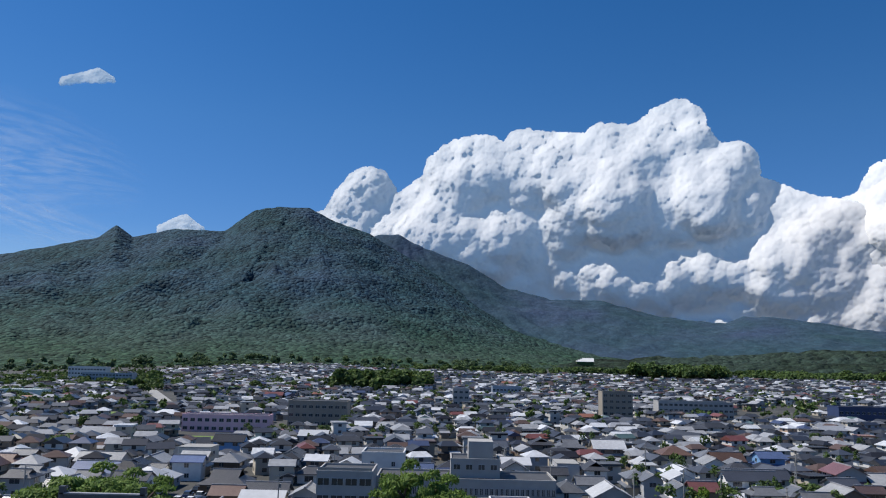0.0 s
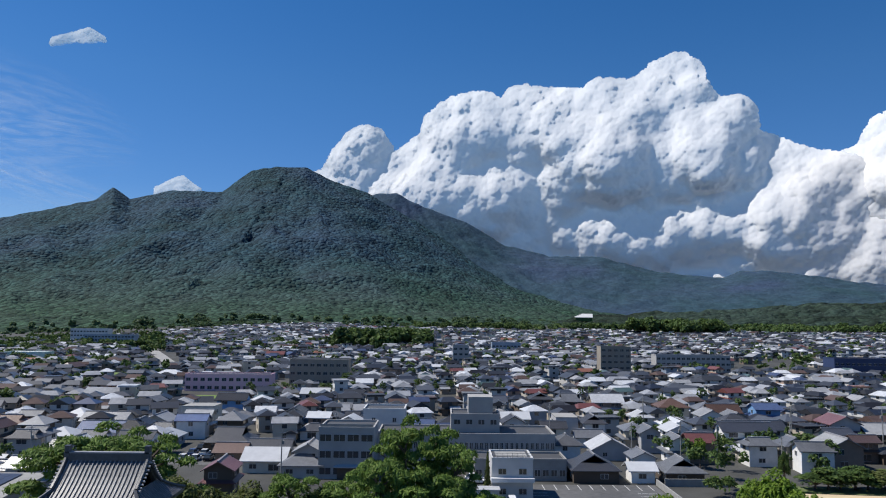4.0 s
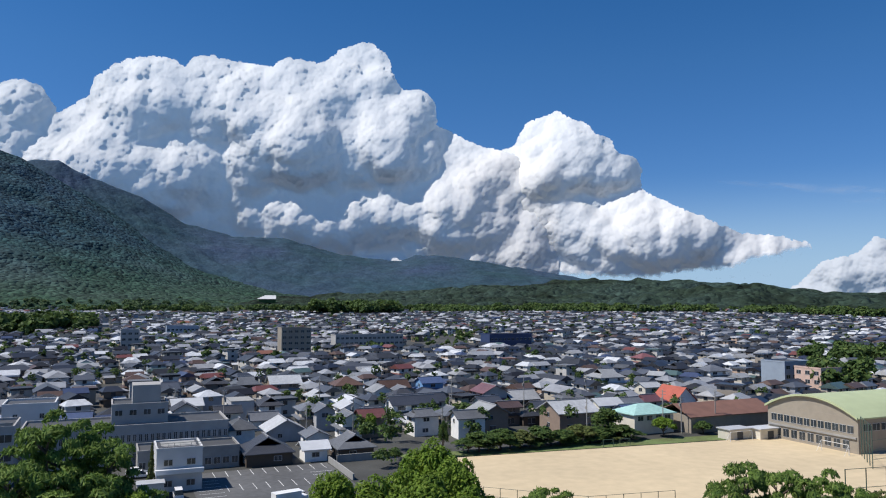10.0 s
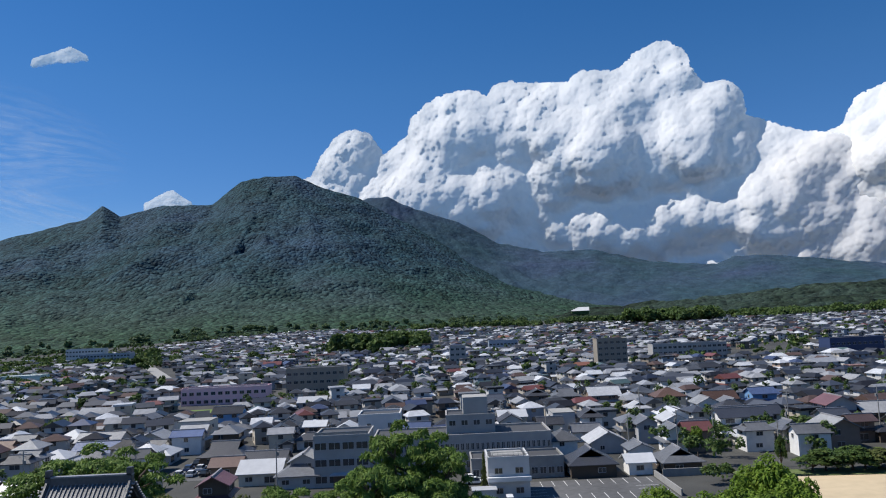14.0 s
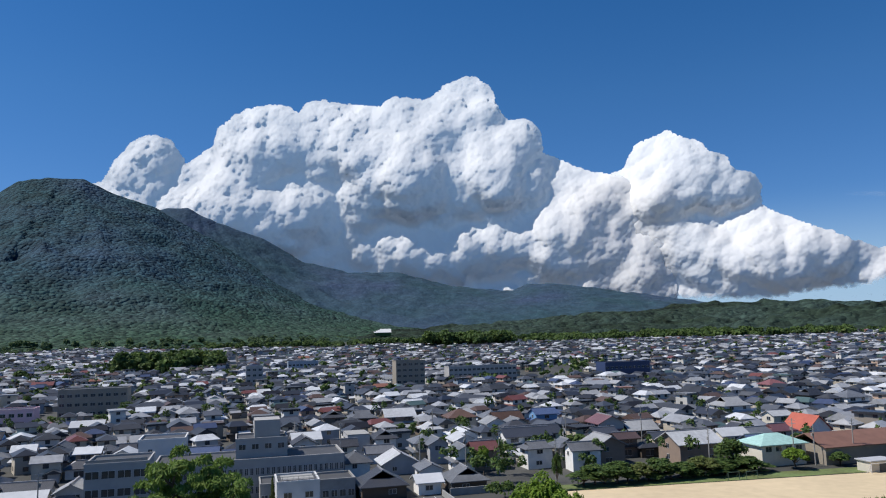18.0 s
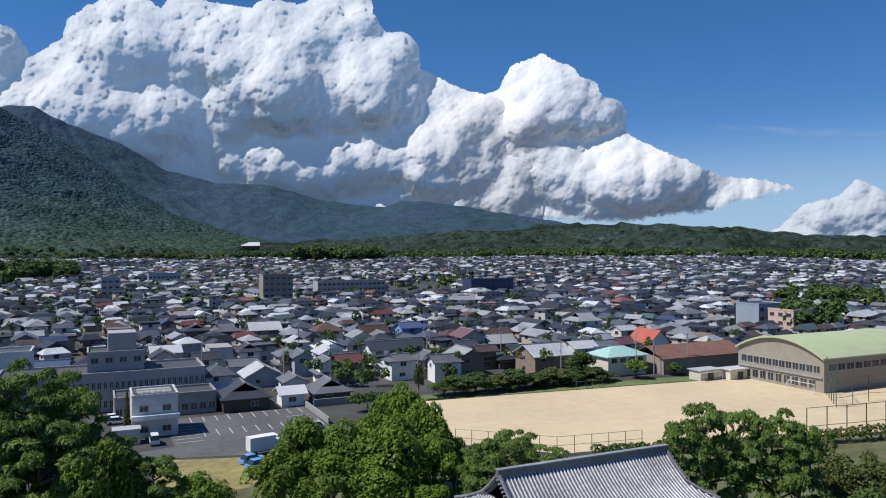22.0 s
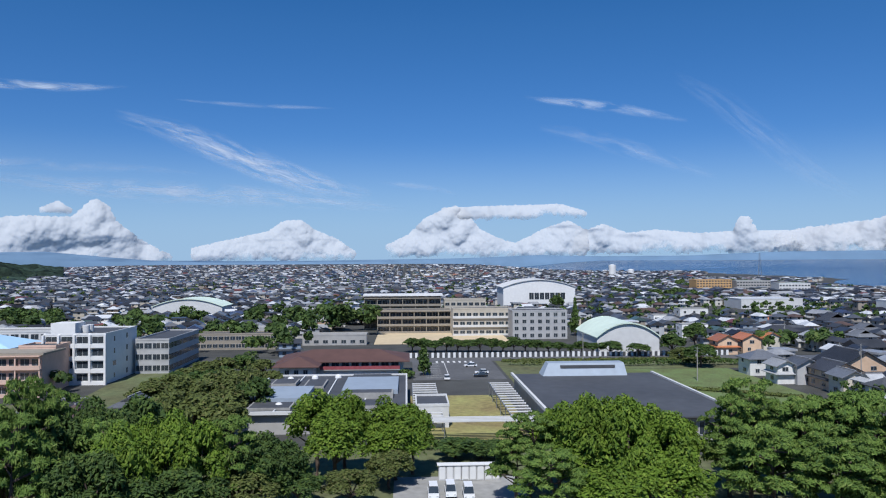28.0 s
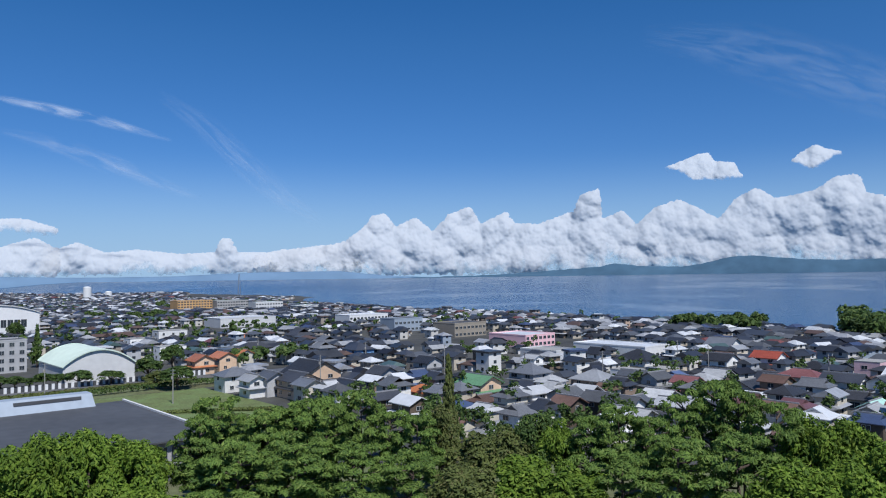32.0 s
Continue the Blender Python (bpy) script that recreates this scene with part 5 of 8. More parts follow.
# red-brown roofed day-care building
dc = thing("day_care_centre", 243, 20, 0, "two-storey white building with red-brown roof and red railing", "building")
Geo().box(-6, 10, -19, 17, 0, 5.6).make("wall", M["offwhite"], dc)
f_, _ = roof_faces("hip", 38, 18, 5.6, 2.4, 1.0)
ob = Geo().slab(f_, 0.2).make("roof", M["rust"], dc)
ob.matrix_basis = pose(2, -1, 0, 0, 0, 90)
Geo().box(-14, -2, 7, 17, 0, 5.2).make("wing", M["offwhite"], dc)
f_, _ = roof_faces("hip", 14, 12, 5.2, 2.0, 0.8)
ob = Geo().slab(f_, 0.2).make("wing_roof", M["rust"], dc)
ob.matrix_basis = pose(-8, 12, 0)
Geo().box(-7.2, -7.0, -18, 6, 2.9, 3.9).make("railing", mat("red_railing", (0.27, 0.06, 0.07), 0.6), dc)
Geo().box(-7.2, -6, -18, 6, 2.6, 2.9).make("gallery", M["concrete"], dc)
row_windows(dc, "-x", -6, -18, 6, 3.4, 8, 2.2, 1.5)
row_windows(dc, "-x", -14, 8, 16, 2.6, 3, 1.2, 1.2)

# car park beyond, road and parapet with white posts
lot = thing("car_park", 254, -15, 0.04, "asphalt car park with white lines behind the museum", "car park")
Geo().box(-22, 22, -15, 13, -0.2, 0.02).make("asphalt", M["asphalt"], lot)
for i in range(9):
    Geo().box(-18 + i * 4, -17.8 + i * 4, 4, 9, 0.02, 0.035).make("bay_line", M["line"], lot)
Geo().box(-20, 20, 1.9, 2.1, 0.02, 0.035).make("bay_line", M["line"], lot)
for i in range(7):
    Geo().box(16 , 20, -8 + i * 2.0, -7.2 + i * 2.0, 0.02, 0.035).make("crossing_stripe", M["line"], lot)
par = thing("parapet", 284, -60, 0, "road parapet with a row of white posts and dark panels", "parapet")
Geo().box(-0.15, 0.15, -60, 62, 0, 1.6).make("panel", M["darkroof"], par)
for i in range(61):
    Geo().box(-0.35, -0.15, -60 + i * 2, -59.1 + i * 2, 0, 1.9).make("post", M["white"], par)
road = link_mesh("road", [(274, -130, 0.05), (283.5, -130, 0.05), (283.5, 60, 0.05), (274, 60, 0.05)], [(0, 1, 2, 3)], M["asphalt"])
tagged(road, "grey asphalt road behind the museum", "road", kind="structure")

# second school and its halls
block("school_building", 382, 394, -22, 14.5, 11.0, M["tan"], "tan three-storey school wing with deep open galleries", "-x", 3, 12, win=(2.4, 1.9), ledge=2.0)
rw = block("school_building", 402, 414, -18, 22, 16.5, M["tan"], "tan four-storey school wing with galleries and a white roof canopy", "-x", 4, 13, win=(2.4, 1.9), ledge=2.0)
Geo().box(-7, 6, -21, 20.6, 17.4, 18.3).make("roof_canopy", M["white"], rw)
for i in range(8):
    Geo().box(-5.8, -5.4, -18 + i * 5, -17.6 + i * 5, 16.5, 17.4).make("post", M["steel"], rw)
block("school_building", 405, 417, -42, -20, 15.0, M["cream"], "cream school wing behind the court", "-x", 4, 7, win=(2.2, 1.5))
mid = block("school_building", 366, 378, -50, -22, 12.6, M["cream"], "cream three-storey school wing with pale ledges", "-x", 3, 9, win=(2.2, 1.5))
for f in range(3):
    Geo().box(-6.9, -6.0, -14, 14, f * 4.2 - 0.2, f * 4.2 + 0.9).make("ledge", M["offwhite"], mid)
block("school_building", 347, 362, -73, -48, 12.6, M["palegrey"], "pale grey four-storey school block with square windows", "-x -y", 4, 7, win=(1.7, 1.6), roof=M["darkroof"])
yard = link_mesh("school_yard", [(330, -46, 0.06), (380, -46, 0.06), (380, 14, 0.06), (330, 14, 0.06)], [(0, 1, 2, 3)], M["sand"])
tagged(yard, "pale sand yard before the school wings", "ground", kind="structure")
block("school_building", 316, 325, 48, 90, 6.2, M["tan"], "long low two-storey school building with window rows", "-x", 2, 18, win=(2.2, 1.4))
block("row_building", 329, 338, 17, 44, 4.2, M["greywall"], "low grey flat-roofed row behind the day-care building", "-x", 1, 7, win=(2.0, 1.3), roof=M["concrete"])
block("row_building", 340, 350, 52, 84, 6.4, M["palegrey"], "pale two-storey flat-roofed row building", "-x", 2, 9, win=(2.2, 1.4), roof=M["concrete"])
KEEP += [(310, 352, 14, 94)]
h2 = vault("sports_hall", 575, 615, -128.4, -73.4, 15.8, 21.6, M["white"], M["offwhite"], "large white sports hall with shallow barrel roof")
row_windows(h2, "-x", -20, -20, 8, 6.5, 7, 3.4, 5.0)
vault("sports_hall", 296, 330, -98, -73.5, 5.8, 11.3, M["offwhite"], M["mint"], "sports hall with pale mint barrel roof")
vault("sports_hall", 520, 548, 124, 170, 6, 11.2, M["offwhite"], M["mint"], "sports hall with mint green barrel roof")

# larger buildings farther off in the town
def put(az, r, w, d, h, wall, label, floors=3, name="apartment_block", bays=0, roof=None, win=(2.0, 1.4)):
    x, y = bearing(az, r)
    KEEP.append((x - w / 2 - 4, x + w / 2 + 4, y - d / 2 - 4, y + d / 2 + 4))
    side = "-y" if abs(az) < 50 else "-x"
    return block(name, x - w / 2, x + w / 2, y - d / 2, y + d / 2, h, wall, label, side, floors, bays, roof, win, z=float(land_z(x, y)))


put(-15.4, 372, 40, 10, 7.5, M["pinkbld"], "long pink two-storey shop building", 2, "shop_building")
put(-8.9, 400, 30, 14, 12.5, M["tan"], "tan three-storey building with flat roof", 3)
put(13.0, 470, 18, 12, 17.5, M["tan"], "tan five-storey apartment block with window grid", 5)
put(1.6, 520, 11, 11, 14.5, M["greywall"], "grey concrete apartment tower", 4)
put(18.4, 520, 48, 12, 10.5, M["greywall"], "long grey municipal building with terraces", 3, "municipal_building")
put(28.9, 545, 34, 14, 10.0, mat("navy_wall", (0.03, 0.05, 0.12), 0.6, var=0.1), "dark navy shop building with flat roof", 2, "shop_building")
put(-23.5, 800, 48, 12, 13.0, M["bluegrey"], "blue-grey apartment terrace at the foot of the mountain", 4)
put(-24.8, 900, 40, 12, 17.0, M["offwhite"], "white apartment slab at the foot of the mountain", 4)
put(-28.5, 640, 30, 14, 6.5, M["mint"], "pale green low hall with white roof", 1, "hall", roof=M["white"])
put(5.0, 690, 26, 14, 9, M["bluegrey"], "pale blue two-storey shop building", 2, "shop_building")
put(48.5, 345, 15, 12, 11, M["bluegrey"], "pale blue-grey apartment block", 3)
put(50.6, 330, 14, 12, 10, M["salmon"], "salmon apartment block with balconies", 3)
put(112.2, 905, 22, 40, 14, M["orangewall"], "ochre five-storey apartment block near the port", 5)
put(114.8, 915, 20, 38, 13, M["greywall"], "grey apartment block with turquoise roof near the port", 4, roof=ROOF["turquoise"])
put(117.4, 890, 18, 34, 11, M["offwhite"], "white and turquoise ferry building by the sea", 3, "ferry_building", roof=ROOF["turquoise"])
put(120.2, 905, 14, 30, 6, M["offwhite"], "low white shed with turquoise roof by the sea", 1, "port_shed", roof=ROOF["turquoise"])
put(115.5, 620, 30, 46, 7, M["offwhite"], "long low shop with pale flat roof", 1, "shop_building", roof=ROOF["pale"])
put(124.3, 600, 20, 36, 8, M["white"], "white two-storey shop by the coast", 2, "shop_building", roof=ROOF["pale"])
put(127.2, 520, 16, 24, 8.5, M["bluegrey"], "pale blue and white shop building", 2, "shop_building")
put(131.5, 470, 20, 26, 8.0, M["tan"], "brown tiled two-storey office building", 2, "office_building")
put(136.0, 400, 26, 22, 6.0, M["pinkbld"], "pink two-storey shop building", 2, "shop_building", roof=ROOF["pale"])
put(143.0, 350, 38, 18, 5.0, M["white"], "long white shop with pale roof", 1, "shop_building", roof=ROOF["pale"])
put(137.8, 330, 20, 14, 4.5, M["offwhite"], "low white showroom with open front", 1, "shop_building", roof=M["concrete"])
gh = thing("greenhouse", 350, 1790, 38, "white greenhouse roofs on the slope under the mountain", "greenhouse")
for i in range(4):
    f_, _ = roof_faces("gable", 42 - i * 5, 9, 2.2, 2.2, 0.2)
    ob = Geo().slab(f_, 0.3).make("bay_roof", M["offwhite"], gh)
    Geo().box(-20 + i * 2.5, 20 - i * 2.5, -4.3, 4.3, -7, 2.0).make("bay_wall", M["hedge"], ob)
    ob.location = (i * 5 - 12, -20 + i * 13, i * 2.2)
for x, y, h, r in ((1880, -520, 26, 9), (1905, -575, 14, 8)):
    t = thing("storage_tank", x, y, 0, "white cylindrical storage tank near the coast", "tank")
    Geo().tube([(0, 0, 0), (0, 0, h)], [r, r], 20).make("shell", M["white"], t)
    Geo().tube([(0, 0, h), (0, 0, h + 2)], [r, r * 0.3], 20).make("cap", M["white"], t)
mast = thing("mast", 1380, -660, 0, "tall steel lattice mast near the port", "mast")
for a in range(3):
    c, s = math.cos(a * 2.094), math.sin(a * 2.094)
    Geo().tube([(c * 4, s * 4, 0), (c * 0.8, s * 0.8, 50)], [0.5, 0.35], 5).make("leg", M["steel"], mast)
for k in range(6):
    zz = 6 + k * 8
    q = 4 - 3.2 * zz / 50
    Geo().tube([(q, 0, zz), (-q / 2, q * 0.87, zz), (-q / 2, -q * 0.87, zz), (q, 0, zz)], [0.25] * 4, 4).make("brace", M["steel"], mast)
KEEP += [(-105, -60, 95, 140)]

# solar roof below the castle
sp = thing("solar_roof_hall", -77, 116, 0, "low hall with a grey roof full of solar panels", "hall")
Geo().box(-15, 12.5, -7.5, 8, 0, 8.2).make("wall", M["greywall"], sp)
Geo().slab([[(-15.5, -8.2, 8.2), (14, -8.2, 8.2), (14, 8.6, 9.3), (-15.5, 8.6, 9.3)]], 0.25).make("roof", M["concrete"], sp)
for i in range(3):
    x0 = -15 + i * 8.6
    for k in range(5):
        Geo().slab([[(x0 + k * 1.62, -7.4, 8.42), (x0 + k * 1.62 + 1.58, -7.4, 8.42), (x0 + k * 1.62 + 1.58, 7.4, 9.40), (x0 + k * 1.62, 7.4, 9.40)]], 0.06).make("solar_panel", M["solar"], sp)

# castle turret with a heavy tiled hip-and-gable roof
M["kawara"] = mat("dark_roof_tiles", (0.085, 0.087, 0.092), 0.42, var=0.3, scale=2.5, bump=0.2, bscale=8)
M["plaster"] = mat("white_plaster", (0.72, 0.71, 0.68), 0.8, var=0.12, scale=0.8)


def turret(x, y, w, d, eave, rise, label, tile=None, cover=None, ornament=True):
    tile = tile or M["kawara"]
    t = thing("turret", x, y, 0, label, "turret")
    Geo().box(-w / 2, w / 2, -d / 2, d / 2, 0, eave).make("wall", M["plaster"], t)
    over = 1.7
    a, b = w / 2 + over, d / 2 + over
    z0, z1 = eave - 0.5, eave + rise
    prof = lambda s: z0 + (z1 - z0) * (0.42 * s + 0.58 * s * s)   # curved fall from ridge (1) to eave (0)
    n = 8
    k = w / 2 - 0.2
    half = lambda s: a + (k - a) * min(1.0, s / 0.5)
    for sg in (-1, 1):
        top = []
        for i in range(n):
            s0, s1 = i / n, (i + 1) / n
            q = [(-half(s0), sg * b * (1 - s0), prof(s0)), (half(s0), sg * b * (1 - s0), prof(s0)), (half(s1), sg * b * (1 - s1), prof(s1)), (-half(s1), sg * b * (1 - s1), prof(s1))]
            top.append(q if sg < 0 else q[::-1])
        Geo().slab(top, 0.3).make("roof_slope", tile, t)
        m = int(2 * a / 0.42)
        for j in range(m + 1):
            xx = -a + 2 * a * j / m
            pts = [(xx, sg * b * (1 - s / 10), prof(s / 10) + 0.05) for s in range(11) if abs(xx) <= half(s / 10) + 0.02]
            if len(pts) > 1:
                Geo().tube(pts, [0.085] * len(pts), 6).make("cover_tile", cover or tile, t)
    for sg in (-1, 1):
        top = []
        for i in range(4):
            s0, s1 = i / 8, (i + 1) / 8
            q = [(sg * half(s0), -b * (1 - s0), prof(s0)), (sg * half(s0), b * (1 - s0), prof(s0)), (sg * half(s1), b * (1 - s1), prof(s1)), (sg * half(s1), -b * (1 - s1), prof(s1))]
            top.append(q[::-1] if sg < 0 else q)
        Geo().slab(top, 0.3).make("end_slope", tile, t)
        m = int(2 * b / 0.42)
        for j in range(m + 1):
            yy = -b + 2 * b * j / m
            pts = [(sg * half(s / 10), yy, prof(s / 10) + 0.05) for s in range(6) if abs(yy) <= b * (1 - s / 10) + 0.02]
            if len(pts) > 1:
                Geo().tube(pts, [0.085] * len(pts), 6).make("cover_tile", cover or tile, t)
        Geo().add([(sg * (k - 0.5), -b * 0.5, prof(0.5)), (sg * (k - 0.5), b * 0.5, prof(0.5)), (sg * (k - 0.5), 0, z1 - 0.2)], [(0, 1, 2), (0, 2, 1)]).make("gable", M["plaster"], t)
        for s2 in (-1, 1):
            Geo().tube([(sg * (k + 0.1), s2 * b * (1 - s), prof(s) + 0.25) for s in (0.5, 0.6, 0.7, 0.8, 0.9, 1.0)], [0.2] * 6, 6).make("verge_ridge", tile, t)
            Geo().tube([(sg * half(s), s2 * b * (1 - s), prof(s) + 0.2) for s in (0, 0.1, 0.2, 0.3, 0.4, 0.5)], [0.18] * 6, 6).make("corner_ridge", tile, t)
            for i in range(9):
                s = 0.5 + i * 0.055
                Geo().tube([(sg * (k + 0.3), s2 * b * (1 - s), prof(s) + 0.1), (sg * (k + 0.55), s2 * b * (1 - s), prof(s) + 0.1)], [0.11, 0.11], 8).make("end_tile", M["ridge"], t)
        if ornament:
            Geo().box(sg * k - 0.25, sg * k + 0.25, -0.3, 0.3, z1 + 0.1, z1 + 1.3).make("ridge_ornament", tile, t)
    Geo().box(-k - 0.3, k + 0.3, -0.25, 0.25, z1 - 0.2, z1 + 0.55).make("ridge", tile, t)
    Geo().box(-k - 0.3, k + 0.3, -0.3, 0.3, z1 + 0.55, z1 + 0.68).make("ridge_cap", M["ridge"], t)
    return t


turret(-33, 76.6, 8.4, 8.0, 17.0, 3.6, "white castle turret with dark curved tile roof and ridge ornaments", cover=mat("worn_cover_tiles", (0.20, 0.20, 0.21), 0.45, var=0.35, scale=2.5))
turret(51, 65, 21.4, 9.0, 9.0, 3.4, "castle gatehouse with grey tiled roof among pines", tile=mat("grey_castle_tiles", (0.15, 0.153, 0.16), 0.45, var=0.3, scale=2.5, bump=0.2, bscale=8), cover=mat("pale_cover_tiles", (0.58, 0.58, 0.59), 0.5, var=0.4, scale=2.5), ornament=False)

# white lockers and vans behind the trees
lk = thing("locker_row", 130, -10, 0, "row of white steel lockers on a paved yard", "lockers")
for i in range(8):
    Geo().box(-0.6, 0.6, -4.9 + i * 1.23, -3.75 + i * 1.23, 0.1, 2.5).make("locker", M["offwhite"], lk)
    Geo().box(-0.66, -0.6, -4.75 + i * 1.23, -3.9 + i * 1.23, 0.3, 2.3).make("locker_door", M["white"], lk)
Geo().box(-0.8, 0.8, -5.1, 5.1, 2.5, 2.62).make("roof", M["white"], lk)
yd = link_mesh("paved_yard", [(112, -18, 0.04), (132, -18, 0.04), (132, 2, 0.04), (112, 2, 0.04)], [(0, 1, 2, 3)], M["concrete"])
tagged(yd, "pale paved yard in the castle park", "yard", kind="structure")

# ---- parked cars ----
M["tyre"] = mat("tyre_rubber", (0.02, 0.02, 0.02), 0.9, var=0.2)
M["lamp_glass"] = mat("lamp_glass", (0.6, 0.6, 0.58), 0.2, var=0.05)
PAINT = {"white": mat("white_car_paint", (0.75, 0.75, 0.75), 0.3, var=0.03), "silver": mat("silver_car_paint", (0.42, 0.43, 0.44), 0.3, 0.4, var=0.03),
         "black": mat("black_car_paint", (0.025, 0.025, 0.028), 0.25, var=0.03), "blue": mat("blue_car_paint", (0.05, 0.09, 0.2), 0.3, var=0.03), "light blue": mat("light_blue_car_paint", (0.12, 0.32, 0.6), 0.3, var=0.03)}


def car(colour, x, y, turn, van=False):
    ln, wd, hb, hr = (3.9, 1.6, 0.95, 1.85) if van else (4.3, 1.7, 0.8, 1.45)
    t = thing("car", x, y, 0.07, f"parked {colour} {'van' if van else 'car'} on the asphalt", "car", turn, "parked cars")
    a, b = ln / 2, wd / 2
    Geo().add([(-a, -b, 0.3), (a, -b, 0.3), (a, b, 0.3), (-a, b, 0.3), (-a + 0.05, -b, hb), (a - 0.1, -b, hb - 0.1), (a - 0.1, b, hb - 0.1), (-a + 0.05, b, hb)],
              [(0, 3, 2, 1), (4, 5, 6, 7), (0, 1, 5, 4), (1, 2, 6, 5), (2, 3, 7, 6), (3, 0, 4, 7)]).make("body", PAINT[colour], t)
    c0, c1, r0, r1 = (-a + 0.08, a - 0.7, -a + 0.2, a - 1.1) if van else (-a + 0.3, a - 1.1, -a + 0.9, a - 1.9)
    Geo().add([(c0, -b + 0.04, hb - 0.03), (c1, -b + 0.04, hb - 0.08), (c1, b - 0.04, hb - 0.08), (c0, b - 0.04, hb - 0.03), (r0, -b + 0.2, hr - 0.05), (r1, -b + 0.2, hr - 0.05), (r1, b - 0.2, hr - 0.05), (r0, b - 0.2, hr - 0.05)],
              [(4, 5, 6, 7), (0, 1, 5, 4), (1, 2, 6, 5), (2, 3, 7, 6), (3, 0, 4, 7)]).make("window_band", M["window"], t)
    Geo().box(r0 - 0.03, r1 + 0.03, -b + 0.17, b - 0.17, hr - 0.06, hr).make("roof", PAINT[colour], t)
    for sx in (-a + 0.8, a - 0.8):
        for sy in (-b + 0.08, b - 0.08):
            Geo().tube([(sx, sy - 0.09, 0.31), (sx, sy + 0.09, 0.31)], [0.31, 0.31], 12).make("wheel", M["tyre"], t)
    for sy in (-b + 0.25, b - 0.25):
        Geo().box(a - 0.06, a + 0.02, sy - 0.15, sy + 0.15, 0.55, 0.68).make("headlight", M["lamp_glass"], t)
    return t


car("white", 121.5, -4.0, 180, True)
car("white", 122.2, -6.6, 180, True)
car("white", 121.0, -9.2, 180, True)
for i, (c, x, y, a) in enumerate((("white", 259, -21.3, 92), ("white", 243.5, -23.5, 90), ("black", 237, -22.5, 90), ("white", 233, -12, 0), ("silver", 42.5, 141.6, 180), ("white", 14, 143.5, 90), ("white", 8, 166, 0), ("white", 8.5, 163, 0))):
    car(c, x, y, a, i in (5,))
rng = random.Random(3)
for k in range(26):
    car(rng.choice(["white", "white", "silver", "black", "black", "blue"]), -62 + (k % 9) * 3.1, 186 + (k // 9) * 7 + rng.uniform(-0.4, 0.4), 90)
hl = thing("car_park", -49, 192, 0.02, "asphalt car park full of parked cars", "car park")
Geo().box(-16, 16, -12, 13, -0.2, 0.03).make("asphalt", M["asphalt"], hl)

# park ground and field patches
def patch(name, pts, material, label, category):
    ob = link_mesh(name, [(x, y, float(land_z(x, y)) + z) for x, y, z in pts], [tuple(range(len(pts)))], material)
    return tagged(ob, label, category, kind="structure")


M["park"] = mat("park_ground", (0.11, 0.12, 0.05), 0.95, var=0.45, scale=0.5, bump=0.4, bscale=4, hue=0.03)
ring = [(*bearing(a, 152), 0.025) for a in range(166, 58, -6)] + [(*bearing(a, 60), 0.025) for a in range(60, 168, 6)]
patch("park_ground", ring[::-1], M["park"], "grassy ground of the castle park under the trees", "ground")
ring = [(*bearing(a, 122), 0.025) for a in range(58, -52, -6)] + [(*bearing(a, 50), 0.025) for a in range(-50, 60, 6)]
patch("park_ground", ring[::-1], M["park"], "grassy bank below the castle wall", "ground")
M["field"] = mat("rice_field", (0.13, 0.20, 0.04), 0.95, var=0.3, scale=0.3, bump=0.3, bscale=3)
for az, r, w, d in ((-23.5, 470, 26, 40), (-17.5, 330, 18, 40), (-14.5, 560, 20, 30), (24, 830, 60, 30), (2, 830, 50, 30), (33, 640, 40, 26), (-33, 560, 30, 40), (62, 640, 50, 40), (6, 1180, 90, 50)):
    x, y = bearing(az, r)
    KEEP.append((x - w / 2, x + w / 2, y - d / 2, y + d / 2))
    patch("field", [(x - w / 2, y - d / 2, 0.2), (x + w / 2, y - d / 2, 0.2), (x + w / 2, y + d / 2, 0.2), (x - w / 2, y + d / 2, 0.2)], M["field"], "small bright green field between the houses", "field")
x0, y0 = bearing(-19.6, 560)
x1, y1 = bearing(-21.8, 1000)
patch("road", [(x0 - 5, y0, 0.15), (x0 + 5, y0, 0.15), (x1 + 5, y1, 0.15), (x1 - 5, y1, 0.15)], M["concrete"], "pale straight road climbing to the mountain", "road")
KEEP += [(x0 - 9 + (x1 - x0) * k / 8, x0 + 9 + (x1 - x0) * k / 8, y0 + (y1 - y0) * (k - 0.6) / 8, y0 + (y1 - y0) * (k + 0.6) / 8) for k in range(9)]

patch("lawn", [(11, 127, 0.05), (16, 109, 0.05), (27, 112, 0.05), (27.5, 127.5, 0.05), (13, 132, 0.05)], M["dry_grass"], "dry yellow grass plot before the car park", "grass")
patch("car_park_apron", [(9, 138, 0.035), (13.5, 133, 0.035), (33, 127.5, 0.035), (46, 131, 0.035), (46, 140, 0.035), (17, 140, 0.035)], M["asphalt"], "grey asphalt apron of the car park", "car park")
car("light blue", 27.6, 124.0, 20)
car("light blue", 28.0, 120.8, 20)
car("white", 33.0, 134.0, 100, True)
lorry = thing("lorry", 30.2, 128.6, 0.05, "white box lorry parked beside dry grass", "lorry", 12)
Geo().box(-2.6, 2.0, -1.0, 1.0, 0.8, 3.1).make("cargo_box", M["white"], lorry)
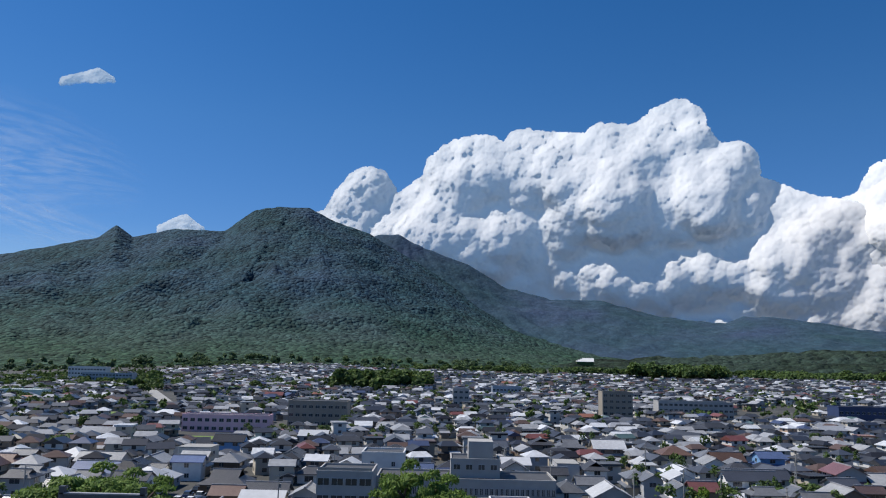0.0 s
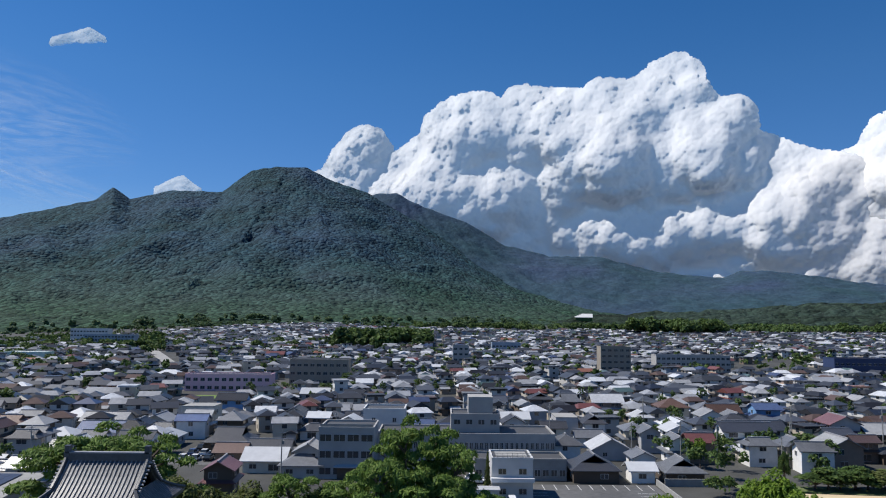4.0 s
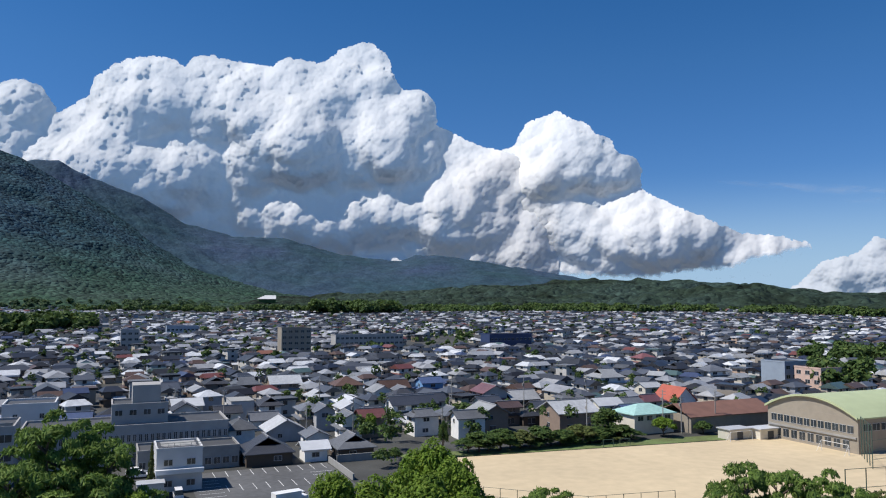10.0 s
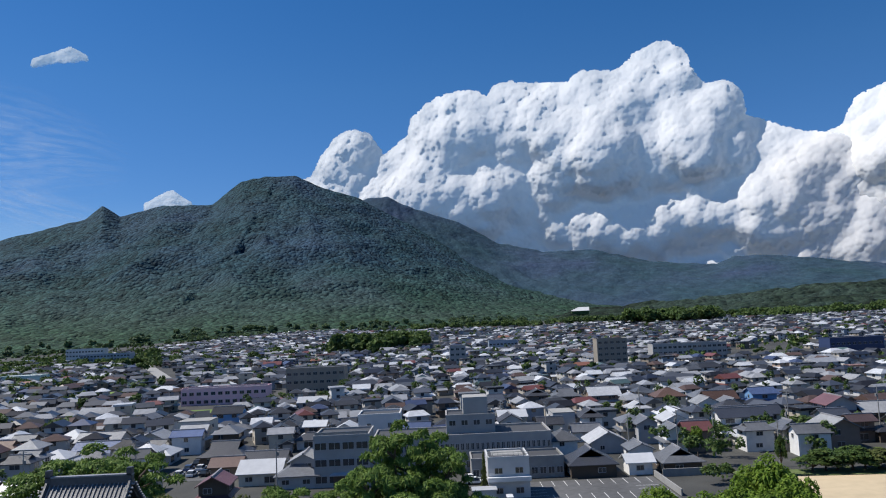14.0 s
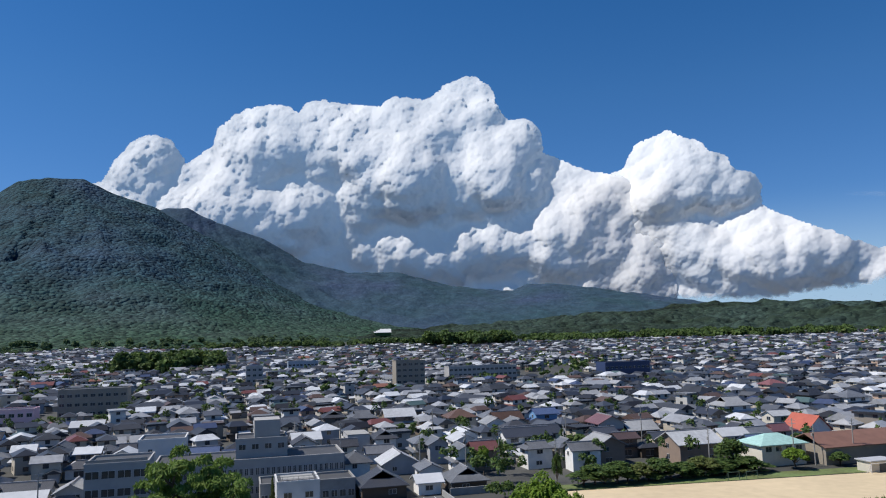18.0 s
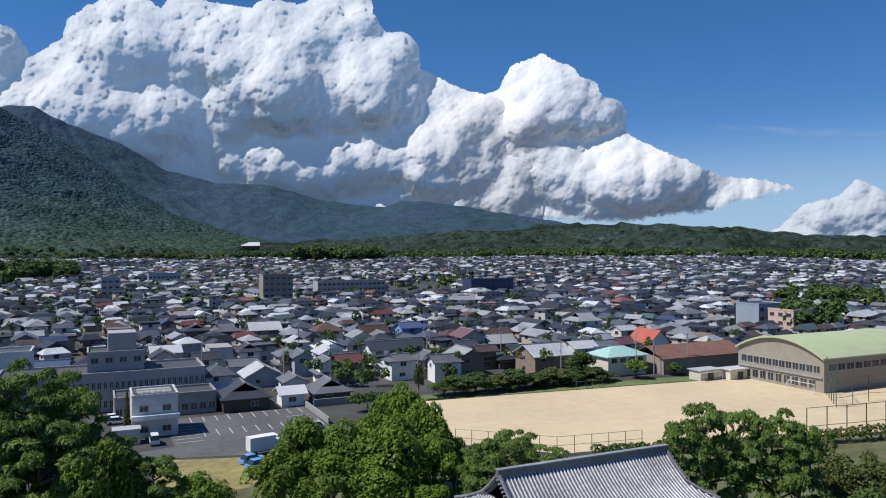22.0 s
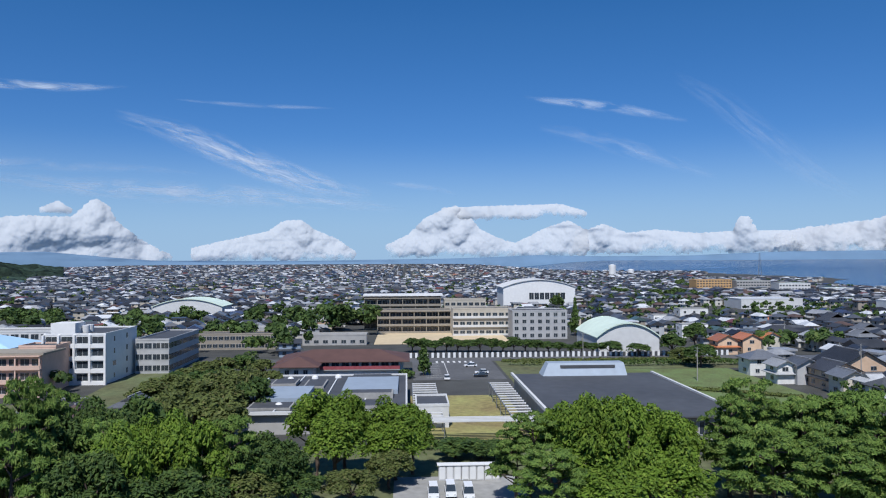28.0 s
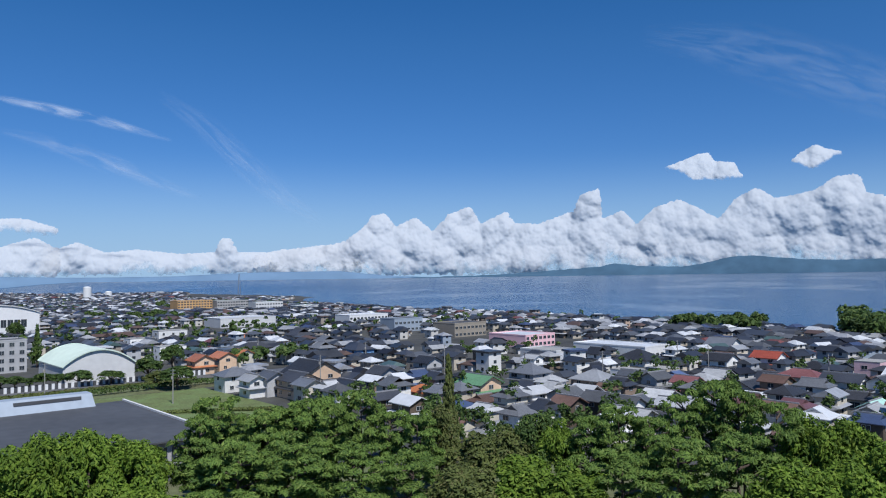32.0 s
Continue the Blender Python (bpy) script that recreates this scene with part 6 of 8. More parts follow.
Geo().add([(2.1, -0.95, 0.5), (3.7, -0.95, 0.5), (3.7, 0.95, 0.5), (2.1, 0.95, 0.5), (2.1, -0.9, 2.2), (3.2, -0.9, 2.2), (3.2, 0.9, 2.2), (2.1, 0.9, 2.2)],
          [(0, 3, 2, 1), (4, 5, 6, 7), (0, 1, 5, 4), (1, 2, 6, 5), (2, 3, 7, 6), (3, 0, 4, 7)]).make("cab", PAINT["white"], lorry)
Geo().box(-2.6, 3.4, -0.5, 0.5, 0.45, 0.8).make("chassis", M["steel"], lorry)
for sx in (-1.7, 2.7):
    for sy in (-0.85, 0.85):
        Geo().tube([(sx, sy - 0.12, 0.4), (sx, sy + 0.12, 0.4)], [0.4, 0.4], 12).make("wheel", M["tyre"], lorry)

# utility poles along the lanes
M["pole"] = mat("concrete_pole", (0.30, 0.29, 0.27), 0.8, var=0.15)


def pole(x, y, h=11.5, turn=0.0):
    t = thing("utility_pole", x, y, float(land_z(x, y)), "grey concrete utility pole with crossarms", "pole", turn, "utility poles")
    Geo().tube([(0, 0, 0), (0, 0, h)], [0.17, 0.11], 8).make("shaft", M["pole"], t)
    for z in (h - 0.5, h - 1.3):
        Geo().box(-0.9, 0.9, -0.06, 0.06, z, z + 0.1).make("crossarm", M["steel"], t)
    Geo().tube([(0.35, 0, h - 2.9), (0.35, 0, h - 2.1)], [0.24, 0.24], 8).make("transformer", M["pole"], t)


for k, (x, y) in enumerate(((-54, 150), (-33, 161), (-25, 186), (47, 185), (58, 182), (66, 180), (75, 166), (112, 160), (136, 160), (143, 161), (154, 160), (30, 205), (88, 190), (100, 215), (120, 205), (-70, 180), (-88, 165), (62, 230), (20, 232), (150, 215), (210, -125), (232, -132), (250, -170), (215, -180), (185, -190), (160, -200), (140, -230), (170, -260), (300, -150), (100, -225), (225, -85), (262, -60))):
    pole(x, y, 10 + k % 3, k * 37 % 180)

# the houses nearest to the castle
house(31.0, 186.0, 6.0, 8.0, 2, "hip", "grey", "white")
house(37.9, 228.9, 6.5, 10.0, 2, "flat", "grey", "grey")
house(34.0, 168.8, 9.7, 10.0, 1, "irimoya", "dark", "timber")
house(43.3, 194.8, 8.9, 9.0, 1, "gable", "silver", "grey")
house(44.2, 166.9, 5.0, 5.0, 1, "gable", "pale", "white")
house(53.0, 167.4, 7.8, 9.0, 1, "irimoya", "grey", "timber")
house(53.6, 209.5, 5.9, 8.0, 2, "hip", "grey", "beige")
house(56.2, 204.6, 5.1, 7.0, 2, "gable", "grey", "grey")
house(64.9, 208.5, 6.1, 8.0, 2, "gable", "pale", "white")
house(58.9, 189.2, 5.0, 7.0, 2, "gable", "grey", "white")
house(64.8, 189.7, 6.1, 6.0, 2, "gable", "maroon", "brown")
house(84.0, 208.9, 13.6, 7.0, 2, "gable", "dark", "white")
house(81.2, 265.6, 9.8, 9.0, 2, "hip", "brown", "cream")
house(85.6, 241.3, 6.6, 8.0, 2, "gable", "silver", "white")
house(92.3, 238.2, 5.5, 8.0, 2, "gable", "grey", "white")
house(61.3, 279.0, 10.7, 9.0, 2, "gable", "silver", "brown")
house(48.0, 281.1, 9.1, 9.0, 2, "irimoya", "grey", "timber")
house(38.2, 287.5, 7.6, 9.0, 2, "irimoya", "dark", "brown")
house(63.4, 238.2, 5.2, 8.0, 2, "irimoya", "silver", "white")
house(45.3, 224.1, 5.8, 8.0, 2, "irimoya", "dark", "white")
house(73.3, 237.0, 10.3, 8.0, 1, "hip", "pale", "grey")
house(48.3, 181.8, 5.2, 7.0, 1, "gable", "grey", "white")
house(-39.2, 175.8, 9.1, 9.0, 1, "gable", "pale", "cream")
house(-40.8, 187.1, 9.2, 8.0, 1, "gable", "dark", "grey")
house(-29.8, 170.7, 9.1, 9.0, 1, "hip", "grey", "grey")
house(-28.9, 173.2, 5.6, 7.0, 2, "gable", "silver", "grey")
house(-19.4, 169.9, 5.0, 8.0, 1, "hip", "silver", "timber")
house(-54.8, 201.6, 11.1, 10.0, 1, "irimoya", "dark", "timber")
house(-60.4, 223.6, 6.7, 8.0, 2, "hip", "grey", "timber")
house(-45.3, 241.7, 5.0, 8.0, 2, "gable", "grey", "white")
house(-38.8, 241.1, 7.9, 8.0, 1, "gable", "pale", "grey")
house(-49.6, 184.5, 6.8, 6.0, 1, "gable", "brown", "brown")
house(-73.4, 206.4, 6.6, 9.0, 1, "hip", "pale", "grey")
house(-86.5, 236.9, 7.3, 9.0, 1, "gable", "silver", "cream")
house(-77.0, 247.8, 10.2, 9.0, 2, "flat", "grey", "cream")
house(-74.1, 274.3, 9.9, 8.0, 2, "gable", "dark", "blue")
house(-94.3, 215.0, 10.9, 9.0, 1, "gable", "blue", "grey")
house(-102.4, 236.1, 13.1, 9.0, 1, "gable", "grey", "grey")
house(-125.8, 177.9, 10.4, 9.0, 3, "gable", "silver", "grey")
house(-120.9, 187.2, 6.5, 5.6, 1, "gable", "silver", "brown")
house(-98.1, 166.9, 7.3, 6.3, 1, "gable", "pale", "timber")
house(-105.4, 165.8, 9.0, 7.7, 1, "gable", "pale", "grey")
house(-102.1, 207.8, 7.4, 8.0, 1, "hip", "pale", "grey")
house(-120.8, 226.6, 5.6, 4.8, 2, "gable", "grey", "brown")
house(-159.8, 224.9, 7.3, 6.3, 1, "hip", "pale", "grey")
house(-143.5, 219.9, 12.3, 10.7, 2, "irimoya", "dark", "timber")
house(-154.4, 260.4, 6.6, 5.7, 2, "gable", "grey", "brown")
house(-115.4, 245.4, 7.9, 9.0, 1, "hip", "pale", "grey")
house(-138.8, 314.3, 11.8, 8.0, 1, "hip", "orange", "cream")
house(-52.6, 324.7, 11.0, 8.0, 1, "gable", "pale", "grey")
house(67.6, 216.4, 6.3, 9.0, 2, "gable", "pale", "white")
house(87.7, 212.7, 15.7, 7.0, 2, "gable", "dark", "cream")
house(84.0, 202.7, 5.0, 6.0, 1, "gable", "pale", "white")
house(111.2, 259.3, 8.1, 7.0, 2, "gable", "blue", "blue")
house(96.8, 184.7, 7.9, 9.0, 2, "gable", "silver", "brown")
house(107.0, 192.1, 5.5, 4.8, 2, "gable", "brown", "brown")
house(118.8, 225.9, 8.5, 9.0, 2, "gable", "maroon", "grey")
house(118.9, 178.9, 12.0, 10.4, 2, "gable", "silver", "brown")
house(112.6, 190.0, 5.8, 5.0, 1, "hip", "dark", "timber")
house(135.6, 173.7, 5.6, 4.8, 2, "gable", "blue", "grey")
house(186.1, 253.6, 11.3, 9.8, 2, "irimoya", "silver", "white")
house(177.5, 216.9, 7.0, 6.0, 2, "gable", "silver", "cream")
house(129.3, 224.1, 9.8, 8.5, 1, "gable", "silver", "timber")
house(92.2, 197.4, 6.6, 8.0, 1, "gable", "dark", "grey")
house(262.5, 324.1, 9.9, 8.5, 2, "hip", "maroon", "beige")
house(240.7, 272.7, 8.7, 7.5, 2, "irimoya", "dark", "timber")
house(208.7, 222.8, 7.2, 6.2, 2, "irimoya", "silver", "timber")
house(246.4, 257.9, 10.8, 9.3, 2, "hip", "grey", "white")
house(91.3, 260.1, 7.3, 8.0, 2, "hip", "grey", "white")
house(93.6, 251.0, 9.3, 8.0, 2, "gable", "brown", "grey")
house(288.2, -120.0, 8.0, 7.5, 2, "gable", "orange", "peach")
house(293.0, -131.3, 9.0, 7.1, 2, "gable", "orange", "peach")
house(297.1, -141.5, 8.0, 7.0, 2, "gable", "orange", "cream")
house(237.2, -109.7, 8.0, 10.2, 2, "hip", "grey", "white")
house(220.9, -107.8, 7.0, 5.3, 2, "gable", "silver", "white")
house(219.6, -113.4, 7.7, 6.7, 2, "gable", "grey", "grey")
house(210.5, -117.6, 10.3, 8.9, 2, "gable", "dark", "peach")
house(414.6, -204.6, 8.0, 14.4, 1, "hip", "orange", "beige")
house(411.2, -139.1, 10.0, 12.8, 2, "flat", "grey", "white")
house(420.2, -158.4, 10.0, 15.7, 3, "flat", "pale", "white")
house(350.3, -131.9, 8.0, 12.1, 2, "flat", "pale", "white")
house(323.8, -159.9, 8.0, 13.4, 2, "hip", "dark", "grey")
house(313.1, -172.5, 9.2, 8.0, 2, "hip", "grey", "cream")
house(300.1, -181.2, 8.8, 7.6, 2, "irimoya", "grey", "grey")
house(166.6, -151.3, 9.3, 8.0, 2, "gable", "green", "peach")
house(179.3, -140.6, 7.3, 6.3, 1, "hip", "orange", "peach")
house(181.6, -131.7, 7.6, 6.5, 2, "irimoya", "grey", "white")
house(156.4, -156.3, 7.3, 6.3, 1, "hip", "silver", "grey")
house(172.2, -178.9, 10.2, 8.8, 2, "hip", "grey", "grey")
house(147.7, -180.0, 10.7, 9.2, 2, "hip", "silver", "brown")
house(158.8, -174.2, 5.8, 5.0, 1, "hip", "silver", "brown")
house(124.9, -178.5, 7.6, 6.6, 1, "gable", "silver", "white")
house(161.2, -215.1, 8.7, 7.5, 1, "flat", "grey", "white")
house(155.4, -226.3, 8.9, 7.7, 1, "flat", "brown", "beige")
house(192.9, -239.5, 8.4, 7.3, 2, "irimoya", "dark", "white")
house(184.0, -254.9, 13.6, 11.7, 1, "hip", "dark", "white")
house(176.0, -305.6, 11.3, 9.7, 2, "gable", "grey", "white")
house(146.4, -249.0, 9.5, 8.2, 2, "gable", "dark", "white")
house(116.8, -210.5, 6.6, 8.0, 1, "gable", "dark", "grey")
house(138.2, -268.3, 9.2, 8.0, 2, "gable", "red", "white")
house(107.8, -225.6, 11.9, 7.0, 2, "hip", "maroon", "cream")
house(95.4, -223.8, 9.9, 7.0, 2, "gable", "dark", "white")
house(104.6, -270.4, 7.9, 9.0, 2, "flat", "turquoise", "pink")
house(79.2, -199.7, 5.0, 7.0, 1, "gable", "turquoise", "grey")
house(121.5, -267.2, 9.5, 8.0, 1, "hip", "dark", "grey")
house(224.4, -130.6, 14.8, 12.8, 2, "gable", "dark", "peach")
house(205.6, -145.4, 7.1, 6.2, 2, "gable", "dark", "grey", panels=True)
house(204.2, -131.0, 7.6, 6.6, 1, "gable", "dark", "grey", panels=True)
house(280.8, -187.5, 10.8, 9.3, 2, "hip", "dark", "blue")
house(247.8, -188.2, 6.2, 5.4, 2, "hip", "dark", "peach")
house(218.3, -174.7, 7.9, 6.8, 2, "gable", "dark", "grey", panels=True)
house(376.3, -214.2, 13.0, 11.2, 2, "irimoya", "dark", "grey")
house(323.9, -198.0, 11.2, 9.7, 2, "irimoya", "grey", "timber")
house(198.7, -209.3, 5.6, 4.9, 2, "gable", "silver", "white")
house(201.5, -232.0, 9.3, 8.0, 1, "gable", "pale", "white")
house(117.2, -231.7, 12.5, 7.0, 1, "gable", "dark", "peach")

# more houses of the near streets
rng = random.Random(5)
ROOF_PICK = ["grey"] * 8 + ["dark"] * 6 + ["silver"] * 4 + ["pale"] * 2 + ["brown", "maroon", "blue", "brown"]
WALL_PICK = ["cream"] * 4 + ["white"] * 5 + ["grey"] * 3 + ["beige"] * 3 + ["brown"] * 2 + ["timber"] * 3
spots = []
for gx in np.arange(-260, 330, 9.4):
    for gy in np.arange(-330, 330, 8.6):
        r, az = math.hypot(gx, gy), math.degrees(math.atan2(gx, gy))
        if r < 168 and az > 20 or r < 150 or r > 300 or az < -46 or az > 166:
            continue
        if round(gx / 9.4) % 6 == 0 or round(gy / 8.6) % 7 == 0:
            if rng.random() < 0.8:
                continue
        spots.append((r, gx + rng.uniform(-1.5, 1.5), gy + rng.uniform(-1.2, 1.2)))
spots.sort()
for r, x, y in spots:
    if len(HOUSES) >= 300:
        break
    w, d = rng.uniform(5.8, 8.2), rng.uniform(4.8, 6.2)
    if rng.random() < 0.35:
        w, d = d, w
    if not free(x, y, 6) or any(abs(x - a) < (c + 7.2) / 2 and abs(y - b) < (c + 6) / 2 for a, b, c in HOUSES) or rng.random() < 0.06:
        continue
    st = 2 if rng.random() < 0.68 else 1
    house(x, y, w, d, st, rng.choice(["gable", "gable", "hip", "irimoya", "irimoya"]), rng.choice(ROOF_PICK), rng.choice(WALL_PICK), rng.uniform(-4, 4))
TOWN_R = r

# the rest of the town, out to the foot of the hills
rs_ = np.random.RandomState(8)
roof_v, roof_f, wall_v, wall_f, win_v, win_f = [], [], [], [], [], []


def far_house(x, y, w, d, st, hip, ang, detail, wing=False):
    z = float(land_z(x, y)) - 0.3
    c, s = math.cos(ang), math.sin(ang)
    tr = lambda a, b, e: (x + a * c - b * s, y + a * s + b * c, z + e)
    h = 2.5 * st + 0.2
    n = len(wall_v)
    a, b = w / 2, d / 2
    wall_v.extend([tr(-a, -b, 0), tr(a, -b, 0), tr(a, b, 0), tr(-a, b, 0), tr(-a, -b, h), tr(a, -b, h), tr(a, b, h), tr(-a, b, h)])
    wall_f.extend([(n, n + 1, n + 5, n + 4), (n + 1, n + 2, n + 6, n + 5), (n + 2, n + 3, n + 7, n + 6), (n + 3, n, n + 4, n + 7)])
    a, b = a + 0.55, b + 0.55
    rise = d * 0.27 + 0.2
    n = len(roof_v)
    if hip == 3:
        roof_v.extend([tr(-a, -b, h), tr(a, -b, h), tr(a, b, h), tr(-a, b, h), tr(-a, -b, h + 0.7), tr(a, -b, h + 0.7), tr(a, b, h + 0.7), tr(-a, b, h + 0.7)])
        roof_f.extend([(n, n + 1, n + 5, n + 4), (n + 1, n + 2, n + 6, n + 5), (n + 2, n + 3, n + 7, n + 6), (n + 3, n, n + 4, n + 7), (n + 4, n + 5, n + 6, n + 7)])
    else:
        k = a if hip == 0 else max(0.4, a - b * (1 if hip == 1 else 0.5))
        t = h + rise
        roof_v.extend([tr(-a, -b, h - 0.1), tr(a, -b, h - 0.1), tr(a, b, h - 0.1), tr(-a, b, h - 0.1), tr(-a, -b, h + 0.12), tr(a, -b, h + 0.12), tr(a, b, h + 0.12), tr(-a, b, h + 0.12), tr(-k, 0, t), tr(k, 0, t)])
        roof_f.extend([(n + 4, n + 5, n + 9, n + 8), (n + 6, n + 7, n + 8, n + 9), (n + 5, n + 6, n + 9), (n + 7, n + 4, n + 8), (n, n + 1, n + 5, n + 4), (n + 1, n + 2, n + 6, n + 5), (n + 2, n + 3, n + 7, n + 6), (n + 3, n, n + 4, n + 7), (n + 3, n + 2, n + 1, n)])
    if detail and st == 2 and hip != 3 and rs_.rand() < 0.6:
        # the lower roof round the ground floor
        o, hi, lo, a, b = 1.0, 3.3, 2.75, w / 2, d / 2
        m = len(roof_v)
        roof_v.extend([tr(-a - o, -b - o, lo), tr(a + o, -b - o, lo), tr(a + o, b + o, lo), tr(-a - o, b + o, lo), tr(-a, -b, hi), tr(a, -b, hi), tr(a, b, hi), tr(-a, b, hi), tr(-a + 0.04, -b, hi)])
        roof_f.extend([(m, m + 1, m + 5, m + 4), (m + 1, m + 2, m + 6, m + 5), (m + 2, m + 3, m + 7, m + 6), (m + 3, m, m + 4, m + 7), (m + 4, m + 8, n)])
    if detail and rs_.rand() < 0.55 and hip != 3 and not wing:
        sx_ = rs_.choice([-1, 1])
        far_house(x + c * sx_ * w * 0.3 - s * (-d * 0.55), y + s * sx_ * w * 0.3 + c * (-d * 0.55) if y > 0 else y + s * sx_ * w * 0.3 + c * (d * 0.5), w * 0.5, d * 0.5, 1, rs_.choice([0, 1]), ang + (math.pi / 2 if rs_.rand() < 0.4 else 0), False, True)
    if detail:
        for e in range(st):
            for side, lim in ((0, w), (1, d)):
                m = 2 if lim > 7.5 else 1
                for i in range(m):
                    q = (i + 0.5) * lim / m - lim / 2
                    n = len(win_v)
                    z0, z1 = e * 2.75 + 1.1, e * 2.75 + 2.3
                    if side == 0:
                        f = -d / 2 - 0.06 if (s * (5 - x) * -1 + c * (0 - y)) < 0 else d / 2 + 0.06
                        win_v.extend([tr(q - 0.7, f, z0), tr(q + 0.7, f, z0), tr(q + 0.7, f, z1), tr(q - 0.7, f, z1)])
                    else:
                        f = -w / 2 - 0.06 if (c * (5 - x) + s * (0 - y)) < 0 else w / 2 + 0.06
                        win_v.extend([tr(f, q - 0.7, z0), tr(f, q + 0.7, z0), tr(f, q + 0.7, z1), tr(f, q - 0.7, z1)])
                    win_f.append((n, n + 1, n + 2, n + 3))


def fill_town(r0, r1, sx, sy, big, az0, az1):
    gx, gy = np.meshgrid(np.arange(-r1, r1, sx), np.arange(-r1, r1, sy), indexing="ij")
    lane = ((np.round(gx / sx).astype(int) % 6 == 0) | (np.round(gy / sy).astype(int) % 7 == 0)) & (rs_.rand(*gx.shape) < 0.75)
    gx = gx + rs_.uniform(-1.6, 1.6, gx.shape)
    gy = gy + rs_.uniform(-1.4, 1.4, gy.shape)
    r, az = np.hypot(gx, gy), np.degrees(np.arctan2(gx, gy))
    ok = (r > r0) & (r < r1) & (az > az0) & (az < az1) & ~lane & (gy > shore_y(gx) + 25)
    green = waves(gx, gy, 260, 77, 3)
    edge = smoothstep(1150, 1500, r) * (az < 64) * 0.9 + smoothstep(700, 1250, r) * (1 - smoothstep(-28, -10, az)) * 0.8
    ok &= (green + rs_.uniform(-0.15, 0.15, gx.shape)) > -0.36 + edge * 0.9
    for x, y, rr in zip(gx[ok], gy[ok], r[ok]):
        if not free(x, y, 7) or any(abs(x - a) < (c + 7) / 2 and abs(y - b) < (c + 6) / 2 for a, b, c in NEAR_H):
            continue
        w, d = rs_.uniform(7.2, 10) * big, rs_.uniform(6, 7.8) * big
        if rs_.rand() < 0.04:
            w, d = w * 1.8, d * 1.4
        ang = rs_.normal(0, 0.12) + (math.pi / 2 if rs_.rand() < 0.35 else 0) + 0.25 * math.sin(x / 400 + y / 300)
        st = 2 if rs_.rand() < 0.6 else 1
        kind = 3 if rs_.rand() < 0.06 else rs_.choice([0, 0, 1, 2])
        far_house(x, y, w, d, st + (1 if kind == 3 and rs_.rand() < 0.4 else 0), kind, ang, rr < 800)


NEAR_H = HOUSES[:]
fill_town(TOWN_R - 40, 420, 9.4, 8.6, 0.8, -47, 167)
NEAR_H = []
fill_town(420, 1500, 9.2, 8.6, 0.78, -47, 167)
fill_town(1500, 3700, 24, 22, 1.35, 62, 112)
walls = link_mesh("far_houses", wall_v, wall_f, M["far_wall"])
tagged(walls, "dense town of pale-walled houses with grey tiled roofs", "houses", kind="stuff")
tagged(link_mesh("roofs", roof_v, roof_f, M["far_roof"], walls), kind="stuff")
tagged(link_mesh("windows", win_v, win_f, M["window"], walls), kind="stuff")

# ---- trees ----
def leaf_mat(name, cols, rough=0.6):
    m = mat(name, cols[0][1], rough, var=0.25, scale=0.8, island=cols, spec=0.16)
    nt = m.node_tree
    b = nt.nodes["Principled BSDF"]
    tr = nt.nodes.new("ShaderNodeBsdfTranslucent")
    mx = nt.nodes.new("ShaderNodeMixShader")
    mx.inputs["Fac"].default_value = 0.28
    src = b.inputs["Base Color"].links[0].from_socket
    nt.links.new(src, tr.inputs["Color"])
    nt.links.new(b.outputs[0], mx.inputs[1])
    nt.links.new(tr.outputs[0], mx.inputs[2])
    nt.links.new(mx.outputs[0], nt.nodes["Material Output"].inputs["Surface"])
    return m


LEAF = {"pine": leaf_mat("pine_needles", [(0.4, (0.118, 0.190, 0.040)), (0.3, (0.155, 0.235, 0.050)), (0.2, (0.080, 0.140, 0.035)), (0.1, (0.20, 0.265, 0.065))]),
        "broad": leaf_mat("broad_leaves", [(0.4, (0.121, 0.198, 0.024)), (0.3, (0.160, 0.242, 0.031)), (0.2, (0.088, 0.149, 0.024)), (0.1, (0.209, 0.286, 0.044))]),
        "dark": leaf_mat("dark_leaves", [(0.4, (0.070, 0.117, 0.032)), (0.3, (0.092, 0.145, 0.036)), (0.2, (0.048, 0.084, 0.028)), (0.1, (0.122, 0.168, 0.042))]),
        "olive": leaf_mat("olive_leaves", [(0.4, (0.116, 0.143, 0.042)), (0.3, (0.143, 0.171, 0.050)), (0.2, (0.083, 0.105, 0.036)), (0.1, (0.176, 0.171, 0.066))]),
        "edge": leaf_mat("forest_edge_leaves", [(0.4, (0.085, 0.135, 0.065)), (0.3, (0.105, 0.16, 0.07)), (0.2, (0.065, 0.105, 0.055)), (0.1, (0.14, 0.19, 0.07))]),
        "wood": leaf_mat("wood_leaves", [(0.4, (0.070, 0.115, 0.034)), (0.3, (0.092, 0.145, 0.038)), (0.2, (0.050, 0.086, 0.03)), (0.1, (0.125, 0.17, 0.046))])}
M["bark"] = mat("bark", (0.09, 0.065, 0.05), 0.9, var=0.35, scale=2, bump=0.6, bscale=6)


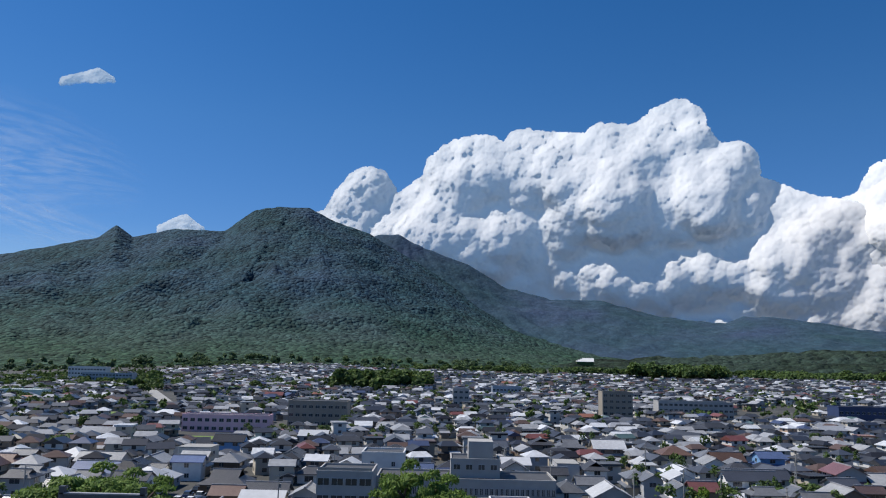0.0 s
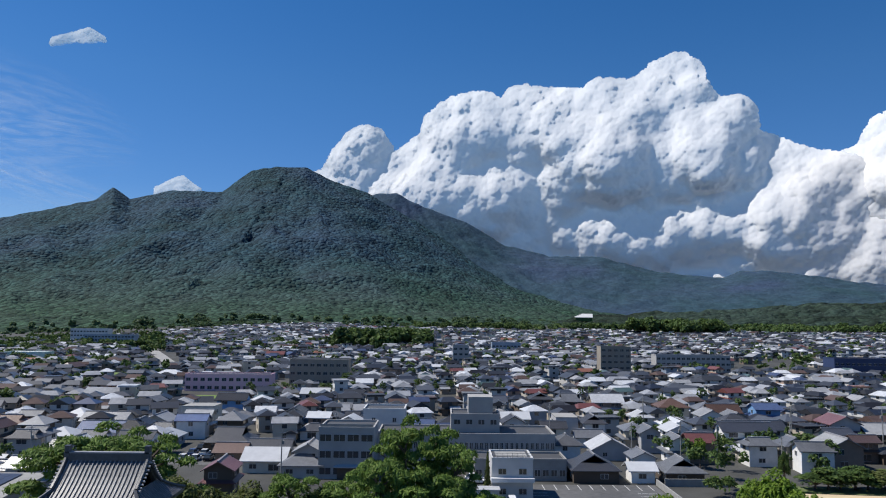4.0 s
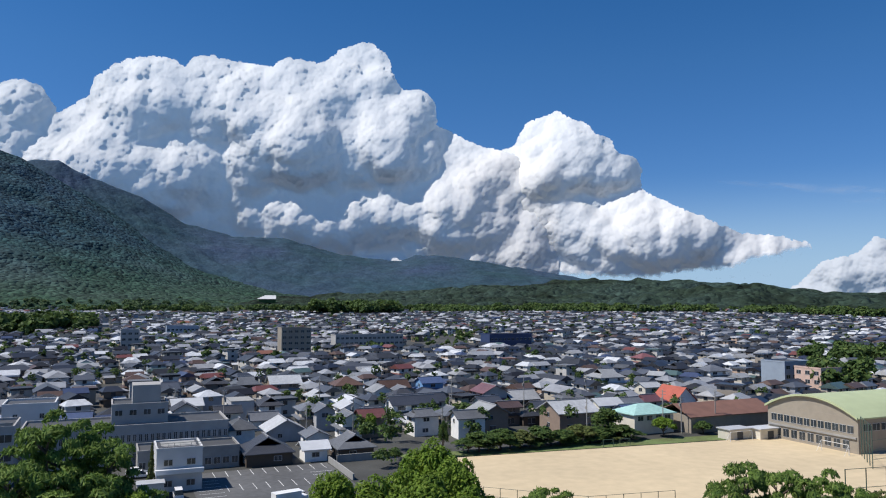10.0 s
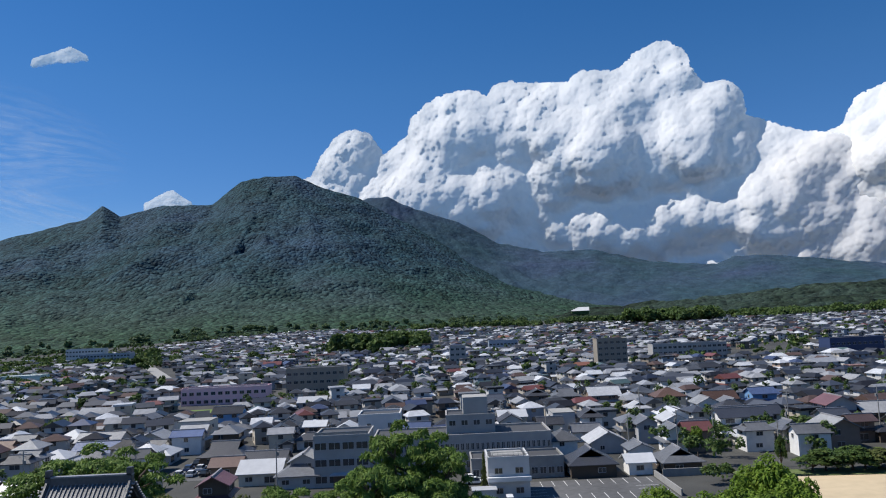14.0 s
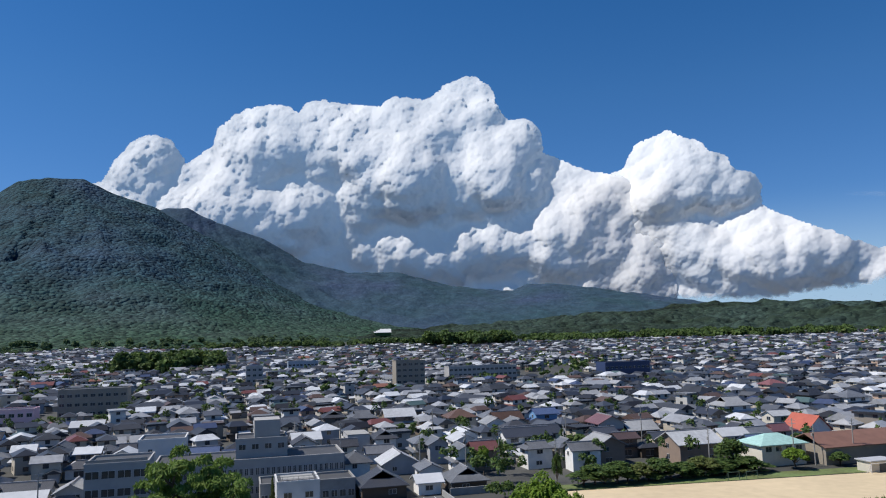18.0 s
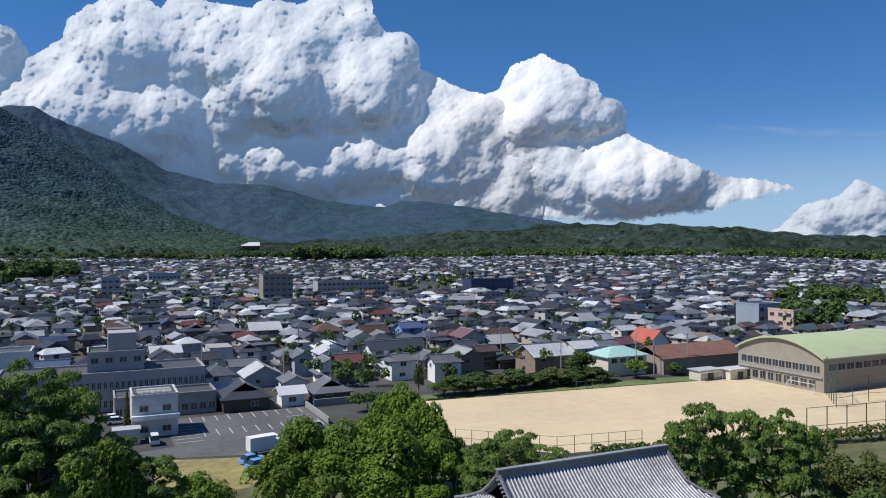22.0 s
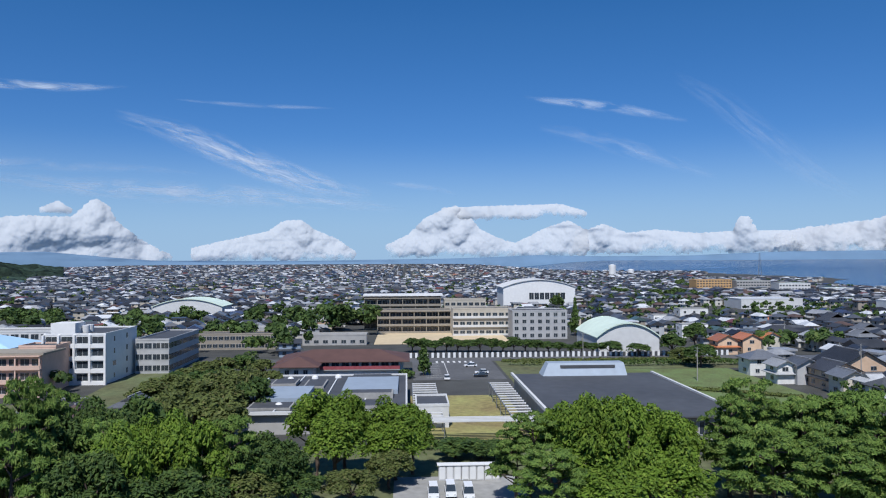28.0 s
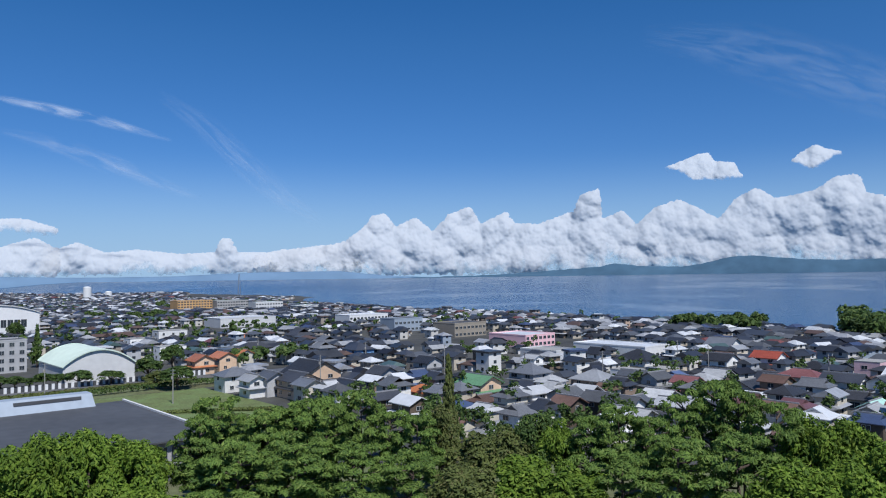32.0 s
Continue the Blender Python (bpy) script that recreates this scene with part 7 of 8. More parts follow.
def tufts(rng, centres, radii, counts, size, long=1.0, up=0.3):
    """Small folded leaf cards scattered on clumps; returns corner and face arrays."""
    pts, nrm, sz = [], [], []
    for c, r, n in zip(centres, radii, counts):
        d = rng.normal(size=(n, 3))
        d /= np.linalg.norm(d, axis=1)[:, None]
        low = d[:, 2] < -0.35
        d[low, 2] *= -1
        k = rng.uniform(0.72, 1.06, (n, 1))
        pts.append(np.asarray(c) + d * np.asarray(r) * k)
        nrm.append(d)
        sz.append(np.full(n, size) * rng.uniform(0.6, 1.3, n))
    p, d, s = np.concatenate(pts), np.concatenate(nrm), np.concatenate(sz)
    d = d + rng.normal(size=d.shape) * 0.55 + (0, 0, up)
    d /= np.linalg.norm(d, axis=1)[:, None]
    a = np.cross(d, rng.normal(size=d.shape))
    a /= np.linalg.norm(a, axis=1)[:, None]
    b = np.cross(d, a)
    a, b = a * s[:, None] * long, b * s[:, None] / long
    fold = d * s[:, None] * 0.25
    V = np.stack([p - a, p - b * 0.9 - fold, p + a, p + b * 0.9 - fold], 1).reshape(-1, 3)
    n = len(p)
    i = np.arange(n)[:, None] * 4
    F = np.concatenate([i + np.array([[0, 1, 2]]), i + np.array([[0, 2, 3]])], 1).reshape(-1, 3)
    return V, F


def make_tree(kind, seed, thin=1.0):
    """A tree 10 m high and about 9 m wide, at the origin: trunk with limbs, and a crown of leaf clumps."""
    rng = np.random.RandomState(seed)
    t = new({"pine": "pine_tree", "broad": "broadleaf_tree", "dark": "broadleaf_tree", "olive": "broadleaf_tree", "cone": "conifer_tree"}[kind])
    g = Geo()
    lean = rng.uniform(-0.5, 0.5, 2)
    top = 8.6 if kind in ("pine", "cone") else 6.5
    pts = [(lean[0] * (k / 5) ** 2 + 0.15 * rng.randn() * (k > 0), lean[1] * (k / 5) ** 2 + 0.15 * rng.randn() * (k > 0), top * k / 5) for k in range(6)]
    g.tube(pts, [0.34, 0.28, 0.23, 0.18, 0.12, 0.05], 8)
    C, R, N = [], [], []
    if kind == "pine":
        for k in range(38):
            f = k / 37
            z = 4.0 + 5.6 * f + rng.uniform(-0.3, 0.3)
            sp = 4.3 * math.sqrt(1 - (0.88 * f) ** 2) * rng.uniform(0.3, 1.0) ** 0.7
            th = k * 2.4 + rng.uniform(-0.4, 0.4)
            c = (math.cos(th) * sp + lean[0] * f, math.sin(th) * sp + lean[1] * f, z)
            q = rng.uniform(0.75, 1.45) * (1 - 0.2 * f)
            C.append(c), R.append((q, q, q * rng.uniform(0.28, 0.45))), N.append(int(135 * q * thin))
            if k % 3 == 0:
                b0 = pts[min(5, int(z / top * 5))]
                g.tube([(b0[0], b0[1], z - 0.9), (c[0] * 0.55, c[1] * 0.55, z - 0.5), (c[0], c[1], z - 0.15)], [0.11, 0.08, 0.03], 5)
        V, F = tufts(rng, C, R, N, 0.185 * thin ** -0.5, 1.7, 0.7)
        leaf = "pine"
    elif kind == "cone":
        for k in range(34):
            f = k / 33
            z = 1.2 + 8.6 * f
            sp = 2.4 * (1 - f) * rng.uniform(0.5, 1.0)
            th = k * 2.4
            q = 0.45 + 0.95 * (1 - f)
            C.append((math.cos(th) * sp, math.sin(th) * sp, z)), R.append((q, q, q * 0.8)), N.append(int(75 * q * thin))
        V, F = tufts(rng, C, R, N, 0.25 * thin ** -0.5, 1.3, 0.1)
        leaf = "dark" if seed % 2 else "olive"
    else:
        for k in range(42):
            d = rng.normal(size=3)
            d /= np.linalg.norm(d)
            d[2] = abs(d[2]) * 1.15 - 0.35
            u = rng.uniform(0.62, 1.0)
            c = (d[0] * 3.5 * u, d[1] * 3.5 * u, 5.3 + d[2] * 3.6 * u)
            q = rng.uniform(0.85, 1.5)
            C.append(c), R.append((q, q, q * 0.85)), N.append(int(120 * q * thin))
            if k % 5 == 0:
                g.tube([(pts[2][0], pts[2][1], 2.6), (c[0] * 0.5, c[1] * 0.5, 2.6 + (c[2] - 2.6) * 0.6), c], [0.16, 0.1, 0.03], 5)
        V, F = tufts(rng, C, R, N, 0.2 * thin ** -0.5, 1.4, 0.7)
        leaf = kind
    tr = g.make("trunk", M["bark"], t)
    cr = array_mesh("crown", V, F, LEAF[leaf], t)
    return t


LABEL = {"pine": "dark green pine with layered needle pads and bare trunk", "broad": "bright green broadleaf tree with dense rounded crown", "dark": "dark green broadleaf tree with dense crown",
         "olive": "olive green tree with loose crown", "cone": "narrow conical conifer with dense needles"}
STOCK = {}
USED = {}


def tree(kind, x, y, height, spread, turn=0.0):
    """Plant a tree of that height and crown width. The first of each stock is moved, later ones are copies."""
    far = kind + " far" if math.hypot(x, y) > 138 and kind != "pine" else kind
    j = USED.get(far, 0)
    USED[far] = j + 1
    n = 2 if far != kind else 4 if kind == "pine" else 3
    fresh = j < n
    if fresh:
        STOCK.setdefault(far, []).append(make_tree(kind, len(kind) * 7 + j + (50 if far != kind else 0), 0.3 if far != kind else 1.0))
    src = STOCK[far][j % n]
    m = pose(x, y, float(land_z(x, y)) - 0.1, 0, 0, (turn or j * 77 % 360)) @ Matrix.Diagonal((spread / 8.8, spread / 8.8, height / 10, 1))
    if fresh:
        src.matrix_basis = m
        t = src
    else:
        t = copy_thing(src, Matrix())
        t.matrix_basis = m
    tagged(t, LABEL[kind], "tree", "trees of the castle park")
    return t


# castle park and its surroundings
tree("pine", -48.4, 100.5, 19.3, 16.5)
tree("pine", -43.6, 100.6, 20.2, 16.2)
tree("pine", -37.2, 98.9, 19.6, 13.5)
tree("olive", -32.5, 94.3, 16.9, 10.8)
tree("olive", -27.2, 94.0, 16.1, 10.6)
tree("olive", -24.6, 101.0, 14.9, 10.2)
tree("pine", -19.4, 98.1, 14.9, 10.8)
tree("dark", -15.1, 99.0, 14.7, 11.8)
tree("pine", -11.1, 97.6, 15.2, 10.6)
tree("pine", -4.3, 96.2, 22.0, 12.3)
tree("pine", -1.6, 99.4, 20.9, 12.6)
tree("pine", 2.0, 97.4, 19.1, 10.5)
tree("pine", -7.0, 93.0, 18.3, 10.0)
tree("pine", -1.2, 90.4, 16.1, 13.3)
tree("broad", 5.1, 92.4, 15.3, 7.2)
tree("broad", 3.0, 86.4, 15.5, 7.6)
tree("cone", 9.8, 150.2, 8.7, 2.7)
tree("broad", 44.0, 100.0, 17.5, 9.8)
tree("broad", 45.6, 94.9, 15.4, 8.6)
tree("broad", 40.7, 99.1, 15.1, 8.8)
tree("broad", 33.7, 93.1, 14.4, 10.4)
tree("broad", 39.0, 89.0, 14.6, 10.9)
tree("broad", 43.9, 88.0, 13.4, 8.1)
tree("pine", 50.3, 79.0, 12.9, 7.6)
tree("pine", 68.5, 66.7, 16.9, 9.0)
tree("pine", 72.6, 65.4, 16.4, 8.5)
tree("pine", 74.4, 61.9, 16.2, 9.1)
tree("pine", 75.4, 59.1, 15.4, 6.9)
tree("pine", 64.3, 65.1, 15.3, 6.6)
tree("pine", 46.1, 73.6, 14.1, 8.9)
tree("pine", 45.0, 76.5, 12.9, 6.5)
tree("dark", 122.5, 72.1, 12.3, 11.5)
tree("dark", 124.1, 69.2, 11.8, 7.3)
tree("olive", 84.3, 60.7, 11.5, 6.8)
tree("olive", 89.7, 60.1, 11.5, 7.9)
tree("olive", 91.7, 57.1, 12.3, 8.6)
tree("olive", 97.0, 56.2, 12.6, 9.0)
tree("olive", 100.6, 54.0, 13.1, 9.1)
tree("dark", 75.9, 51.9, 11.6, 10.0)
tree("dark", 81.3, 47.4, 12.1, 10.9)
# next three: dark broadleaf stock standing in for big dark pines
tree("dark", 105.0, 49.9, 18.6, 10.2)
tree("dark", 106.6, 46.4, 20.2, 11.0)
tree("dark", 107.6, 44.2, 19.2, 9.3)
tree("dark", 114.4, 43.2, 18.3, 8.9)
tree("dark", 115.6, 40.0, 17.6, 9.8)
tree("pine", 101.1, 75.0, 8.4, 2.2)
tree("pine", 100.2, 76.2, 8.0, 1.8)
tree("pine", 103.7, 52.4, 15.2, 5.1)
tree("broad", 102.6, 34.8, 17.5, 9.4)
tree("dark", 97.7, 36.7, 15.3, 11.3)
tree("olive", 189.8, 59.9, 8.1, 11.5)
tree("olive", 200.9, 58.0, 8.2, 12.1)
tree("dark", 207.6, 52.8, 8.2, 12.4)
tree("olive", 204.4, 44.8, 9.0, 12.1)
tree("olive", 210.5, 40.3, 7.4, 10.8)
tree("olive", 183.0, 48.2, 8.1, 12.2)
tree("dark", 186.5, 42.6, 7.9, 12.4)
tree("olive", 189.7, 37.5, 6.8, 11.1)
tree("dark", 165.4, 54.0, 8.1, 10.0)
tree("olive", 164.2, 48.0, 8.5, 11.0)
tree("olive", 163.8, 42.3, 8.2, 10.9)
tree("dark", 163.0, 37.5, 7.6, 10.7)
tree("olive", 222.8, 61.6, 6.7, 10.1)
tree("olive", 227.9, 58.3, 7.8, 10.2)
tree("olive", 235.1, 54.4, 8.2, 10.5)
tree("dark", 240.2, 49.7, 8.2, 10.7)
tree("olive", 237.5, 43.2, 7.1, 8.8)
tree("olive", 204.5, 63.4, 6.8, 10.8)
tree("dark", 214.3, 62.1, 7.1, 9.7)
tree("olive", 211.3, 36.0, 7.2, 9.3)
tree("dark", 200.9, 37.7, 7.0, 8.8)
tree("olive", 189.0, 62.3, 6.7, 8.6)
tree("dark", 305.6, 48.5, 5.3, 10.0)
tree("dark", 333.5, 62.7, 5.0, 10.0)
tree("dark", 426.9, 46.8, 5.4, 15.9)
tree("dark", 438.1, 35.2, 9.3, 19.5)
tree("dark", 433.8, 25.4, 7.3, 19.3)
tree("broad", 407.7, 38.7, 3.7, 15.1)
tree("olive", 406.2, 51.8, 2.5, 13.3)
tree("cone", 196.6, -84.0, 2.3, 9.3)
tree("olive", 180.8, -82.3, 3.6, 10.0)
tree("dark", 170.1, -81.6, 4.1, 8.2)
tree("dark", 252.9, -97.1, 9.3, 11.9)
tree("olive", 260.8, -93.4, 6.6, 10.1)
tree("olive", 272.1, -53.9, -0.2, 8.1)
tree("broad", 28.4, 95.1, 14.9, 8.1)
tree("broad", 25.0, 92.8, 11.9, 9.3)
tree("broad", 30.5, 90.3, 11.5, 10.7)
tree("broad", 36.1, 87.4, 10.2, 9.8)
tree("broad", 41.2, 85.4, 7.7, 8.4)
tree("pine", 7.0, 95.2, 13.6, 7.9)
tree("pine", 10.5, 93.0, 11.3, 7.7)
tree("broad", 15.4, 91.5, 10.0, 8.3)
tree("pine", 48.7, 85.1, 9.1, 8.0)
tree("pine", 53.5, 84.7, 10.0, 8.9)
tree("pine", 57.8, 82.0, 9.3, 8.9)
tree("pine", 60.6, 77.6, 8.4, 8.0)
tree("broad", 49.5, 93.7, 9.5, 6.3)
tree("olive", -6.5, 94.7, 15.8, 8.6)
tree("pine", 102.6, 46.3, 21.3, 8.6)
tree("pine", 107.4, 45.6, 20.0, 9.0)
tree("pine", 96.8, 44.6, 18.8, 9.6)
tree("dark", 109.1, 41.7, 17.0, 9.0)
tree("pine", 106.4, 37.8, 15.8, 9.4)
tree("broad", 109.8, 34.4, 17.2, 8.8)
tree("broad", 111.0, 30.7, 17.3, 9.6)
tree("broad", 109.8, 27.4, 16.0, 8.6)
tree("pine", 112.8, 24.1, 14.1, 9.6)
tree("dark", 115.6, 20.4, 13.2, 9.8)
tree("dark", 116.1, 17.4, 11.6, 9.0)
tree("broad", 132.7, 14.6, 16.6, 11.2)
tree("broad", 133.1, 9.9, 15.8, 9.4)
tree("broad", 129.0, 11.5, 12.9, 11.8)
tree("broad", 133.5, 2.7, 14.8, 11.0)
tree("broad", 133.6, -1.0, 13.0, 8.4)
tree("broad", 130.5, 1.8, 10.9, 11.0)
tree("dark", 143.3, -8.6, 4.2, 9.1)
tree("dark", 142.9, -13.1, 4.0, 9.1)
tree("dark", 142.6, -16.1, 3.7, 8.1)
tree("olive", 125.5, 2.6, 6.7, 8.8)
tree("olive", 117.2, 8.0, 6.4, 9.0)
tree("olive", 111.2, 21.8, 8.1, 11.0)
tree("dark", 116.5, 15.1, 7.1, 9.0)
tree("dark", 103.7, 27.1, 11.7, 10.4)
tree("dark", 101.9, 32.6, 11.6, 11.1)
tree("dark", 99.5, 38.9, 13.6, 9.6)
tree("pine", 118.1, -18.1, 13.3, 10.0)
tree("pine", 116.4, -15.8, 10.6, 8.2)
tree("broad", 121.2, -22.9, 15.8, 10.3)
tree("broad", 122.3, -27.5, 16.7, 10.5)
tree("broad", 123.0, -32.5, 16.2, 10.7)
tree("broad", 121.7, -36.9, 15.5, 10.7)
tree("broad", 118.6, -39.6, 14.2, 9.6)
tree("broad", 114.3, -26.3, 12.9, 13.1)
tree("broad", 112.2, -33.7, 12.1, 13.1)
tree("pine", 107.7, -19.4, 10.7, 10.6)
tree("broad", 103.9, -26.6, 10.1, 12.6)
tree("broad", 107.2, -35.8, 10.6, 11.0)
tree("pine", 121.4, -48.9, 11.6, 8.3)
tree("dark", 125.3, -54.8, 13.8, 9.7)
tree("pine", 111.0, -47.5, 11.0, 10.2)
tree("pine", 120.0, -56.6, 13.0, 9.4)
tree("pine", 116.2, -59.3, 15.4, 11.1)
tree("pine", 112.3, -62.0, 16.6, 11.8)
tree("pine", 109.0, -63.6, 16.6, 10.7)
tree("pine", 102.7, -54.7, 13.5, 12.2)
tree("olive", 172.9, 47.1, 12.3, 11.6)
tree("olive", 179.5, 41.6, 12.3, 11.9)
tree("dark", 176.2, 33.4, 11.7, 10.3)
tree("olive", 152.5, 45.4, 12.4, 10.2)
tree("olive", 154.2, 39.6, 11.6, 11.3)
tree("olive", 150.6, 33.5, 11.5, 9.9)
tree("dark", 137.1, 44.2, 14.9, 9.2)
tree("cone", 185.8, 36.6, 12.1, 6.8)
tree("cone", 241.5, -5.3, 11.3, 7.4)
tree("dark", 247.5, 3.5, 5.1, 5.4)
tree("cone", 538.5, -108.7, 12.3, 10.6)
tree("cone", 360.6, -79.7, 17.7, 8.7)
tree("dark", 519.3, -102.8, 13.9, 11.0)
tree("olive", 170.1, 38.1, 10.6, 10.0)
tree("olive", 143.2, 41.5, 12.8, 9.5)
tree("dark", 301.5, -2.3, 7.0, 7.9)
tree("dark", 301.5, -6.7, 6.3, 7.9)
tree("dark", 301.3, -11.1, 5.6, 7.9)
tree("dark", 301.2, -15.5, 6.9, 7.9)
tree("dark", 300.9, -19.9, 6.2, 7.9)
tree("dark", 300.6, -24.2, 5.6, 7.9)
tree("dark", 300.2, -28.6, 6.9, 7.9)
tree("dark", 299.7, -33.0, 6.2, 7.9)
tree("dark", 299.2, -37.3, 5.6, 7.9)
tree("dark", 298.6, -41.7, 6.9, 7.9)
tree("dark", 297.9, -46.0, 6.3, 7.9)
tree("dark", 297.2, -50.2, 5.7, 7.9)
tree("dark", 296.4, -54.5, 5.3, 7.9)
tree("dark", 295.6, -58.7, 4.7, 7.9)
tree("dark", 294.7, -62.9, 4.1, 7.9)
tree("dark", 293.8, -67.1, 5.4, 7.9)
tree("dark", 292.8, -71.2, 4.9, 7.9)
tree("dark", 285.4, -75.7, 6.2, 10.8)
tree("dark", 282.5, -85.5, 6.0, 9.9)
tree("dark", 280.6, -97.6, 9.6, 10.9)
tree("dark", 298.3, -113.0, 13.4, 10.3)
tree("pine", 121.3, -52.1, 17.4, 10.1)
tree("pine", 118.8, -47.9, 15.2, 8.9)
tree("pine", 114.5, -57.1, 15.7, 10.7)
tree("pine", 112.4, -60.8, 16.4, 11.6)
tree("pine", 111.5, -66.3, 16.9, 10.0)
tree("pine", 108.8, -70.4, 17.8, 10.0)
tree("pine", 104.4, -73.2, 15.1, 9.8)
tree("pine", 100.4, -75.0, 14.7, 8.8)
tree("cone", 106.3, -86.7, 21.7, 7.3)
tree("olive", 102.7, -81.6, 16.1, 7.4)
tree("olive", 91.5, -79.2, 14.1, 10.2)
tree("olive", 90.0, -83.6, 14.3, 9.5)
tree("dark", 88.0, -88.3, 16.4, 10.5)
tree("broad", 84.1, -89.1, 15.6, 8.6)
tree("pine", 79.4, -90.4, 14.8, 9.3)
tree("pine", 77.0, -94.7, 16.2, 10.3)
tree("pine", 72.3, -95.6, 15.4, 9.3)
tree("pine", 71.5, -103.2, 17.9, 9.8)
tree("pine", 68.6, -107.2, 19.6, 10.9)
tree("pine", 63.7, -105.3, 18.5, 9.6)
tree("pine", 58.0, -103.7, 18.3, 10.2)
tree("broad", 54.2, -105.4, 17.8, 10.2)
tree("broad", 50.4, -104.8, 17.9, 10.0)
tree("broad", 46.8, -104.1, 17.2, 9.8)
tree("broad", 43.8, -100.9, 16.3, 9.4)
tree("pine", 107.3, -49.1, 13.1, 12.2)
tree("pine", 100.3, -53.9, 11.9, 11.8)
tree("pine", 98.0, -61.5, 11.8, 11.2)
tree("pine", 91.8, -66.6, 11.3, 11.8)
tree("olive", 83.8, -69.8, 11.3, 11.3)
tree("broad", 80.0, -76.6, 12.3, 11.6)
tree("broad", 73.7, -79.5, 12.2, 11.3)
tree("pine", 68.6, -83.5, 12.4, 11.3)
tree("pine", 64.9, -90.8, 14.0, 11.8)
tree("pine", 57.9, -92.5, 14.8, 11.6)
tree("broad", 50.5, -91.8, 14.7, 11.8)
tree("broad", 44.3, -92.2, 15.0, 11.6)
tree("broad", 113.4, -25.2, 18.1, 9.6)
tree("broad", 112.0, -30.7, 17.8, 9.6)
tree("broad", 110.5, -35.8, 16.0, 8.8)
tree("dark", 119.9, 162.3, 8.9, 8.5)
tree("broad", 134.7, 158.4, 5.9, 7.2)
tree("dark", 147.5, 157.9, 4.2, 5.5)
tree("dark", 71.6, 157.8, 9.2, 2.6)
tree("dark", 78.9, 159.6, 4.2, 8.3)
tree("dark", 81.6, 159.5, 5.4, 8.3)
tree("olive", 84.2, 159.6, 3.2, 8.4)
tree("dark", 87.1, 159.5, 6.1, 8.4)
tree("dark", 89.8, 159.6, 3.8, 8.5)
tree("olive", 92.6, 159.5, 5.0, 8.6)
tree("dark", 95.3, 159.6, 2.8, 8.6)
tree("dark", 98.2, 159.5, 5.7, 8.7)
tree("olive", 101.0, 159.5, 3.4, 8.8)
tree("dark", 103.9, 159.5, 4.6, 8.8)
tree("dark", 106.7, 159.5, 2.4, 8.9)
tree("olive", 109.7, 159.5, 5.3, 9.0)
tree("dark", 112.6, 159.5, 2.9, 9.1)
tree("dark", 115.6, 159.5, 4.2, 9.1)
tree("olive", 118.5, 159.5, 1.9, 9.2)
tree("dark", 121.6, 159.5, 4.9, 9.3)
tree("dark", 124.6, 159.5, 2.5, 9.4)
tree("broad", 62.1, 180.6, 8.4, 4.0)
tree("dark", 58.5, 207.8, 7.5, 4.2)


# groves, garden trees and hillside woods, past counting
rs_ = np.random.RandomState(31)


def grove(name, spots, label, leaf, size=0.55, n=70):
    """Many trees in one: spots are (x, y, height, radius)."""
    C, R, N = [], [], []
    for x, y, h, r in spots:
        z = float(land_z(x, y))
        for k in range(max(2, int(r * 1.3))):
            d = rs_.uniform(-1, 1, 2) * r * 0.6
            q = r * rs_.uniform(0.42, 0.65)
            C.append((x + d[0], y + d[1], z + h - q * rs_.uniform(0.7, 1.5)))
            R.append((q, q, max(q * 0.8, h * 0.28)))
            N.append(int(n * min(1.6, q / 2)))
    V, F = tufts(rs_, C, R, N, size, 1.15, 0.3)
    ob = array_mesh(name, V, F, LEAF[leaf])
    return tagged(ob, label, "trees", kind="stuff")


def scatter(az, r, sa, sr, n, h, rad):
    out = []
    for k in range(n):
        a, q = az + rs_.uniform(-1, 1) * sa, r + rs_.uniform(-1, 1) * sr
        x, y = bearing(a, q)
        out.append((x, y, h * rs_.uniform(0.7, 1.1), rad * rs_.uniform(0.7, 1.2)))
    return out


gardens = []
for k in range(11000):
    a, q = rs_.uniform(-46, 166), 152 + 1380 * rs_.rand() ** 1.3
    x, y = bearing(a, q)
    if y > shore_y(x) + 20 and free(x, y, 0) and waves(np.array([x]), np.array([y]), 120, 12, 2)[0] > -0.1:
        gardens.append((x, y, rs_.uniform(3, 7.5), rs_.uniform(1.4, 3.2)))
near_g = [g for g in gardens if math.hypot(g[0], g[1]) < 420][::2]
far_g = [g for g in gardens if math.hypot(g[0], g[1]) >= 420]
grove("garden_trees", near_g, "green garden trees between the houses", "wood", 0.42, 60)
grove("garden_trees", far_g, "small green garden trees among far roofs", "wood", 1.3, 9)
woods = scatter(-4.5, 770, 3.6, 50, 60, 17, 9) + scatter(17.3, 1180, 3.2, 55, 60, 22, 12) + scatter(-30, 900, 10, 160, 150, 9, 7) + scatter(-38, 700, 6, 200, 60, 9, 6)
woods += scatter(26, 1350, 10, 120, 120, 14, 11) + scatter(45, 1400, 14, 150, 160, 14, 11) + scatter(10, 1420, 12, 60, 60, 10, 9)
grove("wood", woods, "dense green woods on low hills in the town", "wood", 2.6, 10)
belts = scatter(51.5, 345, 2.0, 20, 16, 11, 5) + scatter(54, 480, 4, 40, 22, 11, 6) + scatter(62, 470, 4, 40, 24, 11, 6) + scatter(81.8, 425, 3.5, 30, 22, 11, 5) + scatter(86, 385, 1.6, 14, 9, 13, 5) + scatter(70, 420, 6, 60, 30, 9, 5)
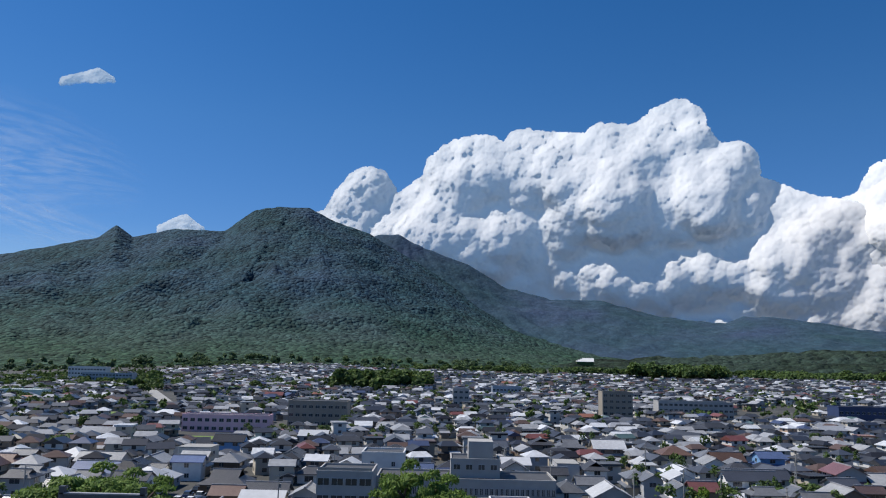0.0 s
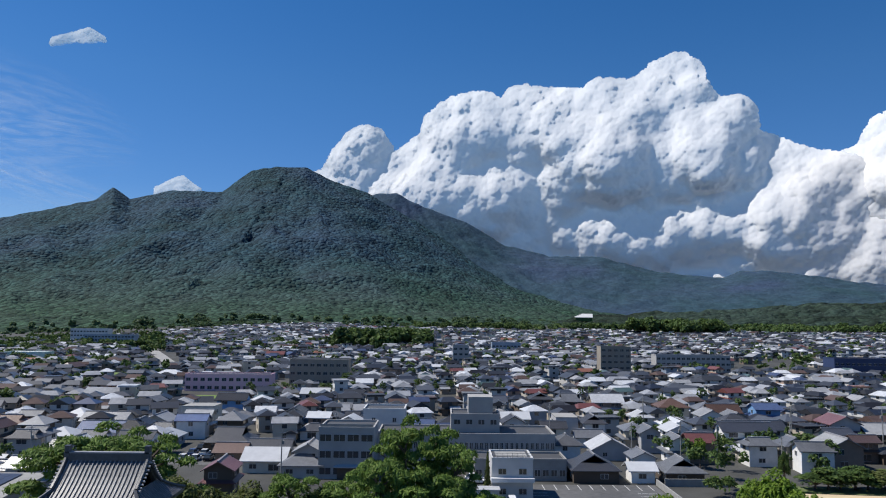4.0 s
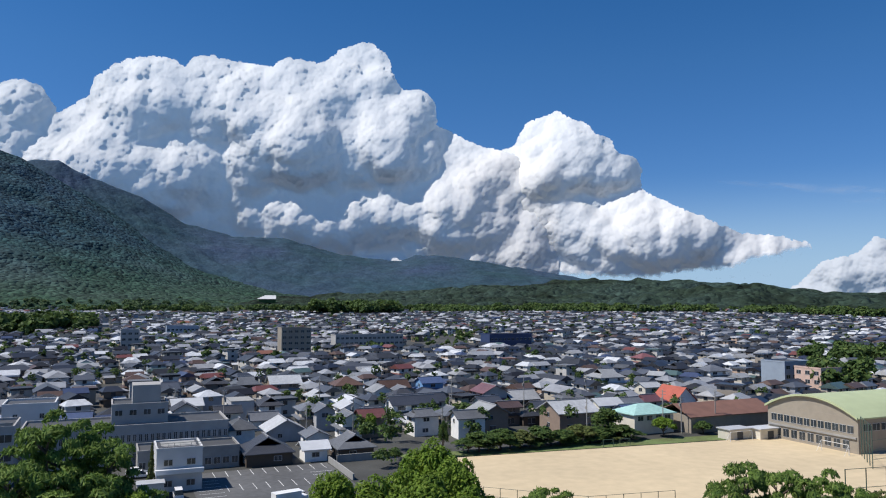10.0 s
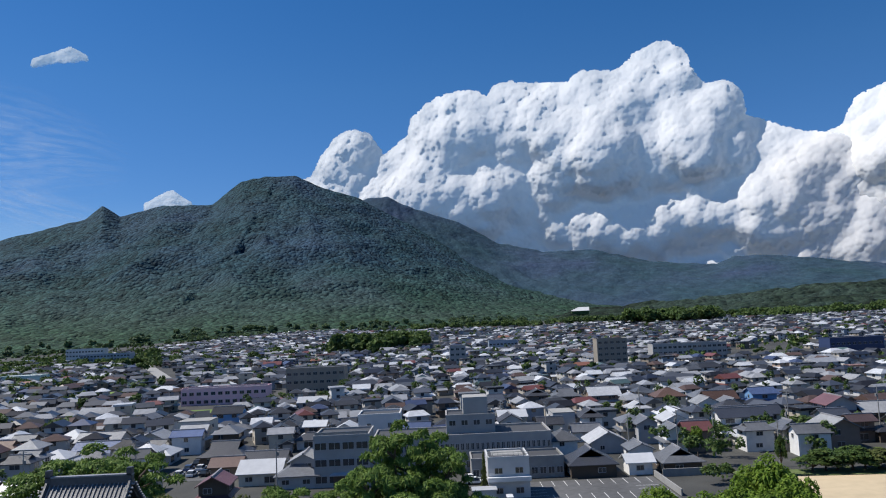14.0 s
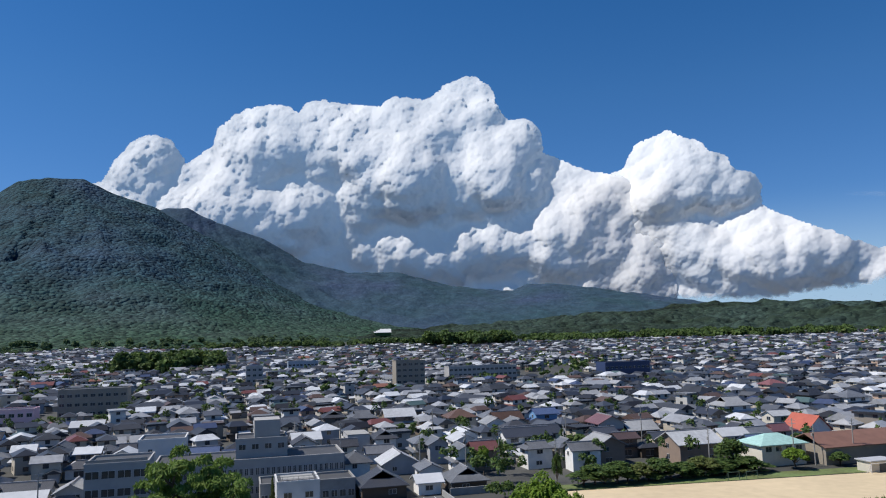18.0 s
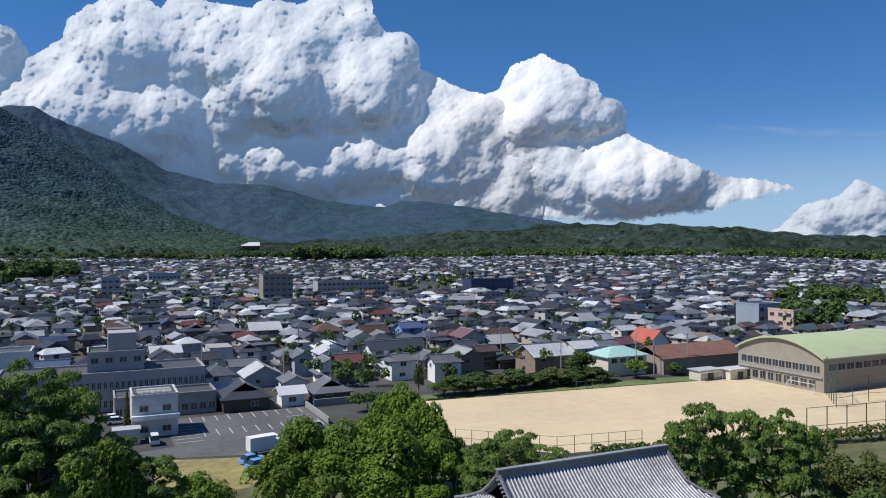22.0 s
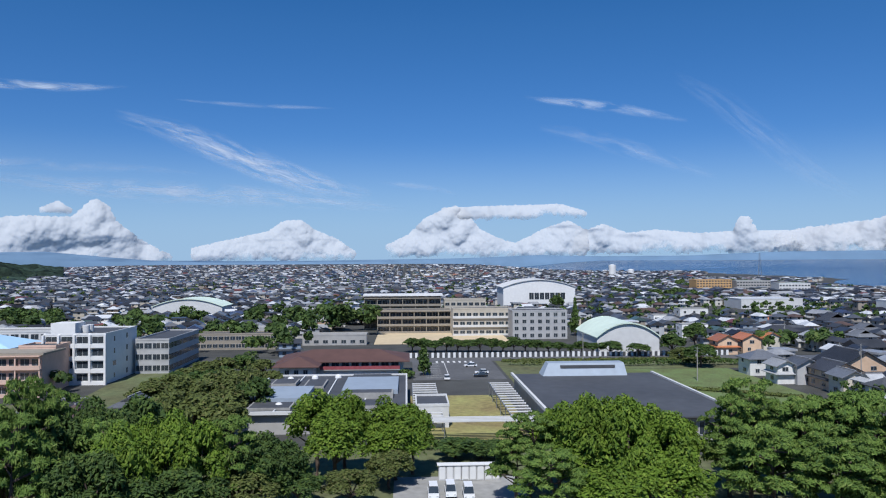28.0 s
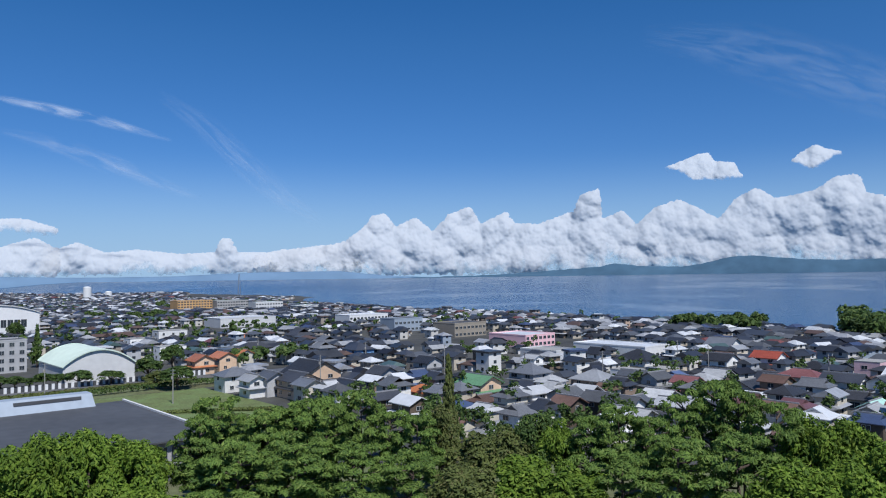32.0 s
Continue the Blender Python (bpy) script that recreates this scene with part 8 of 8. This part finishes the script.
belts += scatter(77, 330, 6, 40, 22, 9, 4) + scatter(150.5, 500, 3.2, 25, 26, 10, 6) + scatter(161.5, 440, 3.5, 40, 40, 16, 8) + scatter(64, 250, 4, 20, 10, 8, 4) + scatter(-27, 330, 6, 40, 14, 7, 4) + scatter(-36, 260, 6, 30, 14, 7, 4)
belts += scatter(-33, 620, 8, 130, 60, 7, 5) + scatter(-25, 820, 6, 150, 50, 8, 6) + scatter(-12, 760, 5, 60, 25, 8, 5) + scatter(20, 700, 14, 150, 20, 6, 3.5) + scatter(40, 800, 12, 250, 26, 7, 4)
belts += scatter(108, 760, 3, 60, 14, 9, 5) + scatter(112, 1050, 4, 40, 16, 10, 6) + scatter(118, 330, 3, 20, 10, 7, 4)
grove("tree_belt", belts, "belts of green trees among the houses", "wood", 1.1, 24)
fo = []
for k in range(1100):
    a, q = rs_.uniform(-46, 62), 1430 + 420 * rs_.rand() ** 1.2
    x, y = bearing(a, q)
    rise = max(0.0, (q - 1450) / 1500) ** 1.5 * 480 * (1 - smoothstep(-12, 12, a)) if a < 12 else 0
    if rise < 14:
        fo.append((x, y, rs_.uniform(3.5, 7) + rise, rs_.uniform(4, 9)))
grove("forest_edge", fo, "edge of the forest at the foot of the mountain", "edge", 2.8, 9)

# grass, hedges and shrubs round the museum
patch("lawn", [(207, -66.5, 0.03), (249, -66.5, 0.03), (273, -66.5, 0.03), (273, -31, 0.03), (207, -31, 0.03)], M["park"], "rough grass behind the museum hall", "grass")
patch("lawn", [(250.5, -130, 0.03), (273, -130, 0.03), (273, -67, 0.03), (250.5, -67, 0.03)], M["park"], "rough grass beside the road", "grass")
patch("park_ground", [(153, 36.5, 0.03), (229, 36.5, 0.03), (229, 62, 0.03), (257, 62, 0.03), (257, 86, 0.03), (229, 86, 0.03), (205, 84, 0.03), (153, 75, 0.03)], M["park"], "grassy ground under the trees beside the museum", "ground")


def hedge(x0, y0, x1, y1, w, h, leaf, seed, label):
    """A clipped or loose hedge along a line."""
    rng = np.random.RandomState(seed)
    n = max(2, int(math.hypot(x1 - x0, y1 - y0) / (w * 0.7)))
    C = [(x0 + (x1 - x0) * k / n + rng.uniform(-0.2, 0.2), y0 + (y1 - y0) * k / n + rng.uniform(-0.2, 0.2), h * rng.uniform(0.42, 0.55)) for k in range(n + 1)]
    R = [(w * rng.uniform(0.5, 0.65), w * rng.uniform(0.5, 0.65), h * rng.uniform(0.45, 0.62)) for _ in C]
    V, F = tufts(rng, C, R, [90] * len(C), 0.3, 1.15, 0.5)
    V[:, 2] = np.maximum(V[:, 2], 0.04)
    t = thing("hedge", 0, 0, 0, label, "hedge")
    array_mesh("foliage", V, F, LEAF[leaf], t)
    g = Geo()
    for c in C[::2]:
        g.tube([(c[0], c[1], 0), (c[0], c[1], h * 0.5)], [0.06, 0.04], 5)
    g.make("stem", M["bark"], t)


hedge(258, -128, 258, -64, 3.0, 2.2, "dark", 1, "loose green hedge beside the lawn")
hedge(270, -110, 270, -34, 1.6, 1.2, "olive", 2, "low clipped hedge along the road")
hedge(262, -62, 262, -36, 3.4, 1.8, "olive", 3, "brownish shrubs beside the car park")
hedge(210, -68.5, 232, -68.5, 1.6, 1.0, "dark", 4, "low green hedge beside the museum hall")
hedge(150, -29.5, 150, 2, 2.4, 1.6, "dark", 5, "dark green hedge before the museum court")
hedge(236, 1, 236, -1, 2.6, 2.6, "dark", 6, "dark rounded shrub beside the car park")
hedge(196, -100, 214, -72, 1.8, 0.9, "olive", 7, "row of low shrubs on the lawn")
patch("park_ground", [(61, 118, 0.02), (75, 104.5, 0.02), (91, 102.5, 0.02), (145, 89.5, 0.02), (163, 86.5, 0.02), (200, 100, 0.02), (205, 80, 0.02), (190, 50, 0.02), (130, 62, 0.02), (104, 66, 0.02), (60, 108, 0.02)][::-1], M["park"], "grassy strip between the sports ground and the park", "ground")
hedge(80, 102, 118, 93, 2.2, 2.0, "dark", 8, "dark green hedge along the sports ground fence")
hedge(122, 92, 158, 83, 2.6, 2.6, "olive", 9, "loose olive hedge along the sports ground fence")
